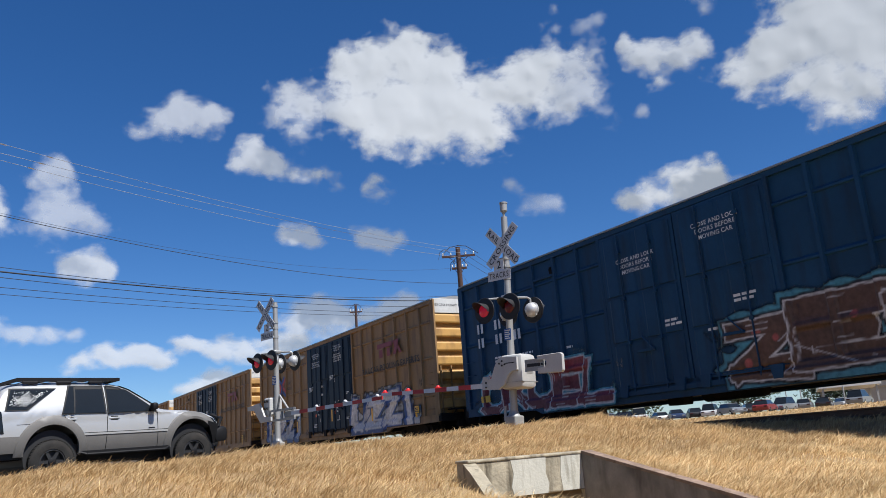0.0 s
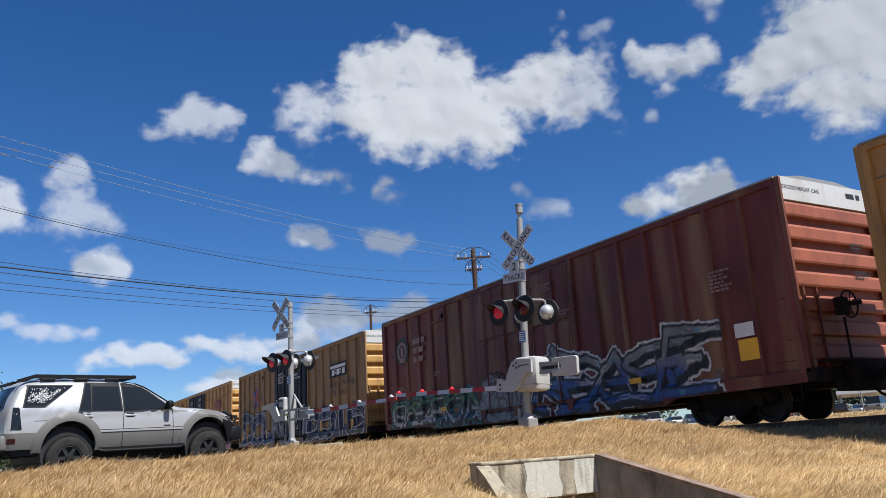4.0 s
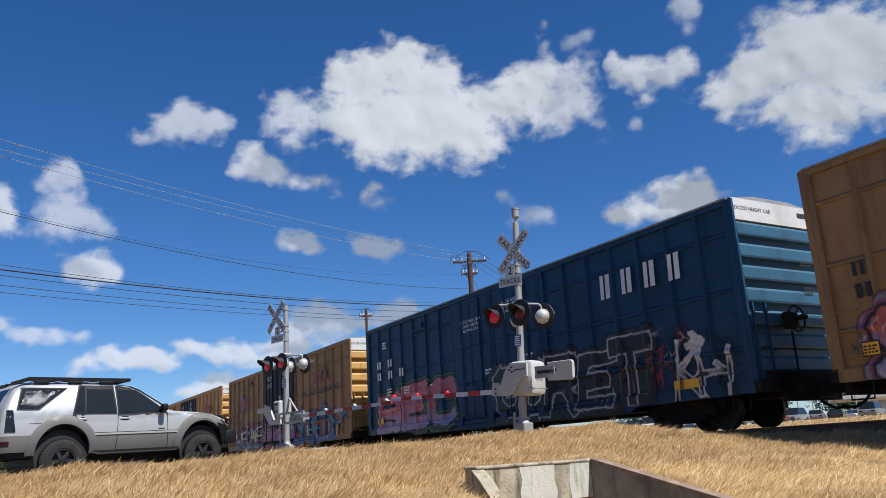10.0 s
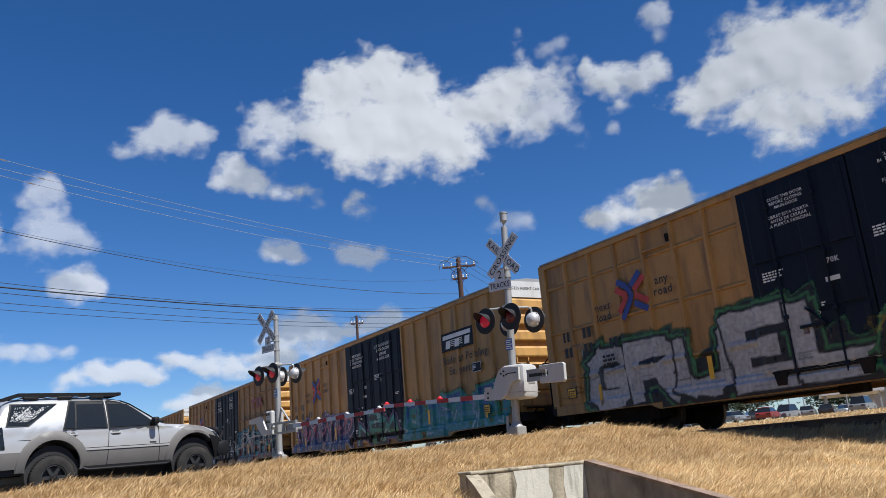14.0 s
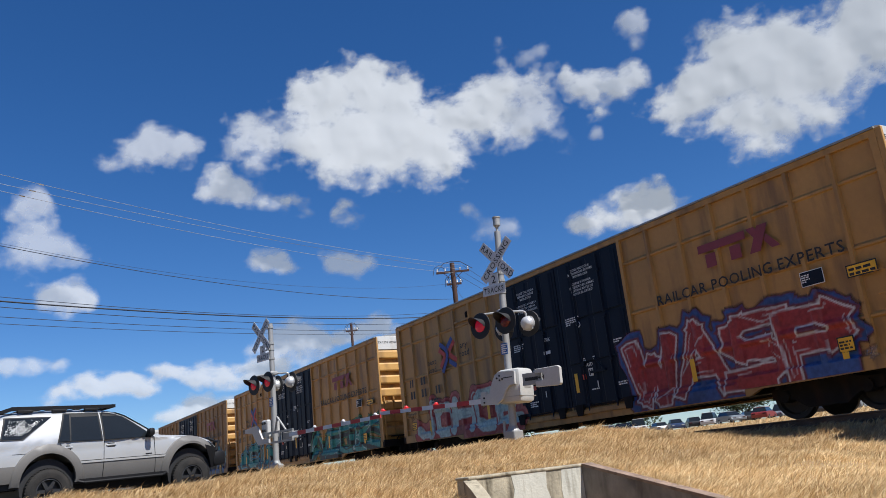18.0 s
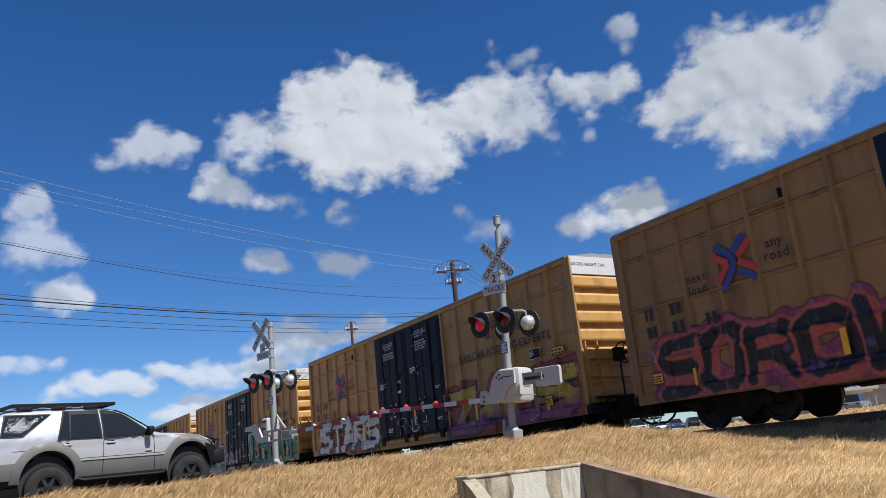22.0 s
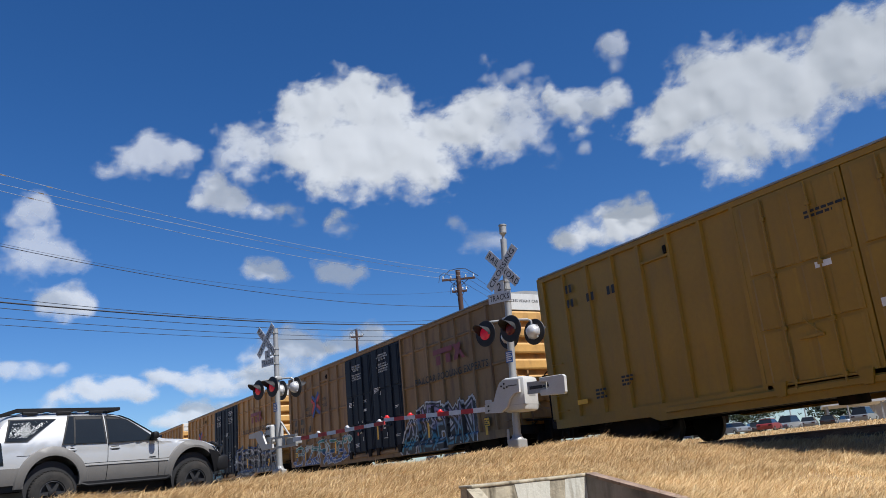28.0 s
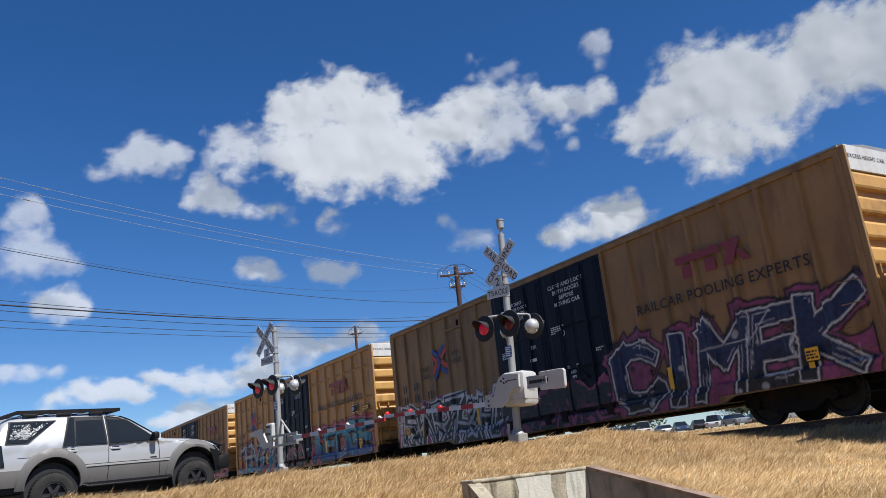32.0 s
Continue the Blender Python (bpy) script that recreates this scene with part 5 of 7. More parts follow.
        tube(bm, [(0.25 * s, e + s * 0.4, 0.7), (0.25 * s, e + s * 0.65, 0.42), (0.2 * s, e + s * 0.85, 0.3), (0.1 * s, e + s * 1.02, 0.32)], 0.03, 8)
        part("brake_hose", bm, M["iron"], car)
        for x in (-1, 1):
            bm = B()
            box(bm, min(x * HW, x * (HW - 0.07)), max(x * HW, x * (HW - 0.07)), min(e, e + s * 0.118), max(e, e + s * 0.118), 0.9, EAVE - 0.02, 0.012)
            part("end_post", bm, P, car)
        # ladders and grab irons at the corner of the near side and on the end
        for k in range(4):
            z = 1.15 + k * 0.42
            bm = B()
            tube(bm, [(-HW, e - s * 0.2, z), (-HW - 0.07, e - s * 0.2, z), (-HW - 0.07, e - s * 0.62, z), (-HW, e - s * 0.62, z)], 0.011, 6)
            part("grab_iron", bm, P, car)
            if s < 0:
                bm = B()
                tube(bm, [(-1.4, e + s * 0.1, z), (-1.4, e + s * 0.2, z), (-0.98, e + s * 0.2, z), (-0.98, e + s * 0.1, z)], 0.011, 6)
                part("grab_iron", bm, P, end)
        bm = B()
        tube(bm, [(-HW + 0.04, e - s * 0.18, 0.75), (-HW + 0.0, e - s * 0.18, 0.38), (-HW + 0.0, e - s * 0.62, 0.38), (-HW + 0.04, e - s * 0.62, 0.75)], 0.014, 6)
        part("step_stirrup", bm, M["iron"], car)
    # brake wheel, platform and gear on the rear end
    bm = B()
    R = pose(-0.28, -HL - 0.36, 2.25, 90, 0, 0)
    for i in range(20):
        a, b = 2 * math.pi * i / 20, 2 * math.pi * (i + 1) / 20
        rod(bm, R @ Vector((0.28 * math.cos(a), 0.28 * math.sin(a), 0)), R @ Vector((0.28 * math.cos(b), 0.28 * math.sin(b), 0)), 0.02, 0.02, 6)
    for i in range(5):
        a = 2 * math.pi * i / 5
        rod(bm, R @ Vector((0, 0, 0)), R @ Vector((0.28 * math.cos(a), 0.28 * math.sin(a), 0)), 0.014, 0.014, 6)
    rod(bm, R @ Vector((0, 0, 0.25)), R @ Vector((0, 0, -0.03)), 0.05, 0.05, 10)
    part("brake_wheel", bm, M["iron"], car, "black spoked hand-brake wheel")
    bm = B()
    box(bm, -0.44, -0.12, -HL - 0.27, -HL - 0.1, 2.05, 2.42, 0.03)
    part("brake_housing", bm, M["iron"], car)
    bm = B()
    rod(bm, (-0.28, -HL - 0.2, 1.12), (-0.28, -HL - 0.2, 2.0), 0.025, 0.025, 8)
    part("brake_rod", bm, M["iron"], car)
    for x in (-1.4, -0.98):
        bm = B()
        box(bm, x - 0.02, x + 0.02, -HL - 0.17, -HL - 0.1, 0.95, 2.6)
        part("ladder_stile", bm, P, car)
    bm = B()
    tube(bm, [(0.25, -HL - 0.1, 2.4), (0.25, -HL - 0.26, 2.4), (1.35, -HL - 0.26, 2.4), (1.35, -HL - 0.1, 2.4)], 0.014, 6)
    part("crossover_rail", bm, P, car)
    bm = B()
    box(bm, -1.2, 1.2, -HL - 0.45, -HL - 0.1, 1.08, 1.12)
    for x in (-1.0, 0.0, 1.0):
        rod(bm, (x, -HL - 0.4, 1.1), (x, -HL - 0.05, 0.9), 0.02)
    part("end_platform", bm, M["iron"], car, "dark end platform")
    # underneath
    bm = B()
    box(bm, -0.32, 0.32, -HL, HL, 0.62, 0.92)
    for y in (-4.5, -2.5, 0, 2.5, 4.5):
        box(bm, -1.4, 1.4, y - 0.06, y + 0.06, 0.66, 0.9)
    part("underframe", bm, M["iron"], car)
    bm = B()
    rod(bm, (-0.75, -1.2, 0.62), (-0.75, 0.4, 0.62), 0.2, 0.2, 14)
    box(bm, -0.9, -0.55, 1.0, 1.5, 0.42, 0.78, 0.03)
    tube(bm, [(-0.6, -6, 0.55), (-0.6, -1.2, 0.55)], 0.025, 6)
    tube(bm, [(-0.6, 1.5, 0.55), (-0.6, 6, 0.55)], 0.025, 6)
    part("brake_gear", bm, M["iron"], car)
    truck(car, -7.0)
    truck(car, 7.0)
    # markings
    if style in ("grid", "ribs", "old"):
        dx = -DOORX - 0.016
        if style == "grid":
            part("door_writing", writing(["CLOSE AND LOCK", "BOTH DOORS BEFORE", "MOVING CAR", "", "CIERRE Y PONGA", "EL SEGURO EN AMBAS", "PUERTAS ANTES DE", "MOVER EL CARRO"], 0.062, M["letter"], side_m(-1.1, 4.48, dx)), None, car, "white stencilled door warning")
            part("door_writing", writing(["CLOSE THIS DOOR", "BEFORE CLOSING", "MAIN DOOR", "", "CIERRE ESTA PUERTA", "ANTES DE CERRAR", "LA PUERTA PRINCIPAL"], 0.062, M["letter"], side_m(1.35, 4.4, dx)), None, car, "white stencilled door warning")
        else:
            part("door_writing", writing(["CLOSE AND LOCK", "BOTH DOORS", "BEFORE", "MOVING CAR"], 0.115, M["letter"], side_m(-1.1, 4.32, dx)), None, car, "white stencilled door warning")
            part("door_writing", writing(["-IMPORTANT-", "CLOSE THIS DOOR", "BEFORE CLOSING", "MAIN DOOR"], 0.10, M["letter"], side_m(1.35, 4.25, dx)), None, car, "white stencilled door warning")
        bm = B()
        lathe(bm, [(0.05, 0), (0.075, 0.001), (0.08, 0)], 18, side_m(-0.75, 3.05, dx))
        part("door_emblem", bm, M["letter"], car, "small white ring")
        if paint == "yellow":
            shapes(car, -7.3, 2.45, [quad(0, 0, 0.5, 0.3)], M["letter"], "data_panel", "white-edged dark data panel")
            shapes(car, -7.3, 2.45, [quad(0.015, 0.015, 0.485, 0.285)], M["door"], "data_panel", "", -HW - 0.009)
            bars(car, -7.33, 2.66, (0.18, 0.16, 0.18, 0.1), 0.025, M["letter"], 71, -HW - 0.011)
        if style == "grid" and paint == "yellow":
            shapes(car, -8.25, 2.4, [quad(0, 0, 0.6, 0.24)], M["black"], "placard", "yellow placard with black edge")
            shapes(car, -8.25, 2.4, [quad(0.025, 0.025, 0.575, 0.215)], M["decal"], "placard", "", -HW - 0.009)
            bars(car, -8.3, 2.52, (0.45, 0.5), 0.05, M["black"], 61, -HW - 0.011)
        for k, (y, z, r) in enumerate(((2.2, 2.95, (0.5, 0.42, 0.46, 0.3)), (-0.25, 3.25, (0.55, 0.5, 0.46, 0.2)), (1.75, 1.25, (0.4, 0.3, 0.35)), (-0.9, 1.3, (0.3,)), (-1.9, 1.35, (0.35, 0.3)), (-1.95, 2.4, (0.3, 0.2)))):
            bars(car, y, z, r, 0.032, M["letter"], 7 + k, dx)
        part("door_writing", writing(["70K"], 0.1, M["letter"], side_m(0.62, 2.85, dx)), None, car, "white stencilled mark")
        for y in (1.2, -0.95):
            part("door_writing", writing(["ASD"], 0.085, M["letter"], side_m(y, 1.92, dx)), None, car, "white stencilled mark")
            bars(car, y + 0.22, 2.12, (0.08, 0.1), 0.028, M["letter"], 15, dx)
            bars(car, y - 0.16, 2.12, (0.09, 0.07), 0.028, M["letter"], 16, dx)
            shapes(car, y + 0.07, 1.66, [quad(0, 0, 0.17, 0.2)], M["letter"], "door_placard", "white paper placard", dx)
            shapes(car, y + 0.05, 1.68, [quad(0, 0, 0.05, 0.15), quad(0.08, 0.08, 0.13, 0.15)], M["black"], "door_placard", "black print on the placard", dx - 0.002)
            shapes(car, y + 0.32, 1.6, [quad(0, 0, 0.13, 0.13)], M["redsticker"], "door_placard", "orange-red sticker", dx)
            shapes(car, y - 0.2, 1.35, [quad(0, 0, 0.035, 0.16)], M["letter"], "door_placard", "white tag", dx)
        shapes(car, 0.85, 2.5, [quad(0, 0, 0.3, 0.09)], M["letter"], "door_placard", "white paper placard", dx)
        shapes(car, -0.3, 1.3, [quad(0, 0, 0.12, 0.5)], M["decal"], "reflector_strip", "yellow reflective strip", dx)
        for y in (7.6, 4.0, -4.2, -7.8):
            shapes(car, y, 0.85 if abs(y) > 5 else 1.05, [quad(0, 0, 0.13, 0.5)], M["decal"], "reflector_strip", "yellow reflective strip")
        shapes(car, 8.85, 1.12, [quad(0, 0, 0.36, 0.28)], M["black"], "label_plate", "yellow label plate with black edge")
        shapes(car, 8.85, 1.12, [quad(0.025, 0.025, 0.335, 0.255)], M["decal"], "label_plate", "", -HW - 0.009)
        bars(car, 8.81, 1.29, (0.26, 0.22, 0.26), 0.033, M["black"], 63, -HW - 0.011)
        shapes(car, -7.75, 1.08, [quad(0, 0, 0.34, 0.3)], M["black"], "label_plate", "yellow label plate with black edge")
        shapes(car, -7.75, 1.08, [quad(0.025, 0.025, 0.315, 0.275)], M["decal"], "label_plate", "", -HW - 0.009)
        bars(car, -7.79, 1.26, (0.24, 0.2, 0.24), 0.035, M["black"], 62, -HW - 0.011)
        # car marks stand as plain bars
        shapes(car, 8.75, 2.62, [quad(0.0, 0, 0.10, 0.27), quad(0.16, 0, 0.26, 0.27), quad(0.80, 0, 0.94, 0.27), quad(1.0, 0, 1.14, 0.27)], M["black"], "car_mark", "black painted car mark")
        shapes(car, 8.75, 2.2, [quad(0.0, 0, 0.15, 0.27), quad(0.2, 0, 0.33, 0.27), quad(0.80, 0, 0.95, 0.27), quad(1.02, 0, 1.15, 0.27), quad(1.78, 0, 1.9, 0.27), quad(1.96, 0, 2.1, 0.27)], M["black"], "car_mark", "black painted car mark")
        bars(car, 7.3, 2.0, (0.45, 0.45, 0.35), 0.06, M["black"], 3)
    logo_y = -6.5 if style == "old" else -5.95
    if style in ("grid", "ribs", "old"):
        logo_cross(car, 6.0, 3.35, 1.04)
        part("slogan", writing(["next", "load"], 0.2, M["black"], side_m(7.05, 3.2), 1.35), None, car)
        part("slogan", writing(["any", "road"], 0.2, M["black"], side_m(4.95, 3.45), 1.35), None, car)
        if style == "old":
            shapes(car, logo_y, 3.35, [quad(-1.0, 0, 1.0, 0.62)], M["door"], "emblem", "dark emblem panel with white bars")
            shapes(car, logo_y, 3.35, [quad(-0.9, 0.4, 0.86, 0.54, 0.03), quad(-0.74, 0.08, -0.46, 0.34, 0.05), quad(-0.16, 0.08, 0.12, 0.34, 0.05), quad(0.46, 0.08, 0.76, 0.34, 0.05)], M["letter"], "emblem", "", -HW - 0.009)
            shapes(car, logo_y, 3.35, [quad(-0.5 + 0.02 * k, 0.14 + 0.06 * k, 0.35, 0.165 + 0.06 * k) for k in range(4)], M["letter"], "emblem", "", -HW - 0.011)
            part("slogan", writing(["Railcar Pooling", "Experts"], 0.25, M["black"], side_m(logo_y, 2.92), 1.5, keep_out(logo_y)), None, car, "black painted slogan")
            new_logo = False
        else:
            new_logo = True
            part("slogan", writing(["RAILCAR POOLING EXPERTS"], 0.23, M["black"], side_m(logo_y, 2.92), 1.5, (), 4.8), None, car, "black painted slogan")
        if new_logo:
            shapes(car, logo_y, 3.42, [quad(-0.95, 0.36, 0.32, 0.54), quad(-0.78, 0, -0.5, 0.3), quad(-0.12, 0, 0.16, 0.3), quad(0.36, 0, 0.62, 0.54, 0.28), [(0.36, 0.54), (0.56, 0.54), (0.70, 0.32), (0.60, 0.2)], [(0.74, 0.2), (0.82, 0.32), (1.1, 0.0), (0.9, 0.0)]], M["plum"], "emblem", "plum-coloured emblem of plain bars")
    part("end_writing", writing(["EXCESS HEIGHT CAR"], 0.085, M["black"], end_m(-0.82, EAVE - 0.26, -HL - 0.104)), None, car, "black end lettering")
    bars(car, 0, 0, (0.5,), 0.12, M["black"], 5, 0, end_m(0.75, EAVE - 0.26, -HL - 0.104))
    bars(car, 0, 0, (0.5, 0.4), 0.04, M["black"], 6, 0, end_m(0.5, 3.6, -HL - 0.13))
    bars(car, 0, 0, (0.4, 0.5, 0.3), 0.04, M["black"], 8, 0, end_m(0.5, 3.0, -HL - 0.13))
    if style == "blue":
        for ch, y in zip((0, 1, 2, 3), (-5.05, -5.85, -6.65, -7.45)):
            polys = [quad(0, 0, 0.13, 0.64, 0.03), quad(0.2, 0, 0.36, 0.64, 0.03)]
            shapes(car, y, 3.5, polys, M["letter"], "emblem", "white emblem of plain bars")
        shapes(car, 8.5, 3.25, [quad(0.0, 0, 0.12, 0.3), quad(0.2, 0, 0.34, 0.3), quad(0.95, 0, 1.1, 0.3), quad(1.18, 0, 1.3, 0.3)], M["letter"], "car_mark", "white painted car mark")
        shapes(car, 8.5, 2.8, [quad(0.0, 0, 0.1, 0.3), quad(0.18, 0, 0.34, 0.3), quad(0.95, 0, 1.1, 0.3), quad(1.18, 0, 1.32, 0.3), quad(1.9, 0, 2.05, 0.3), quad(2.12, 0, 2.27, 0.3)], M["letter"], "car_mark", "white painted car mark")
        part("door_writing", writing(["CLOSE AND LOCK", "DOORS BEFORE", "MOVING CAR"], 0.1, M["letter"], side_m(-1.2, 4.25, -DOORX - 0.016)), None, car)
        part("door_writing", writing(["CLOSE AND LOCK", "DOORS BEFORE", "MOVING CAR"], 0.1, M["letter"], side_m(1.3, 4.0, -DOORX - 0.016)), None, car)
        for k, (y, z, r) in enumerate(((7.6, 2.35, (0.4, 0.4, 0.3)), (6.2, 2.3, (0.5, 0.4, 0.4)), (0.6, 2.3, (0.4, 0.5)), (-1.4, 2.5, (0.6, 0.5)), (-0.6, 1.9, (0.3,)), (4.2, 2.2, (0.25,)), (7.9, 4.2, (0.35, 0.35, 0.35)))):
            bars(car, y, z, r, 0.06, M["letter"], 17 + k, -DOORX - 0.016)
        shapes(car, -7.2, 0.95, [quad(0, 0, 0.75, 0.22)], M["decal"], "label_plate", "yellow label plate")
        shapes(car, 8.6, 1.1, [quad(0, 0, 0.5, 0.2)], M["decal"], "label_plate", "yellow label plate")
    if style == "oxide":
        bm = B()
        lathe(bm, [(0, 0.002), (0.5, 0.002), (0.52, 0)], 28, side_m(7.8, 3.6))
        part("emblem", bm, M["black"], car, "dark round emblem")
        bm = B()
        lathe(bm, [(0.26, 0.004), (0.36, 0.005), (0.37, 0.004)], 28, side_m(7.8, 3.6))
        part("emblem", bm, M["fadedletter"], car, "pale ring of the emblem")
        shapes(car, 7.8, 3.6, [quad(-0.09, -0.2, 0.09, 0.16), quad(-0.2, -0.42, 0.2, -0.34)], M["fadedletter"], "emblem", "", -HW - 0.012)
        bars(car, 6.9, 3.75, (0.9, 0.8, 0.75), 0.2, M["fadedletter"], 26)
        for k, (y, z, r) in enumerate(((8.2, 2.2, (0.5, 0.6)), (1.6, 4.2, (0.7, 0.6)), (-1.0, 4.3, (0.8, 0.6, 0.7)), (-2.0, 3.4, (0.5, 0.3)), (-7.4, 3.3, (0.6, 0.4, 0.5, 0.4, 0.6, 0.5)), (5.3, 2.5, (0.4, 0.3)))):
            bars(car, y, z, r, 0.05, M["fadedletter"], 27 + k, -DOORX - 0.016)
        shapes(car, -7.9, 1.3, [quad(0, 0, 0.5, 0.45)], M["decal"], "label_plate", "yellow label plate")
        shapes(car, -7.85, 1.8, [quad(0, 0, 0.5, 0.3)], M["letter"], "label_plate", "white data panel")
        for y in (2.2, 5.0, -1.0, -4.5):
            shapes(car, y, 1.15, [quad(0, 0, 0.4, 0.13)], M["decal"], "reflector_strip", "yellow reflective strip", -DOORX - 0.003)
    if style == "golden":
        shapes(car, 8.3, 4.25, [quad(0.0, 0, 0.1, 0.22), quad(0.15, 0, 0.26, 0.22)], M["black"], "car_mark", "black painted car mark")
        shapes(car, 8.3, 3.85, [quad(0.0, 0, 0.1, 0.22), quad(0.16, 0, 0.27, 0.22), quad(0.8, 0, 0.92, 0.22), quad(0.98, 0, 1.1, 0.22), quad(1.6, 0, 1.72, 0.22), quad(1.78, 0, 1.9, 0.22)], M["black"], "car_mark", "black painted car mark")
        shapes(car, -6.9, 3.4, [[(0, 0.55), (0.5, 0.55), (0.5, 0.15), (0.25, -0.1), (0, 0.15)]], M["letter"], "emblem", "red, white and blue shield emblem")
        shapes(car, -6.9, 3.4, [quad(0.02, 0.36, 0.48, 0.53)], M["blue"], "emblem", "", -HW - 0.009)
        shapes(car, -6.9, 3.4, [quad(0.06 + k * 0.12, 0.02 if 0 < k < 3 else 0.12, 0.12 + k * 0.12, 0.34) for k in range(4)], M["red"], "emblem", "", -HW - 0.009)
        for k, (y, z, r) in enumerate(((7.6, 1.5, (0.4, 0.3, 0.4)), (6.6, 1.7, (0.4, 0.4, 0.3)), (0.9, 4.1, (0.9, 0.6)), (-0.4, 2.4, (0.2,)))):
            bars(car, y, z, r, 0.055, M["black"], 37 + k, -DOORX - 0.016)
        shapes(car, 8.4, 1.25, [quad(0, 0, 0.4, 0.12)], M["decal"], "label_plate", "yellow label plate")
        shapes(car, -0.2, 2.0, [quad(0, 0, 0.28, 0.16), quad(-1.1, 1.0, -0.75, 1.12)], M["letter"], "door_placard", "white paper placards", -DOORX - 0.016)
    return car


# ---- graffiti ----
STROKES = {
    "A": "00 26 40|12 32", "B": "00 06 36 45 33 03 43 41 30 00", "C": "45 36 16 05 01 10 30 41", "D": "00 06 26 45 41 20 00", "E": "46 06 00 40|03 33",
    "F": "46 06 00|03 33",
    "G": "45 36 16 05 01 10 30 41 43 23", "H": "00 06|40 46|03 43", "I": "20 26", "J": "46 41 30 10 01", "K": "00 06|46 03 40", "L": "06 00 40", "M": "00 06 23 46 40",
    "N": "00 06 40 46", "O": "10 01 05 16 36 45 41 30 10", "P": "00 06 36 45 44 33 03", "R": "00 06 36 45 44 33 03|23 40", "S": "46 16 05 04 13 33 42 41 30 00",
    "T": "06 46|26 20", "U": "06 01 10 30 41 46", "V": "06 20 46", "W": "06 10 24 30 46", "X": "00 46|06 40", "Y": "06 23 46|23 20", "Z": "06 46 00 40",
}
GP = bpy.data.materials.new("spray_paint")
GP.use_nodes = True
gn, gl = GP.node_tree.nodes, GP.node_tree.links
ga = gn.new("ShaderNodeAttribute")
ga.attribute_name = "paint"
gt = gn.new("ShaderNodeTexCoord")
wear = []
for scale, least, most in ((0.9, 0.7, 1.0), (9.0, 0.82, 1.03)):
    g1 = gn.new("ShaderNodeTexNoise")
    g1.inputs["Scale"].default_value, g1.inputs["Detail"].default_value = scale, 5
    gl.new(gt.outputs["Object"], g1.inputs["Vector"])
    g2 = gn.new("ShaderNodeMapRange")
    g2.inputs[1].default_value, g2.inputs[2].default_value, g2.inputs[3].default_value, g2.inputs[4].default_value = 0.3, 0.7, least, most
    gl.new(g1.outputs["Fac"], g2.inputs[0])
    wear.append(g2)
gs = gn.new("ShaderNodeVectorMath")
gs.operation = "SCALE"
gl.new(ga.outputs["Color"], gs.inputs[0])
gw = gn.new("ShaderNodeMath")
gw.operation = "MULTIPLY"
gl.new(wear[0].outputs[0], gw.inputs[0])
gl.new(wear[1].outputs[0], gw.inputs[1])
gl.new(gw.outputs[0], gs.inputs["Scale"])
gl.new(gs.outputs[0], gn["Principled BSDF"].inputs["Base Color"])
gh = gn.new("ShaderNodeMath")
gh.operation = "MULTIPLY"
gl.new(ga.outputs["Alpha"], gh.inputs[0])
gl.new(wear[1].outputs[0], gh.inputs[1])
gl.new(gh.outputs[0], gn["Principled BSDF"].inputs["Alpha"])
gn["Principled BSDF"].inputs["Roughness"].default_value = 0.5
FINE, COARSE = 0.029, 0.06
COLORS = {
    "k": (0.012, 0.012, 0.015), "w": (0.74, 0.73, 0.72), "g": (0.26, 0.27, 0.28), "s": (0.50, 0.50, 0.50), "r": (0.36, 0.03, 0.03), "m": (0.17, 0.02, 0.035), "p": (0.55, 0.15, 0.20),
    "P": (0.30, 0.06, 0.16), "v": (0.13, 0.06, 0.22), "b": (0.03, 0.09, 0.30), "n": (0.012, 0.025, 0.09), "c": (0.08, 0.32, 0.42), "t": (0.03, 0.26, 0.25), "G": (0.05, 0.20, 0.07),
    "y": (0.62, 0.42, 0.03), "o": (0.50, 0.20, 0.05), "B": (0.12, 0.06, 0.035), "l": (0.35, 0.30, 0.48), "T": (0.33, 0.22, 0.11), "M": (0.48, 0.60, 0.55), "R": (0.50, 0.11, 0.09),
}


def wobble(Y, Z, s, seed):
    r = np.random.default_rng(seed)
    out = 0 * Y
    for _ in range(5):
        a, b, c = r.uniform(0.6, 2.4), r.uniform(0.6, 2.4), r.uniform(0, 6)
        out += np.sin(Y * a / s + c + 1.5 * np.sin(Z * b / s))
    return out / 3


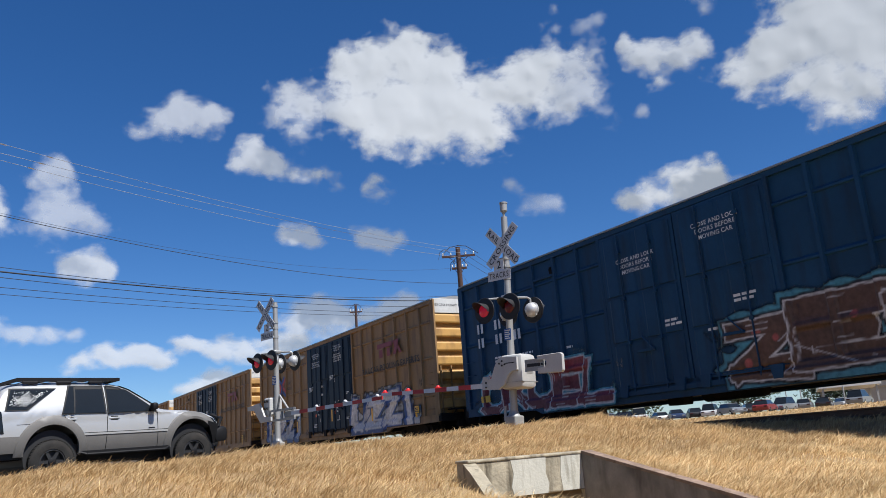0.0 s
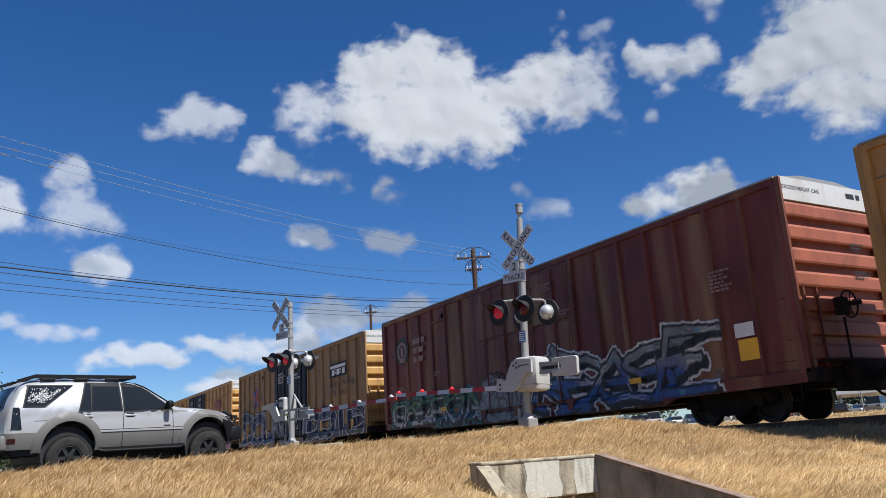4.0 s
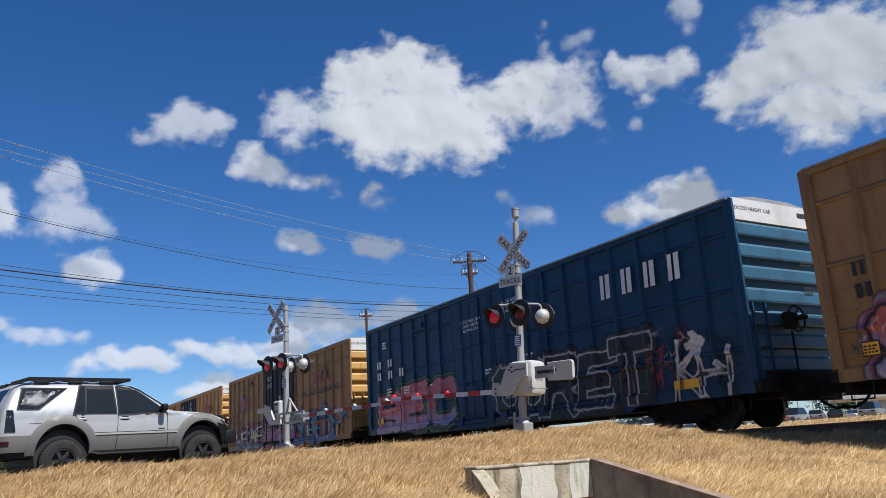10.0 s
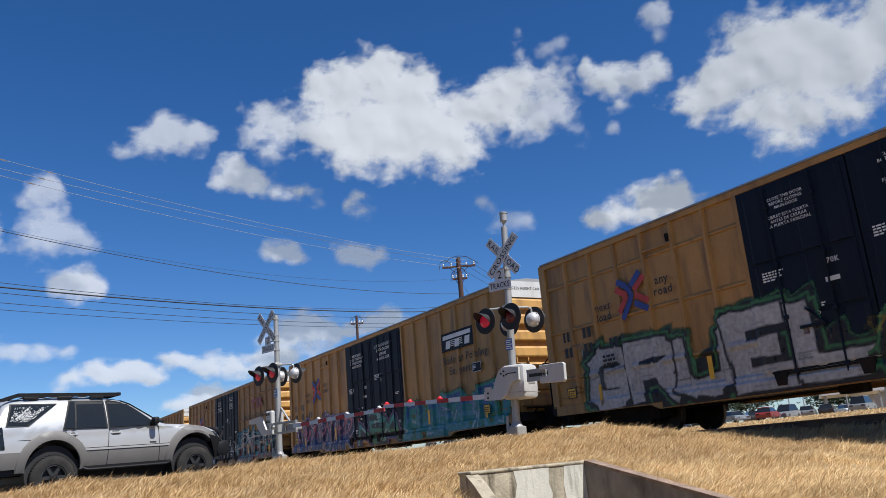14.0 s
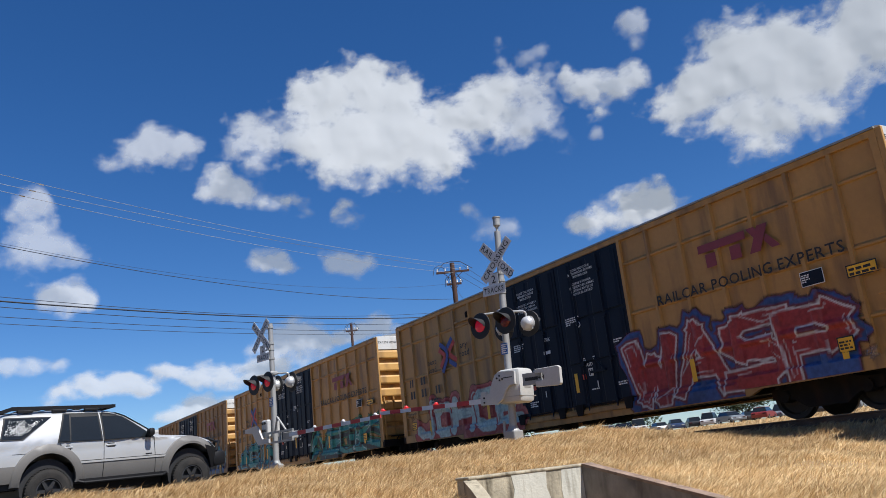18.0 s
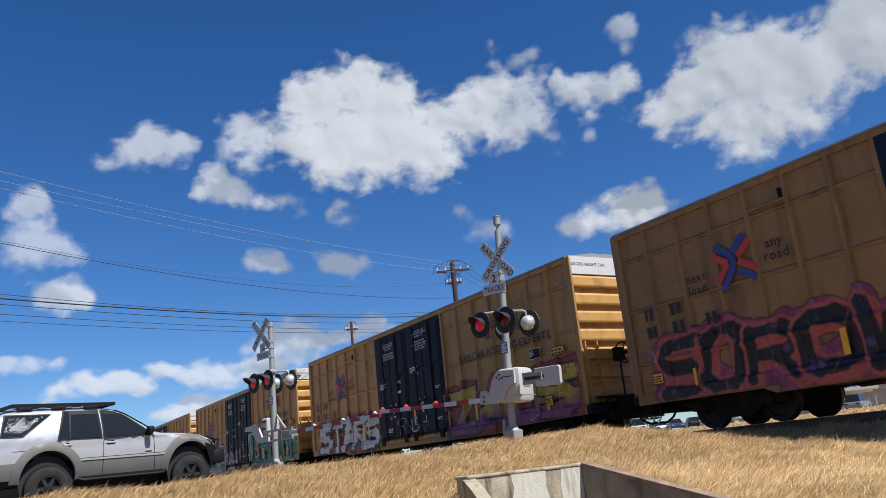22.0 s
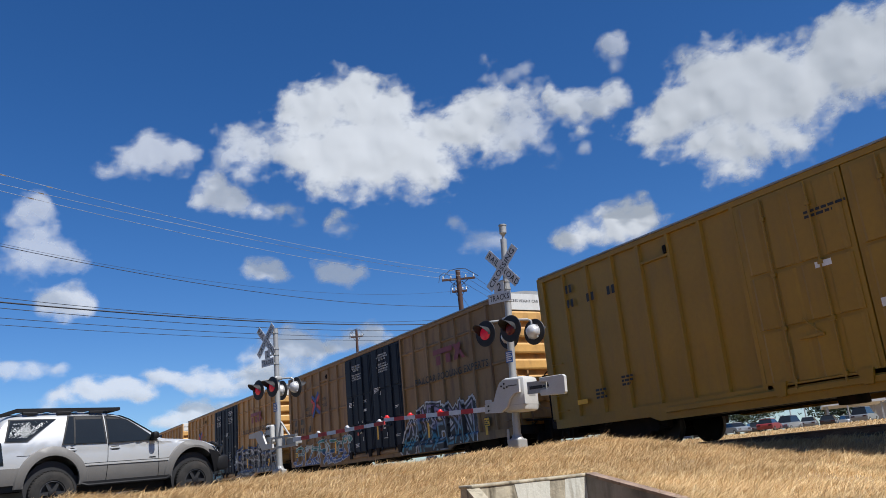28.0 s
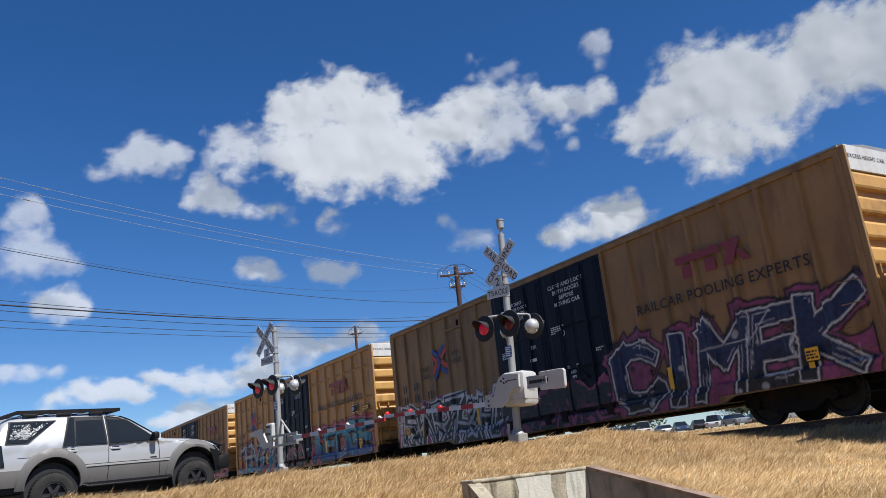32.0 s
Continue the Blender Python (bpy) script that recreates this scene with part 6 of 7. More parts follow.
def spray(car, piece, seed, style, layer, cell):
    """One sprayed piece on the near side of a car: a thin sheet that follows its posts, rails and doors, only where there is paint.
    piece: letters (or a count of letter-like strokes), from, to, foot, top, colours; along the side from its front end."""
    rng = random.Random(seed)
    word, a0, a1, z0, z1, look_ = piece[:6]
    z1 = z0 + 0.92 * (z1 - z0)
    form = piece[6] if len(piece) > 6 else "wild" if isinstance(piece[0], int) else "block"
    lo, hi, top = max(0.02, a0 - 0.55), min(2 * HL - 0.02, a1 + 0.55), z1 + 0.35
    ny, nz = int((hi - lo) / cell), int((top - 0.58) / cell)
    y = HL - np.linspace(lo, hi, ny)
    z = np.linspace(0.58, top, nz)
    Y, Z = np.meshgrid(y, z)
    A = HL - Y                                        # metres behind the front end
    C = np.zeros((*Y.shape, 4))

    def lay(d, color, soft=0.02, amount=1.0):
        a = np.clip(0.5 - d / (2 * soft), 0, 1) * amount
        C[..., :3] = C[..., :3] * (1 - a[..., None]) + np.array(color) * a[..., None]
        C[..., 3] = np.maximum(C[..., 3], a)

    fill1, fill2, line, halo, back, spot = (COLORS.get(ch) for ch in (look_ + "-")[:6])
    thin = fill2 is None                              # quick tags in thin lines
    fill2 = fill2 or fill1
    wild = form == "wild"
    if isinstance(word, int):                         # letters that nobody can read
        word = "".join(rng.choice("AEKMNRSTZXHWBGY") for _ in range(round(word * 1.5)))
    n = len(word)
    w = (a1 - a0) / n
    size = z1 - z0
    thick_ = min(w * 0.92, size) * (0.078 if wild else 0.138 if form == "bubble" else 0.15)
    if thin:
        thick_ = 0.02
    soft_style = form == "bubble"                     # round letters, or cut ones
    edge = rng.uniform(0.052, 0.07) * (0.62 if line == COLORS["w"] else 1.2 if form == "bubble" else 1.0)
    noise_ = wobble(A, Z, 0.35, rng.randrange(999))
    fine_ = wobble(A, Z, 0.11, rng.randrange(999))
    letters = []
    for i in range(n):
        runs = [[(int(p[0]), int(p[1])) for p in run.split()] for run in STROKES[word[i]].split("|")]
        if wild and not thin:                         # letters pulled apart, with spikes and arrows
            runs = [[(px + rng.uniform(-0.5, 0.5), pz + rng.uniform(-0.7, 0.5)) for px, pz in run] for run in runs]
            for _ in range(2):
                run = rng.choice(runs)
                px, pz = rng.choice((run[0], run[-1]))
                qx, qz = px + rng.uniform(-2.2, 2.2), pz + rng.choice((-1.0, 1.0, 1.6)) * rng.uniform(0.3, 1.0)
                runs.append([(px, pz), (qx, qz)])
                if rng.random() < 0.5:
                    runs.append([(qx - 0.6, qz + 0.7), (qx, qz), (qx - 0.7, qz - 0.6)])
        cx = a0 + (i + 0.5) * w + rng.uniform(-0.05, 0.05) * w
        lean, wide, tall, lift = rng.uniform(-0.12, 0.18) * (2.5 if wild else 1), w * rng.uniform(0.98, 1.14) * (1.35 if wild and not thin else 1.06), size * rng.uniform(0.84, 1.03), rng.uniform(-0.05, 0.05) * size
        D = np.full(Y.shape, 9.0)
        for run in runs:
            P = [(cx + (px / 4 - 0.5) * (wide - 2 * thick_) + lean * (pz / 6 - 0.5) * tall, z0 + lift + thick_ + pz / 6 * (tall - 2 * thick_)) for px, pz in run]
            for (ax, az_), (bx, bz) in zip(P, P[1:]):
                dx, dz = bx - ax, bz - az_
                L = math.hypot(dx, dz) + 1e-6
                along = ((A - ax) * dx + (Z - az_) * dz) / L
                across = np.abs((A - ax) * dz - (Z - az_) * dx) / L
                t = np.clip(along / L, 0, 1)
                f0, f1 = rng.choice((0.7, 0.95, 1.2)), rng.choice((0.8, 1.0, 1.15))
                th = thick_ * (f0 + (f1 - f0) * t)
                if soft_style:
                    d = np.hypot(A - ax - t * dx, Z - az_ - t * dz) - th
                else:
                    cut = rng.uniform(-0.35, 0.35)
                    d = np.maximum(across - th, np.maximum(-along, along - L) - thick_ * 0.8 + cut * (across - th))
                D = np.minimum(D, d)
        letters.append(D + 0.010 * fine_ + 0.016 * noise_)
    whole = np.minimum.reduce(letters)
    if back:                                          # a burst of colour behind the letters, ragged above and full below
        scallop = 0.06 * np.abs(np.sin(A * 4.1 + rng.uniform(0, 3))) + 0.07 * noise_ + 0.02 * fine_
        under = np.maximum(np.maximum(a0 - 0.1 - A, A - a1 - 0.1), Z - z0 - 0.5 * size - 0.2 * noise_)
        mid = np.minimum(whole - 0.13 - scallop, under)
        if halo:
            lay(mid - 0.045, halo, 0.03, 0.9)
        lay(mid, back, 0.025)
        lay(np.maximum(mid + 0.08, -noise_ + 0.5), tuple(0.55 * v for v in back), 0.05, 0.6)
    elif not thin and rng.random() < 0.6:
        haze = COLORS[rng.choice("kvcPnB")]
        lay(whole - 0.1 - 0.12 * noise_, haze, 0.16, 0.5)
    reach = int(0.09 / cell) + 1
    cast = whole.copy()
    if line != COLORS["w"]:                           # letters with depth: a shadow to one side and below
        if rng.random() < 0.5:
            cast[:-reach, reach:] = np.minimum(cast[:-reach, reach:], whole[reach:, :-reach])
        else:
            cast[:-reach, :-reach] = np.minimum(cast[:-reach, :-reach], whole[reach:, reach:])
    if halo:
        lay(np.minimum(whole, cast) - edge - 0.065, halo, 0.015)
    if line:
        lay(cast - edge, line, 0.013)
    split = rng.uniform(0.3, 0.6)
    cycle = [c for c in (fill1, fill2, spot or fill1) if c]
    for i, D in enumerate(letters):
        if form == "multi":
            fill1, fill2 = cycle[i % len(cycle)], tuple(0.7 * v for v in cycle[i % len(cycle)])
        if line:
            lay(D - edge, line, 0.013)
        high = (Z - z0) / size + 0.16 * noise_
        mixv = np.clip((high - split) * 3.0 + 0.5, 0, 1)[..., None]
        col = np.array(fill2) * (1 - mixv) + np.array(fill1) * mixv
        a = np.clip(0.5 - D / 0.026, 0, 1)[..., None]
        C[..., :3] = C[..., :3] * (1 - a) + col * a
        C[..., 3] = np.maximum(C[..., 3], a[..., 0])
        if line:                                      # cuts and facets inside the letter
            for _ in range(1):
                ang, off = rng.uniform(0, 3.14), rng.uniform(-0.5, 0.5)
                ca_, sa_ = math.cos(ang), math.sin(ang)
                bar = np.abs((A - a0 - rng.uniform(0, a1 - a0)) * ca_ + (Z - z0 - size / 2) * sa_ - off) - 0.012
                lay(np.maximum(bar, D + 0.03), line, 0.013, 0.85)
        shine = np.maximum(np.abs(D + thick_ * 0.42) - 0.009, 0.35 - noise_)
        if fill1 != COLORS["k"]:
            lay(shine, COLORS["w"] if sum(fill1) < 1.2 else COLORS["g"], 0.012, 0.85)
    dot = spot or fill2
    for _ in range((4 if spot else 1) * n):
        cx, cz, r = rng.uniform(a0, a1), rng.uniform(z0, z1), rng.uniform(0.03, 0.10)
        lay(np.maximum(np.hypot(A - cx, Z - cz) - r, whole + 0.03), dot, 0.013, 0.85)
    # mist and runs of paint at the foot
    for _ in range(n):
        cx, cz, long_ = rng.uniform(a0, a1), rng.uniform(z0, z0 + size * 0.5), rng.uniform(0.15, 0.4)
        lay(np.maximum(np.abs(A - cx) - 0.010, np.abs(Z - cz + long_ / 2) - long_ / 2), line or fill2, 0.012, 0.6)
    # thin sprayed signatures beside the piece
    for _ in range(2):
        cx, cz = rng.choice((a0 - 0.3, a1 + 0.3)), rng.uniform(z0 + 0.2, z1)
        pts = [(cx + rng.uniform(-0.25, 0.25), cz + rng.uniform(-0.18, 0.18)) for _ in range(7)]
        D = np.full(Y.shape, 9.0)
        for (ax, az_), (bx, bz) in zip(pts, pts[1:]):
            dx, dz = bx - ax, bz - az_
            t = np.clip(((A - ax) * dx + (Z - az_) * dz) / (dx * dx + dz * dz + 1e-9), 0, 1)
            D = np.minimum(D, np.hypot(A - ax - t * dx, Z - az_ - t * dz))
        lay(D - 0.012, rng.choice((COLORS["w"], COLORS["k"], fill1)), 0.02, 0.7)
    X = np.full(Y.shape, -PANEL)
    if style in ("grid", "blue"):
        for zz in (1.66, 2.94):
            over = np.clip(np.minimum((Z - zz + 0.075) / 0.035, (zz + 0.085 - Z) / 0.06), 0, 1)
            X -= 0.045 * over
    for p in POSTS_X:
        X[np.abs(Y - p) < 0.085] = -HW
    X[np.abs(Y) > HL - 0.17] = -HW - 0.002
    X[np.abs(np.abs(Y) - DOOR - 0.05) < 0.07] = -HW - 0.002
    X[np.abs(Y) < DOOR + 0.02] = -DOORX - 0.010
    X[(Z < 0.97)] = -HW
    X[(np.abs(Y) < 5.33) & (Z < 0.86)] = -DOORX - 0.032
    X -= 0.006 + 0.0025 * layer
    C[..., 3][(Z < SILL + 0.03) & (np.abs(Y) > 5.5)] = 0
    # large cells where the paint is plain, small ones where it changes
    rows, cols = (Y.shape[0] - 1) // 4 * 4, (Y.shape[1] - 1) // 4 * 4
    F = np.concatenate([C * np.array([1, 1, 1, 0.4]), X[..., None] * 40], -1)
    idx = np.arange(Y.size).reshape(Y.shape)
    quads, left = [], np.ones((rows, cols), bool)
    for m in (4, 2, 1):
        top_, bot_ = -np.inf * np.ones((rows // m, cols // m, 5)), np.inf * np.ones((rows // m, cols // m, 5))
        for i in range(m + 1):
            for j in range(m + 1):
                block = F[i:i + rows - m + 1:m, j:j + cols - m + 1:m]
                top_, bot_ = np.maximum(top_, block), np.minimum(bot_, block)
        plain = left[::m, ::m] & ((top_ - bot_).max(-1) < 0.035) if m > 1 else left.copy()
        q = np.stack([idx[:rows:m, :cols:m], idx[:rows:m, m:cols + 1:m], idx[m:rows + 1:m, m:cols + 1:m], idx[m:rows + 1:m, :cols:m]], -1)
        quads.append(q[plain & (top_[..., 3] > 0.008)])
        left &= ~np.kron(plain, np.ones((m, m), bool))
    q = np.concatenate(quads)
    used, inv = np.unique(q, return_inverse=True)
    V = np.stack([X, Y, Z], -1).reshape(-1, 3)[used]
    me = bpy.data.meshes.new("graffiti")
    me.vertices.add(len(V))
    me.vertices.foreach_set("co", V.ravel())
    me.loops.add(q.size)
    me.loops.foreach_set("vertex_index", inv.ravel().astype(np.int32))
    me.polygons.add(len(q))
    me.polygons.foreach_set("loop_start", (np.arange(len(q)) * 4).astype(np.int32))
    me.update(calc_edges=True)
    at = me.attributes.new("paint", "FLOAT_COLOR", "POINT")
    at.data.foreach_set("color", C.reshape(-1, 4)[used].astype(np.float32).ravel())
    me.materials.append(GP)
    return part("graffiti", me, None, car, "layered spray-can graffiti lettering")


# ---- the cars, from the head of the train to its tail ----
# style, paint, doors, what is sprayed: letters (or a count of strokes), from, to, foot, top, colours (fill above, below, outline, halo, background; - for none)
GRID, FADED, OLD, TANOLD, TANRIBS = ("grid", "yellow", "door"), ("grid", "tan", "door"), ("old", "yellow", "door"), ("old", "tan", "door"), ("ribs", "tan", "door")
BLUEDOOR = ("grid", "tan", "doorblue")
CARS = [
    (-6, FADED, [(5, 1, 6, 0.8, 1.8, "gskw-")]),
    (-5, GRID, [(4, 12, 17, 0.8, 1.9, "scnw-")]),
    (-4, FADED, [(5, 1, 7, 0.8, 2.0, "wgk--")]),
    (-3, GRID, [(6, 2, 8, 0.8, 1.9, "tck--"), (4, 12, 17, 0.8, 2.0, "pmk--")]),
    (-2, FADED, [(5, 2, 7, 0.8, 2.0, "rmkw-")]),
    (-1, BLUEDOOR, [(4, 1.0, 5, 0.8, 1.9, "swk--")]),
    (0, BLUEDOOR, [("UZZI", 1.2, 6.2, 0.75, 2.2, "wsbk-"), ("UZZI", 11.8, 17.4, 0.75, 2.3, "wwbks")]),
    (1, ("blue", "navy", "navy"), [("CRUEL", 0.8, 6.8, 0.7, 2.2, "rmwc--"), ("ZEST", 10.4, 17.6, 0.75, 2.4, "BBwkcR")]),
    (2, GRID, [("LINK", 1.9, 6.7, 0.7, 2.2, "ttk-v-", "bubble"), (2, 10.0, 11.4, 1.0, 2.0, "w-----"), ("AMMI", 12.2, 15.4, 0.8, 2.5, "vPw---"), ("CAS", 15.2, 18.6, 0.7, 2.7, "vpwl--", "bubble")]),
    (3, TANOLD, [("DOUNT", 0.8, 10.6, 0.7, 2.8, "nnwk-w", "bubble"), ("DOIC", 11.6, 18.6, 0.65, 2.2, "nkw-n-", "bubble")]),
    (4, ("oxide", "oxide", "oxide"), [(5, 0.8, 6.8, 0.8, 1.75, "Gskt--"), (4, 7.2, 9.6, 0.8, 1.9, "mBg-B-"), ("KRASE", 10.2, 16.4, 0.75, 2.4, "gbkw-c", "wild")]),
    (5, GRID, [("TENIO", 2.2, 7.4, 0.8, 2.2, "Tgkk--"), (3, 7.6, 10.4, 0.8, 1.9, "tckk--"), (5, 12, 18, 0.8, 2.1, "sgk---")]),
    (6, GRID, [("TEVER", 1.0, 6.6, 0.75, 2.2, "wskr--"), (5, 11.8, 17.6, 0.75, 2.4, "sgnkm-"), (1, 17.6, 18.7, 0.8, 2.2, "cbb---")]),
    (7, GRID, [("CAURL", 0.8, 7.2, 0.75, 2.3, "btw-Pr", "multi"), (2, 7.4, 8.6, 0.95, 1.7, "y-----"), (2, 9.8, 11.4, 1.0, 1.7, "y-----"), ("DEZAP", 12.4, 17.9, 0.75, 2.4, "cckkP-")]),
    (8, FADED, [("WASKORE", 1.7, 6.5, 0.75, 2.05, "wgkPk-", "wild"), (5, 6.9, 11.7, 0.75, 1.9, "nbP---"), ("GRETY", 11.9, 17.8, 0.75, 2.4, "cbnP--", "wild")]),
    (9, ("blue", "navy", "navy"), [("BEC", 0.9, 6.8, 0.72, 2.6, "plkG-p", "bubble"), (2, 15.3, 16.7, 1.0, 2.3, "mm----"), ("GORET", 9.3, 15.9, 0.7, 2.6, "kkw-k-", "block"), (1, 16.8, 18.0, 0.8, 2.1, "wkw---")]),
    (10, FADED, [("SPIREA", 0.8, 8.4, 0.75, 2.3, "RlkPg-", "bubble"), ("NJNA", 11.8, 18.4, 0.75, 2.3, "tl---b", "multi")]),
    (11, FADED, [("IRSMT", 1.6, 7.0, 0.75, 2.1, "gskk--"), (6, 6.9, 11.8, 0.7, 1.9, "s-----"), (6, 11.9, 18.6, 0.7, 2.4, "smkck-")]),
    (12, OLD, [(6, 0.7, 7.0, 0.7, 2.2, "pbnl--"), ("NEA", 8.2, 11.4, 0.7, 1.75, "tGkv--", "wild"), (6, 12.2, 18.6, 0.7, 2.0, "bctG--")]),
    (13, GRID, [("GRUEL", 1.4, 9.2, 0.7, 2.5, "sskGk-"), (3, 9.6, 11.6, 0.7, 1.9, "yGkG--"), ("RUBBER", 11.8, 18.2, 0.7, 2.7, "wgk---", "bubble")]),
    (14, FADED, [(6, 0.8, 6.6, 0.75, 2.1, "slbc--"), (5, 12, 18, 0.75, 2.2, "cbk---")]),
    (15, GRID, [("ACIM", 0.8, 6.9, 0.75, 2.0, "ttkc--"), ("NEGK", 12, 18.2, 0.75, 2.1, "ttkG--", "wild")]),
    (16, GRID, [("JOHOE", 0.9, 7.2, 0.75, 2.2, "MMr-R-", "bubble"), ("WASP", 11.8, 17.4, 0.7, 2.6, "rrwmb-")]),
    (17, GRID, [(4, 0.7, 8.2, 0.75, 2.2, "vnkP--"), (7, 12.0, 18.7, 0.75, 2.3, "wwkw-v")]),
    (18, GRID, [("GNEJG", 0.5, 6.4, 0.75, 2.2, "GGw-vR"), (3, 7.0, 9.0, 0.8, 1.8, "pwn---"), ("LEGNA", 11.8, 18.6, 0.7, 2.4, "tGkwk-")]),
    (19, GRID, [("STARS", 0.9, 6.7, 0.7, 2.2, "wwk-rk"), (3, 8.6, 10.4, 1.0, 1.6, "s-----"), ("ZAOS", 12.2, 18.5, 0.7, 2.3, "yPkrr-")]),
    (20, BLUEDOOR, [("SOROW", 0.8, 6.9, 0.7, 2.3, "kkR-Pv", "bubble"), ("MAS", 13.3, 17.3, 0.7, 2.4, "wwk-y-"), (1, 17, 18.5, 0.7, 1.9, "yyk---")]),
    (21, FADED, [("PSY", 1.7, 4.6, 0.7, 2.1, "yokkt-"), (4, 4.6, 7.2, 0.7, 2.2, "Gykkt-"), (5, 7.0, 11.7, 0.9, 2.3, "w-----"), (4, 7.2, 11.5, 2.3, 3.6, "w-----"), ("SNARF", 12.2, 18.0, 0.7, 2.3, "rmwl--")]),
    (22, OLD, [(5, 0.7, 6.6, 0.7, 2.2, "wskP-G"), (5, 7.0, 11.7, 0.7, 2.0, "nPkB--"), ("AUSOPE", 11.6, 18.5, 0.7, 2.7, "sskl-R", "bubble")]),
    (23, GRID, [(7, 0.7, 8.5, 0.75, 2.1, "tckt--"), (6, 12.0, 18.3, 0.75, 2.2, "sgkb--")]),
    (24, FADED, [(6, 0.7, 6.9, 0.75, 1.8, "tbw---"), (5, 12.0, 16.4, 0.7, 2.2, "lckw--")]),
    (25, ("golden", "golden", "golden"), []),
    (26, FADED, [("ERDHTSA", 0.7, 6.9, 0.7, 2.4, "sgnwk-", "wild"), ("SWAKE", 12.0, 18.2, 0.7, 2.1, "RRm-bR", "wild")]),
    (27, GRID, [(4, 0.8, 7.0, 0.7, 2.4, "scnorb"), (4, 7.0, 11.0, 0.7, 1.7, "rmk---"), ("NEDGE", 12.2, 18.3, 0.7, 2.2, "cbkprt")]),
    (28, TANRIBS, [(6, 0.5, 7.0, 0.65, 2.1, "wskwP-"), (5, 7.0, 11.8, 0.65, 1.6, "kPk-P-"), ("CIMEK", 12.0, 18.5, 0.65, 2.5, "nkwkPs")]),
    (29, GRID, [(6, 0.8, 7.0, 0.75, 2.2, "scnk-")]),
    (30, FADED, [(5, 12, 18, 0.75, 2.2, "wgk--")]),
]
LABELS = {"yellow": "yellow high-cube boxcar with dark doors, covered in graffiti", "tan": "faded tan high-cube boxcar with dark doors and graffiti", "navy": "dark blue high-cube boxcar with white lettering and graffiti",
          "oxide": "rusty red high-cube boxcar with streaked sides and graffiti", "golden": "golden yellow high-cube boxcar with plain ribbed sides"}
HUES = {"k": "black", "w": "white", "g": "grey", "s": "silver", "r": "red", "m": "maroon", "p": "pink", "P": "plum", "v": "violet", "b": "blue", "n": "navy", "c": "light blue", "t": "teal", "G": "green",
        "y": "yellow", "o": "orange", "B": "brown", "l": "lilac", "T": "tan", "M": "pale mint", "R": "salmon red", "-": ""}
TEMPLATES, TRAIN = {}, []
for number, (style, paint, doors), pieces in CARS:
    key = (style, paint, doors)
    if key not in TEMPLATES:
        TEMPLATES[key] = boxcar(style, paint, doors, LABELS[paint])
        car = TEMPLATES[key]
    else:
        car = copy_thing(TEMPLATES[key], pose(TRACK, 0, RAIL))
    if pieces and paint != "oxide":
        big = max(pieces, key=lambda q: (q[2] - q[1]) * (q[4] - q[3]))
        one, two = HUES[big[5][0]], HUES[big[5][2]]
        body = {"yellow": "yellow boxcar with dark doors", "tan": "faded tan boxcar with dark doors", "navy": "dark blue boxcar with white lettering"}[paint]
        tagged(car, f"{body} and {one} graffiti" + (f" edged in {two}" if two and two != one and len(f"{body} {one} {two}".split()) < 9 else ""), "railway car", "boxcars of the freight train")
    TRAIN.append((number, car, pieces, style))
for number, car, pieces, style in TRAIN:
    for k, piece in enumerate(pieces):
        spray(car, piece, 100 + number * 7 + k, style, k, FINE if 0 < number < 29 else COARSE)


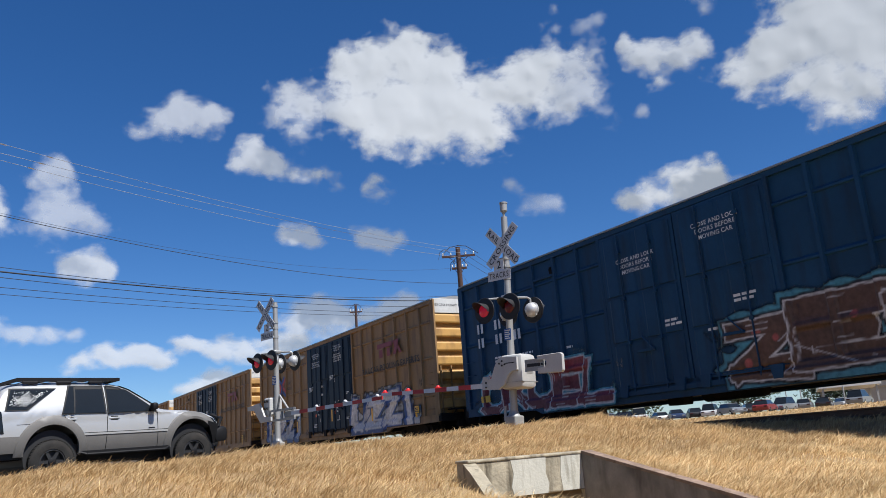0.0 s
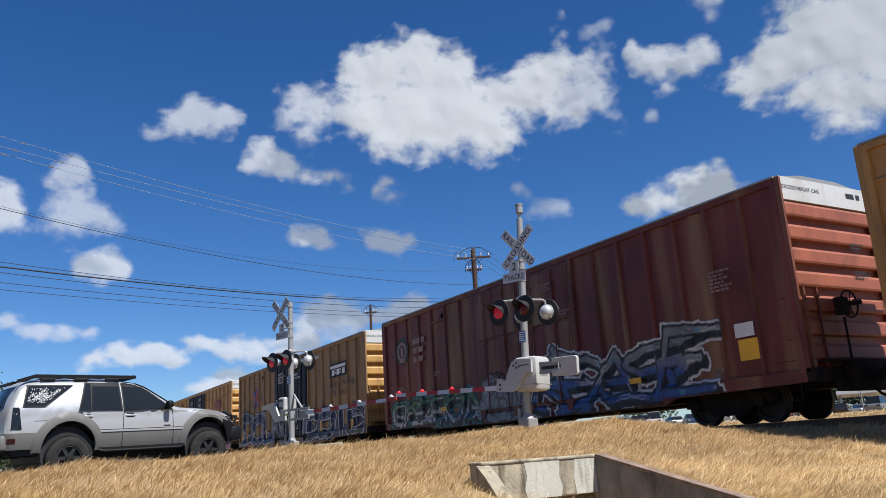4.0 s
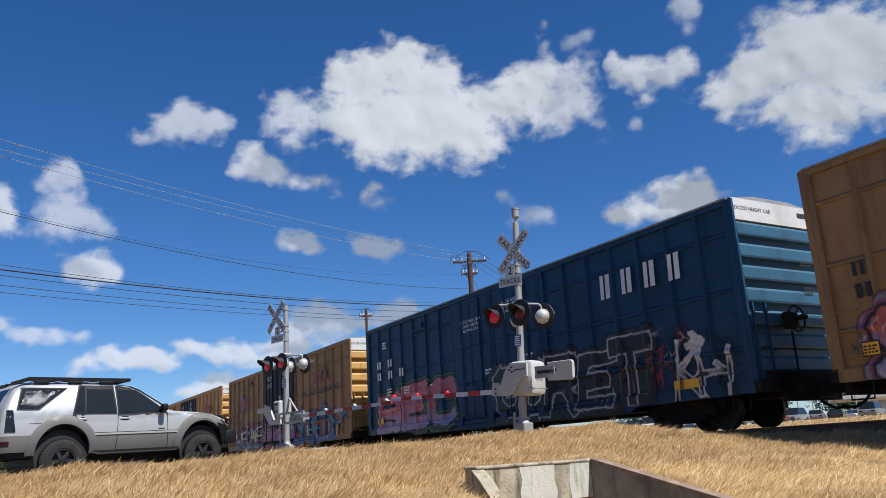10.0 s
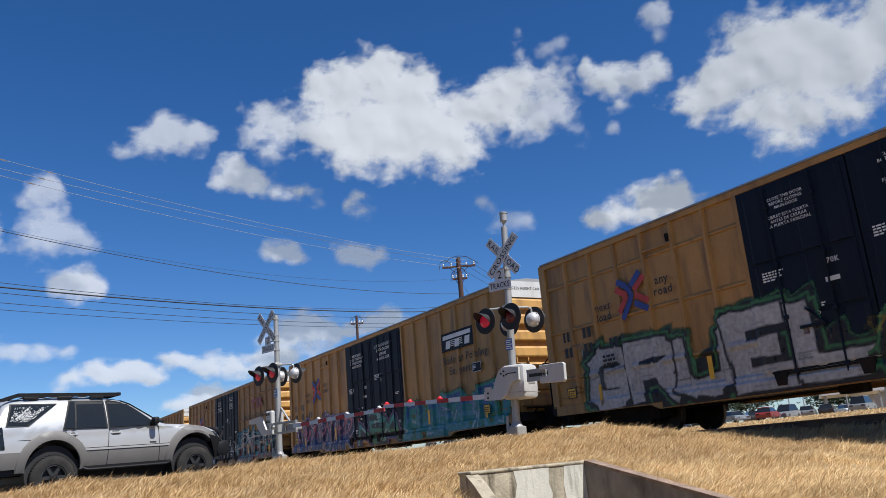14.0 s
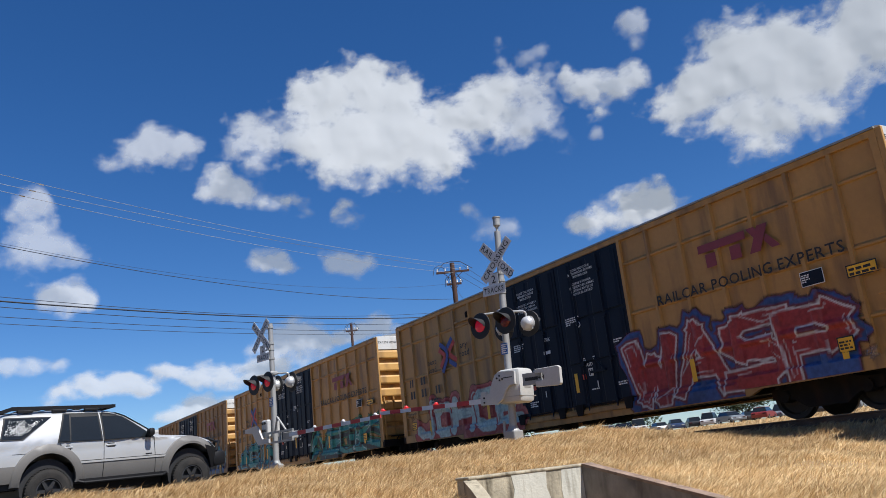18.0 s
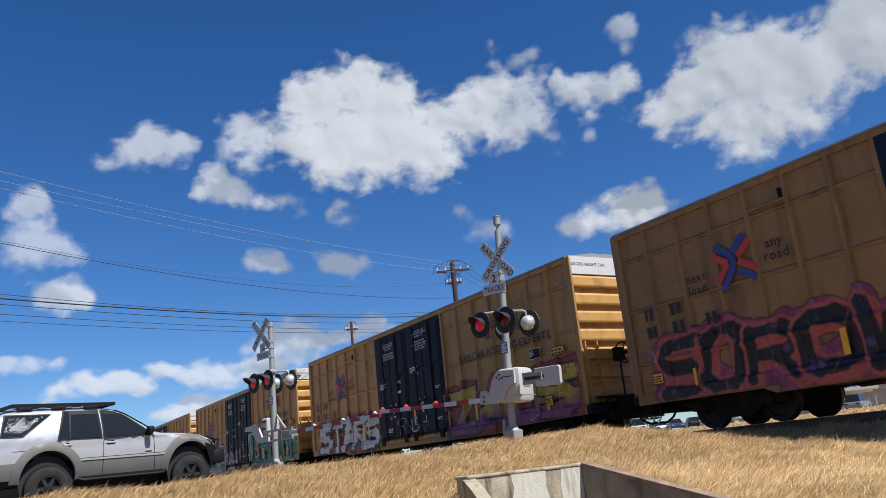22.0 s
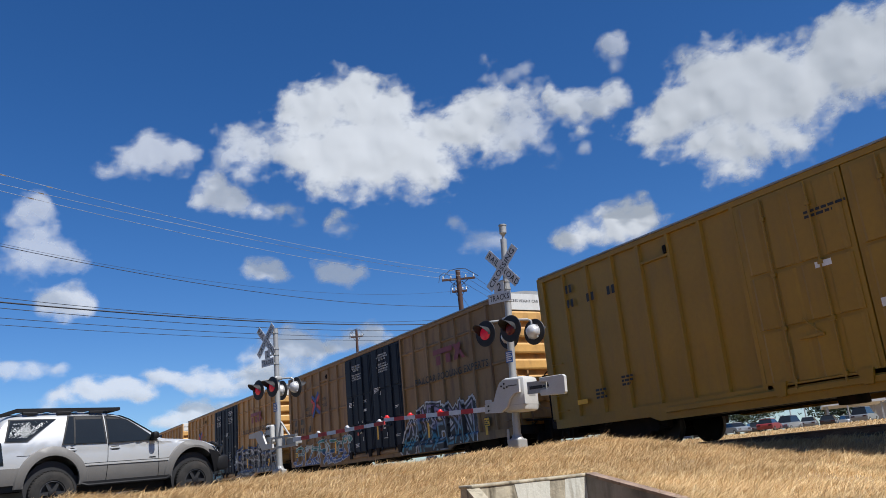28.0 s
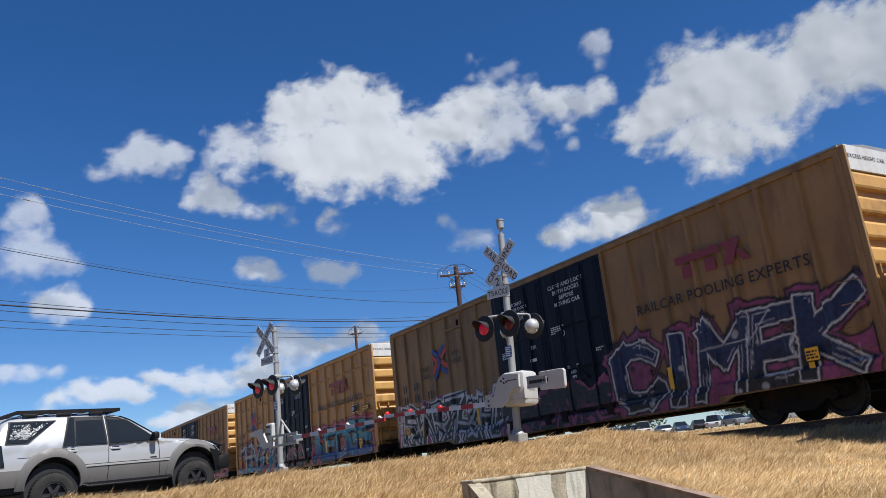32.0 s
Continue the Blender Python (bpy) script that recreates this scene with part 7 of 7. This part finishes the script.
# ---- clouds ----
# Fair-weather clouds, three kilometres off; each is a swelling sheet with torn edges. Lobes: bearing, elevation and radius in degrees, and how dense where thin.
FAR = 3000.0
SKYBITS = (
    [(26.7, 27.1, 2.5), (30.1, 27.4, 2.4), (33.0, 26.8, 2.1), (25.7, 24.1, 2.2), (29.3, 24.0, 3.1), (32.8, 23.7, 3.2), (35.4, 23.3, 2.4), (27.4, 22.3, 1.7), (31.0, 22.2, 1.9), (34.5, 22.0, 1.8), (36.2, 21.8, 1.4), (37.3, 25.0, 1.9), (38.4, 24.4, 1.6), (39.7, 25.9, 1.7), (41.2, 26.4, 1.4), (43.2, 25.9, 1.5, 0.8), (43.8, 24.1, 1.3, 0.75), (42.1, 23.7, 1.3, 0.85), (39.9, 23.9, 1.3), (44.7, 22.4, 0.7, 0.5), (44.6, 26.5, 0.7, 0.7), (41.4, 27.5, 0.7, 0.75), (23.8, 24.5, 1.3, 0.85), (22.2, 24.7, 1.2, 0.85), (20.5, 25.0, 1.2, 0.8), (19.4, 24.2, 0.8, 0.6), (21.4, 23.3, 0.8, 0.7)],
    [(17.9, 21.0, 1.3), (19.3, 20.8, 1.1), (16.9, 20.5, 0.7), (21.0, 20.2, 0.7), (22.7, 19.9, 0.6), (24.4, 19.6, 0.5), (26.6, 19.0, 0.7), (27.4, 18.8, 0.5)],
    [(12.8, 23.7, 1.4), (11.4, 23.3, 1.1), (14.4, 23.9, 1.2), (10.0, 22.7, 0.8), (13.3, 24.7, 0.8), (15.2, 23.8, 0.8)],
    [(49.0, 25.1, 1.1), (47.9, 25.9, 1.1), (50.7, 25.2, 1.2), (52.0, 25.7, 1.0), (46.9, 26.8, 0.6), (49.1, 24.0, 0.7)],
    [(53.7, 23.3, 0.8), (55.0, 23.3, 1.2), (56.6, 23.7, 1.7), (58.6, 24.4, 2.4), (60.5, 24.6, 2.9), (62.9, 24.3, 3.1), (58.2, 21.9, 1.5), (60.2, 21.0, 2.0), (62.3, 20.9, 2.0), (59.9, 19.2, 1.0), (61.3, 19.3, 1.2), (59.8, 26.6, 1.7), (65.4, 22.9, 2.9), (64.8, 20.2, 1.9), (69.5, 24.0, 3.4), (73.0, 23.0, 3.4), (76.5, 22.0, 3.2)],
    [(53.1, 29.3, 1.0), (53.1, 28.0, 0.6)],
    [(44.2, 28.4, 0.7), (45.2, 28.8, 0.5), (42.0, 30.3, 0.3), (41.8, 28.6, 0.5)],
    [(46.6, 16.1, 1.0), (48.0, 16.1, 1.2), (49.7, 16.4, 1.3), (51.3, 16.6, 1.5), (52.4, 16.4, 1.0), (45.6, 15.8, 0.6)],
    [(39.5, 16.7, 0.9), (40.5, 16.5, 0.7), (37.3, 18.1, 0.5), (38.2, 16.7, 0.5), (47.8, 21.9, 0.6)],
    [(20.1, 15.8, 0.6), (21.2, 15.5, 0.9), (22.2, 15.1, 0.6)],
    [(25.7, 15.5, 0.6), (27.4, 15.0, 1.0), (26.1, 14.9, 0.7), (28.2, 14.9, 0.7)],
    [(0.7, 17.3, 1.0), (1.3, 16.4, 1.0), (0.5, 16.0, 1.0), (-0.7, 16.6, 1.3)],
    [(3.9, 19.3, 0.8), (4.9, 19.7, 0.7), (4.7, 18.0, 0.9), (5.1, 16.6, 1.4), (4.1, 16.1, 1.3), (6.4, 16.7, 1.1), (7.3, 16.5, 0.6), (3.2, 18.8, 0.5)],
    [(6.9, 13.3, 1.2), (5.7, 13.0, 0.9), (8.0, 13.1, 0.9)],
    [(4.5, 8.8, 0.84), (2.9, 8.8, 0.96), (5.9, 8.9, 0.72), (1.5, 9.7, 0.72)],
    [(6.8, 7.0, 0.84), (8.5, 7.4, 1.20), (10.3, 7.5, 1.32), (11.4, 7.2, 1.20), (5.8, 6.7, 0.60)],
    [(13.5, 7.9, 1.32), (15.3, 7.6, 1.56), (17.2, 7.6, 1.44), (19.2, 7.8, 1.44), (20.6, 7.9, 1.32)],
    [(21.7, 9.9, 1.80), (23.3, 9.8, 1.80), (20.5, 9.2, 1.32), (24.3, 9.1, 1.32)],
    [(15.3, 5.5, 1.32), (16.8, 5.8, 1.20), (13.8, 5.1, 0.84), (13.2, 5.0, 0.72)],
    [(26.1, 9.9, 1.08), (27.5, 10.0, 1.20), (29.2, 10.4, 1.20)],
    [(-5.1, 17.6, 2.1), (-3.5, 11.5, 1.8), (-5.8, 8.4, 2.4)],
    [(56.2, 10.6, 2.2), (53.3, 9.3, 2.2), (59.5, 11.0, 2.1)],
)
FAINT = {1: 0.82, 2: 0.72, 9: 0.78, 10: 0.72, 3: 0.9, 5: 0.65, 6: 0.45, 8: 0.5, 12: 0.62, 11: 0.8, 14: 0.6}
CM = bpy.data.materials.new("cloud_vapour")
CM.use_nodes = True
cn, cl = CM.node_tree.nodes, CM.node_tree.links
cn.remove(cn["Principled BSDF"])
ca = cn.new("ShaderNodeAttribute")
ca.attribute_name = "puff"
ct = cn.new("ShaderNodeTexCoord")
c1 = cn.new("ShaderNodeTexNoise")
c1.inputs["Scale"].default_value, c1.inputs["Detail"].default_value, c1.inputs["Roughness"].default_value = 0.015, 9, 0.53
cl.new(ct.outputs["Object"], c1.inputs["Vector"])
cs = cn.new("ShaderNodeMath")
cs.operation, cs.inputs[1].default_value = "SUBTRACT", 0.5
cl.new(c1.outputs["Fac"], cs.inputs[0])
ck = cn.new("ShaderNodeAttribute")
ck.attribute_name = "ragged"
cadd = cn.new("ShaderNodeMath")
cadd.operation = "MULTIPLY_ADD"
cl.new(cs.outputs[0], cadd.inputs[0])
cl.new(ck.outputs["Fac"], cadd.inputs[1])
cl.new(ca.outputs["Fac"], cadd.inputs[2])
cr = cn.new("ShaderNodeMapRange")
cr.interpolation_type = "SMOOTHSTEP"
cr.inputs[1].default_value, cr.inputs[2].default_value = 0.0, 1.0
cl.new(cadd.outputs[0], cr.inputs[0])
cm_ = cn.new("ShaderNodeMath")
cm_.operation = "MULTIPLY"
cb = cn.new("ShaderNodeAttribute")
cb.attribute_name = "body"
cl.new(cr.outputs[0], cm_.inputs[0])
cl.new(cb.outputs["Fac"], cm_.inputs[1])
cdif = cn.new("ShaderNodeBsdfDiffuse")
cdif.inputs[0].default_value = (0.235, 0.235, 0.235, 1)
ctr = cn.new("ShaderNodeBsdfTranslucent")
ctr.inputs[0].default_value = (0.20, 0.20, 0.20, 1)
cmx = cn.new("ShaderNodeMixShader")
cmx.inputs[0].default_value = 0.2
cl.new(cdif.outputs[0], cmx.inputs[1])
cl.new(ctr.outputs[0], cmx.inputs[2])
# even glow added in place of the light scattered inside a cloud
cem = cn.new("ShaderNodeEmission")
cem.inputs[0].default_value, cem.inputs[1].default_value = (0.84, 0.92, 1.0, 1), 0.23
cad = cn.new("ShaderNodeAddShader")
cl.new(cmx.outputs[0], cad.inputs[0])
cl.new(cem.outputs[0], cad.inputs[1])
ctp = cn.new("ShaderNodeBsdfTransparent")
cout = cn.new("ShaderNodeMixShader")
cl.new(cm_.outputs[0], cout.inputs[0])
cl.new(ctp.outputs[0], cout.inputs[1])
cl.new(cad.outputs[0], cout.inputs[2])
cl.new(cout.outputs[0], cn["Material Output"].inputs["Surface"])


def bearing(az, el):
    a, e = radians(az), radians(el)
    return Vector((math.sin(a) * math.cos(e), math.cos(a) * math.cos(e), math.sin(e)))


def cloud(lobes, seed, body):
    step = 0.12
    a0, a1 = min(l[0] - l[2] * 1.5 for l in lobes) - 1.2, max(l[0] + l[2] * 1.5 for l in lobes) + 1.2
    e0, e1 = min(l[1] - l[2] * 1.4 for l in lobes) - 0.8, max(l[1] + l[2] * 1.5 for l in lobes) + 0.8
    na, ne = int((a1 - a0) / step) + 2, int((e1 - e0) / step) + 2
    az, el = np.meshgrid(a0 + np.arange(na) * step, e0 + np.arange(ne) * step)
    mid = (a0 + a1) / 2
    rmax = max(l[2] for l in lobes)
    warp = min(0.6, 0.25 * rmax + 0.2)
    flat = max(0.0, min(1.0, (13 - (e0 + e1) / 2) / 5))
    n1, n3, wx, wy = (np.zeros(az.size) for _ in range(4))
    for i, (x, y) in enumerate(zip(az.ravel(), el.ravel())):
        wx[i] = noise.noise(Vector((x * 0.45, y * 0.45, seed * 2.7))) + 0.4 * noise.noise(Vector((x * 1.3, y * 1.3, seed * 2.7)))
        wy[i] = noise.noise(Vector((x * 0.45, y * 0.45, seed * 2.7 + 40))) + 0.4 * noise.noise(Vector((x * 1.3, y * 1.3, seed * 2.7 + 40)))
        n1[i] = noise.fractal(Vector((x * 0.5, y * (0.62 + 0.5 * flat), seed * 7.3)), 0.95, 2.15, 7)
        n3[i] = noise.fractal(Vector((x * 0.33, y * 0.38, seed * 3.1)), 1.6, 2.0, 2)
    n1, n3, wx, wy = (v.reshape(az.shape) for v in (n1, n3, wx, wy))
    ax, ey = az + warp * wx, el + warp * wy
    acc, heavy = np.zeros(az.shape), np.zeros(az.shape)
    k = 2.2
    for la, le, r, *thin in lobes:
        dx, dy = (ax - la) * np.cos(np.radians(el)), ey - le
        dy = np.where(dy < 0, dy * 1.15, dy) * (1.0 + 0.55 * max(0.0, min(1.0, (13 - le) / 5)))
        near = np.exp(-k * (np.hypot(dx, dy) - r * 0.95))
        acc += near
        heavy += near * (thin[0] if thin else 1.0)
    inside = np.log(acc + 1e-12) / k                  # degrees within the outline
    le_mid = sum(l[1] * l[2] for l in lobes) / sum(l[2] for l in lobes)
    amp = float(np.clip(0.5 * rmax, 0.5, 1.05))
    soft = float(np.clip(0.95 * rmax, 0.95, 1.9))
    loose = np.clip((le_mid - el) / max(1.0, rmax), 0, 1)      # looser towards the base
    puff = np.clip((inside + 0.45 * amp * n1 + 0.075 * rmax) / (soft * (0.72 + 0.45 * loose)) + 0.14, -4, 4)
    ragged = np.full(az.shape, 3.2 * amp / soft)
    puffs = np.sqrt(np.clip(inside + 0.35 * amp * n3, 0, None) + 0.6)
    depth = FAR + (0.95 * (el - (e0 + e1) / 2) - 0.62 * puffs - 0.32 * n3) * FAR * math.pi / 180
    ar, er = np.radians(az), np.radians(el)
    P = np.stack([np.sin(ar) * np.cos(er), np.cos(ar) * np.cos(er), np.sin(er)], -1) * depth[..., None]
    idx = np.arange(az.size).reshape(az.shape)
    q = np.stack([idx[:-1, :-1], idx[:-1, 1:], idx[1:, 1:], idx[1:, :-1]], -1).reshape(-1, 4)
    q = q[(puff + 0.3 * ragged).ravel()[q].max(1) > 0]
    used, inv = np.unique(q, return_inverse=True)
    me = bpy.data.meshes.new("cloud")
    me.vertices.add(len(used))
    me.vertices.foreach_set("co", P.reshape(-1, 3)[used].ravel())
    me.loops.add(q.size)
    me.loops.foreach_set("vertex_index", inv.ravel().astype(np.int32))
    me.polygons.add(len(q))
    me.polygons.foreach_set("loop_start", (np.arange(len(q)) * 4).astype(np.int32))
    me.update(calc_edges=True)
    me.shade_smooth()
    for name, data in (("puff", puff.ravel()[used]), ("ragged", ragged.ravel()[used]), ("body", (body * heavy / (acc + 1e-12)).ravel()[used])):
        at = me.attributes.new(name, "FLOAT", "POINT")
        at.data.foreach_set("value", data.astype(np.float32))
    me.materials.append(CM)
    ob = tagged(new("cloud", me), "white fair-weather cloud drifting in the blue sky", "cloud", "clouds")
    c = sum((Vector((l[0], l[1], 0)) * l[2] for l in lobes), Vector()) / sum(l[2] for l in lobes)
    slide = (-2.5 - 0.085 * (c.x - 20)) * (0.62 + 0.02 * c.y) / 27.5
    drift = (bearing(c.x + slide, c.y - 0.7 * c.y / 22 / 27.5) - bearing(c.x, c.y)) * FAR
    return ob, drift


CLOUDS = [cloud(lobes, k + 1, FAINT.get(k, 1.0 if k in (0, 4, 7) else 0.9 if k < 12 else 0.8)) for k, lobes in enumerate(SKYBITS)]


# ---- the grass ----
def grass(name, n, region, tall, seed, label, wide=0.0029, far=False, blades="straw"):
    """Bent blades of three segments each, joined into one mesh."""
    rng = np.random.default_rng(seed)
    x0, x1, y0, y1 = region
    x, y = rng.uniform(x0, x1, n), rng.uniform(y0, y1, n)
    patch = np.sin(x * 2.3 + np.sin(y * 1.7) * 1.5) * np.sin(y * 2.9 + np.sin(x * 1.3)) * 0.5 + 0.5
    u = (y - 12.6 - 0.213 * x) * 0.978
    keep = rng.uniform(0, 1, n) < 0.45 + 0.55 * patch
    keep &= far | (u < 1.7) & ~((x > 4.72) & (x < 6.56) & (y < 7.86)) & (x < 14.15)
    az = np.degrees(np.arctan2(x, y))
    keep &= (az > -8) & (az < 70) & (np.hypot(x, y) > 3.2)
    x, y, patch = x[keep], y[keep], patch[keep]
    k = len(x)
    z = height(x, y) - 0.01
    clump = np.clip(np.sin(x * 5.1 + 2 * np.sin(y * 3.7)) * np.sin(y * 6.3 + 2 * np.sin(x * 2.9)), -0.4, 1)
    h = tall * rng.uniform(0.4, 1.1, k) * (0.6 + 0.5 * patch + 0.3 * clump)
    stalk = rng.uniform(0, 1, k) < 0.07
    h = np.where(stalk, h * 1.5, h)
    w = wide * rng.uniform(0.7, 1.5, k) * (0.6 + np.hypot(x, y) / 14)
    a = rng.uniform(0, 2 * np.pi, k)                 # way in which the blade faces
    lean = rng.normal(0.0, 0.7, k)
    wind = np.stack([0.75 + 0 * a, -0.45 + 0 * a], -1) * rng.uniform(0.1, 1.35, k)[:, None]
    tip = wind + np.stack([np.cos(a), np.sin(a)], -1) * lean[:, None]
    base = np.stack([x, y, z], -1)
    side = np.stack([np.cos(a + 1.57), np.sin(a + 1.57), 0 * a], -1) * w[:, None]

    def at(f, up):
        p = base.copy()
        p[:, :2] += tip * (h * f * f)[:, None]
        p[:, 2] += h * up
        return p
    m1, m2, top = at(0.5, 0.5), at(0.8, 0.78), at(1.0, 0.93)
    V = np.stack([base - side, base + side, m1 + side * 0.85, m1 - side * 0.85, m2 + side * 0.6, m2 - side * 0.6, top], 1).reshape(-1, 3)
    o = (np.arange(k) * 7)[:, None]
    loops = np.concatenate([o + np.array([[0, 1, 2, 3, 3, 2, 4, 5, 5, 4, 6]])], 1).reshape(-1)
    me = bpy.data.meshes.new(name)
    me.vertices.add(k * 7)
    me.vertices.foreach_set("co", V.ravel())
    me.loops.add(k * 11)
    me.loops.foreach_set("vertex_index", loops.astype(np.int32))
    me.polygons.add(k * 3)
    start = (np.arange(k) * 11)[:, None] + np.array([[0, 4, 8]])
    me.polygons.foreach_set("loop_start", start.ravel().astype(np.int32))
    me.update(calc_edges=True)
    me.validate()
    me.materials.append(M[blades])
    return tagged(new(name, me), label, "grass", kind="stuff")


grass("dry_grass", 270000, (-2.5, 14.2, 8.0, 18.0), 0.13, 3, "tall dry straw-coloured grass on the bank")
grass("dry_grass", 52000, (-1.0, 3.6, 2.4, 8.0), 0.12, 4, "matted dry straw-coloured grass beside the ditch")
grass("dry_grass", 118000, (3.6, 14.2, 2.4, 8.0), 0.12, 7, "matted dry grass beside the culvert, sunlight put into its colour", blades="litstraw")
grass("dry_grass", 60000, (17.6, 62.0, 8.0, 62.0), 0.17, 5, "dry straw-coloured field beyond the railway", 0.006, True)
grass("dry_grass", 34000, (6.53, 7.9, 2.6, 8.6), 0.15, 6, "dry grass along the wing wall, sunlight put into its colour", blades="litstraw")


# ---- what moves ----
def run(t):
    """How far the train has gone."""
    return 2.874 + 17.2054 * t + 0.018292 * t * t - 0.00016565 * t ** 3


def motions():
    seconds = [i * 2.0 for i in range(17)]
    for number, car, _, _ in TRAIN:
        walk(car, [(t, pose(TRACK, run(t) - (number - 1) * SPAN + HL, RAIL)) for t in seconds])
    for cloud, drift in CLOUDS:
        m = cloud.matrix_basis.copy()
        walk(cloud, [(t, Matrix.Translation(drift * (t - 1.5)) @ m) for t in (0.0, 16.0, 32.0)])


motions()
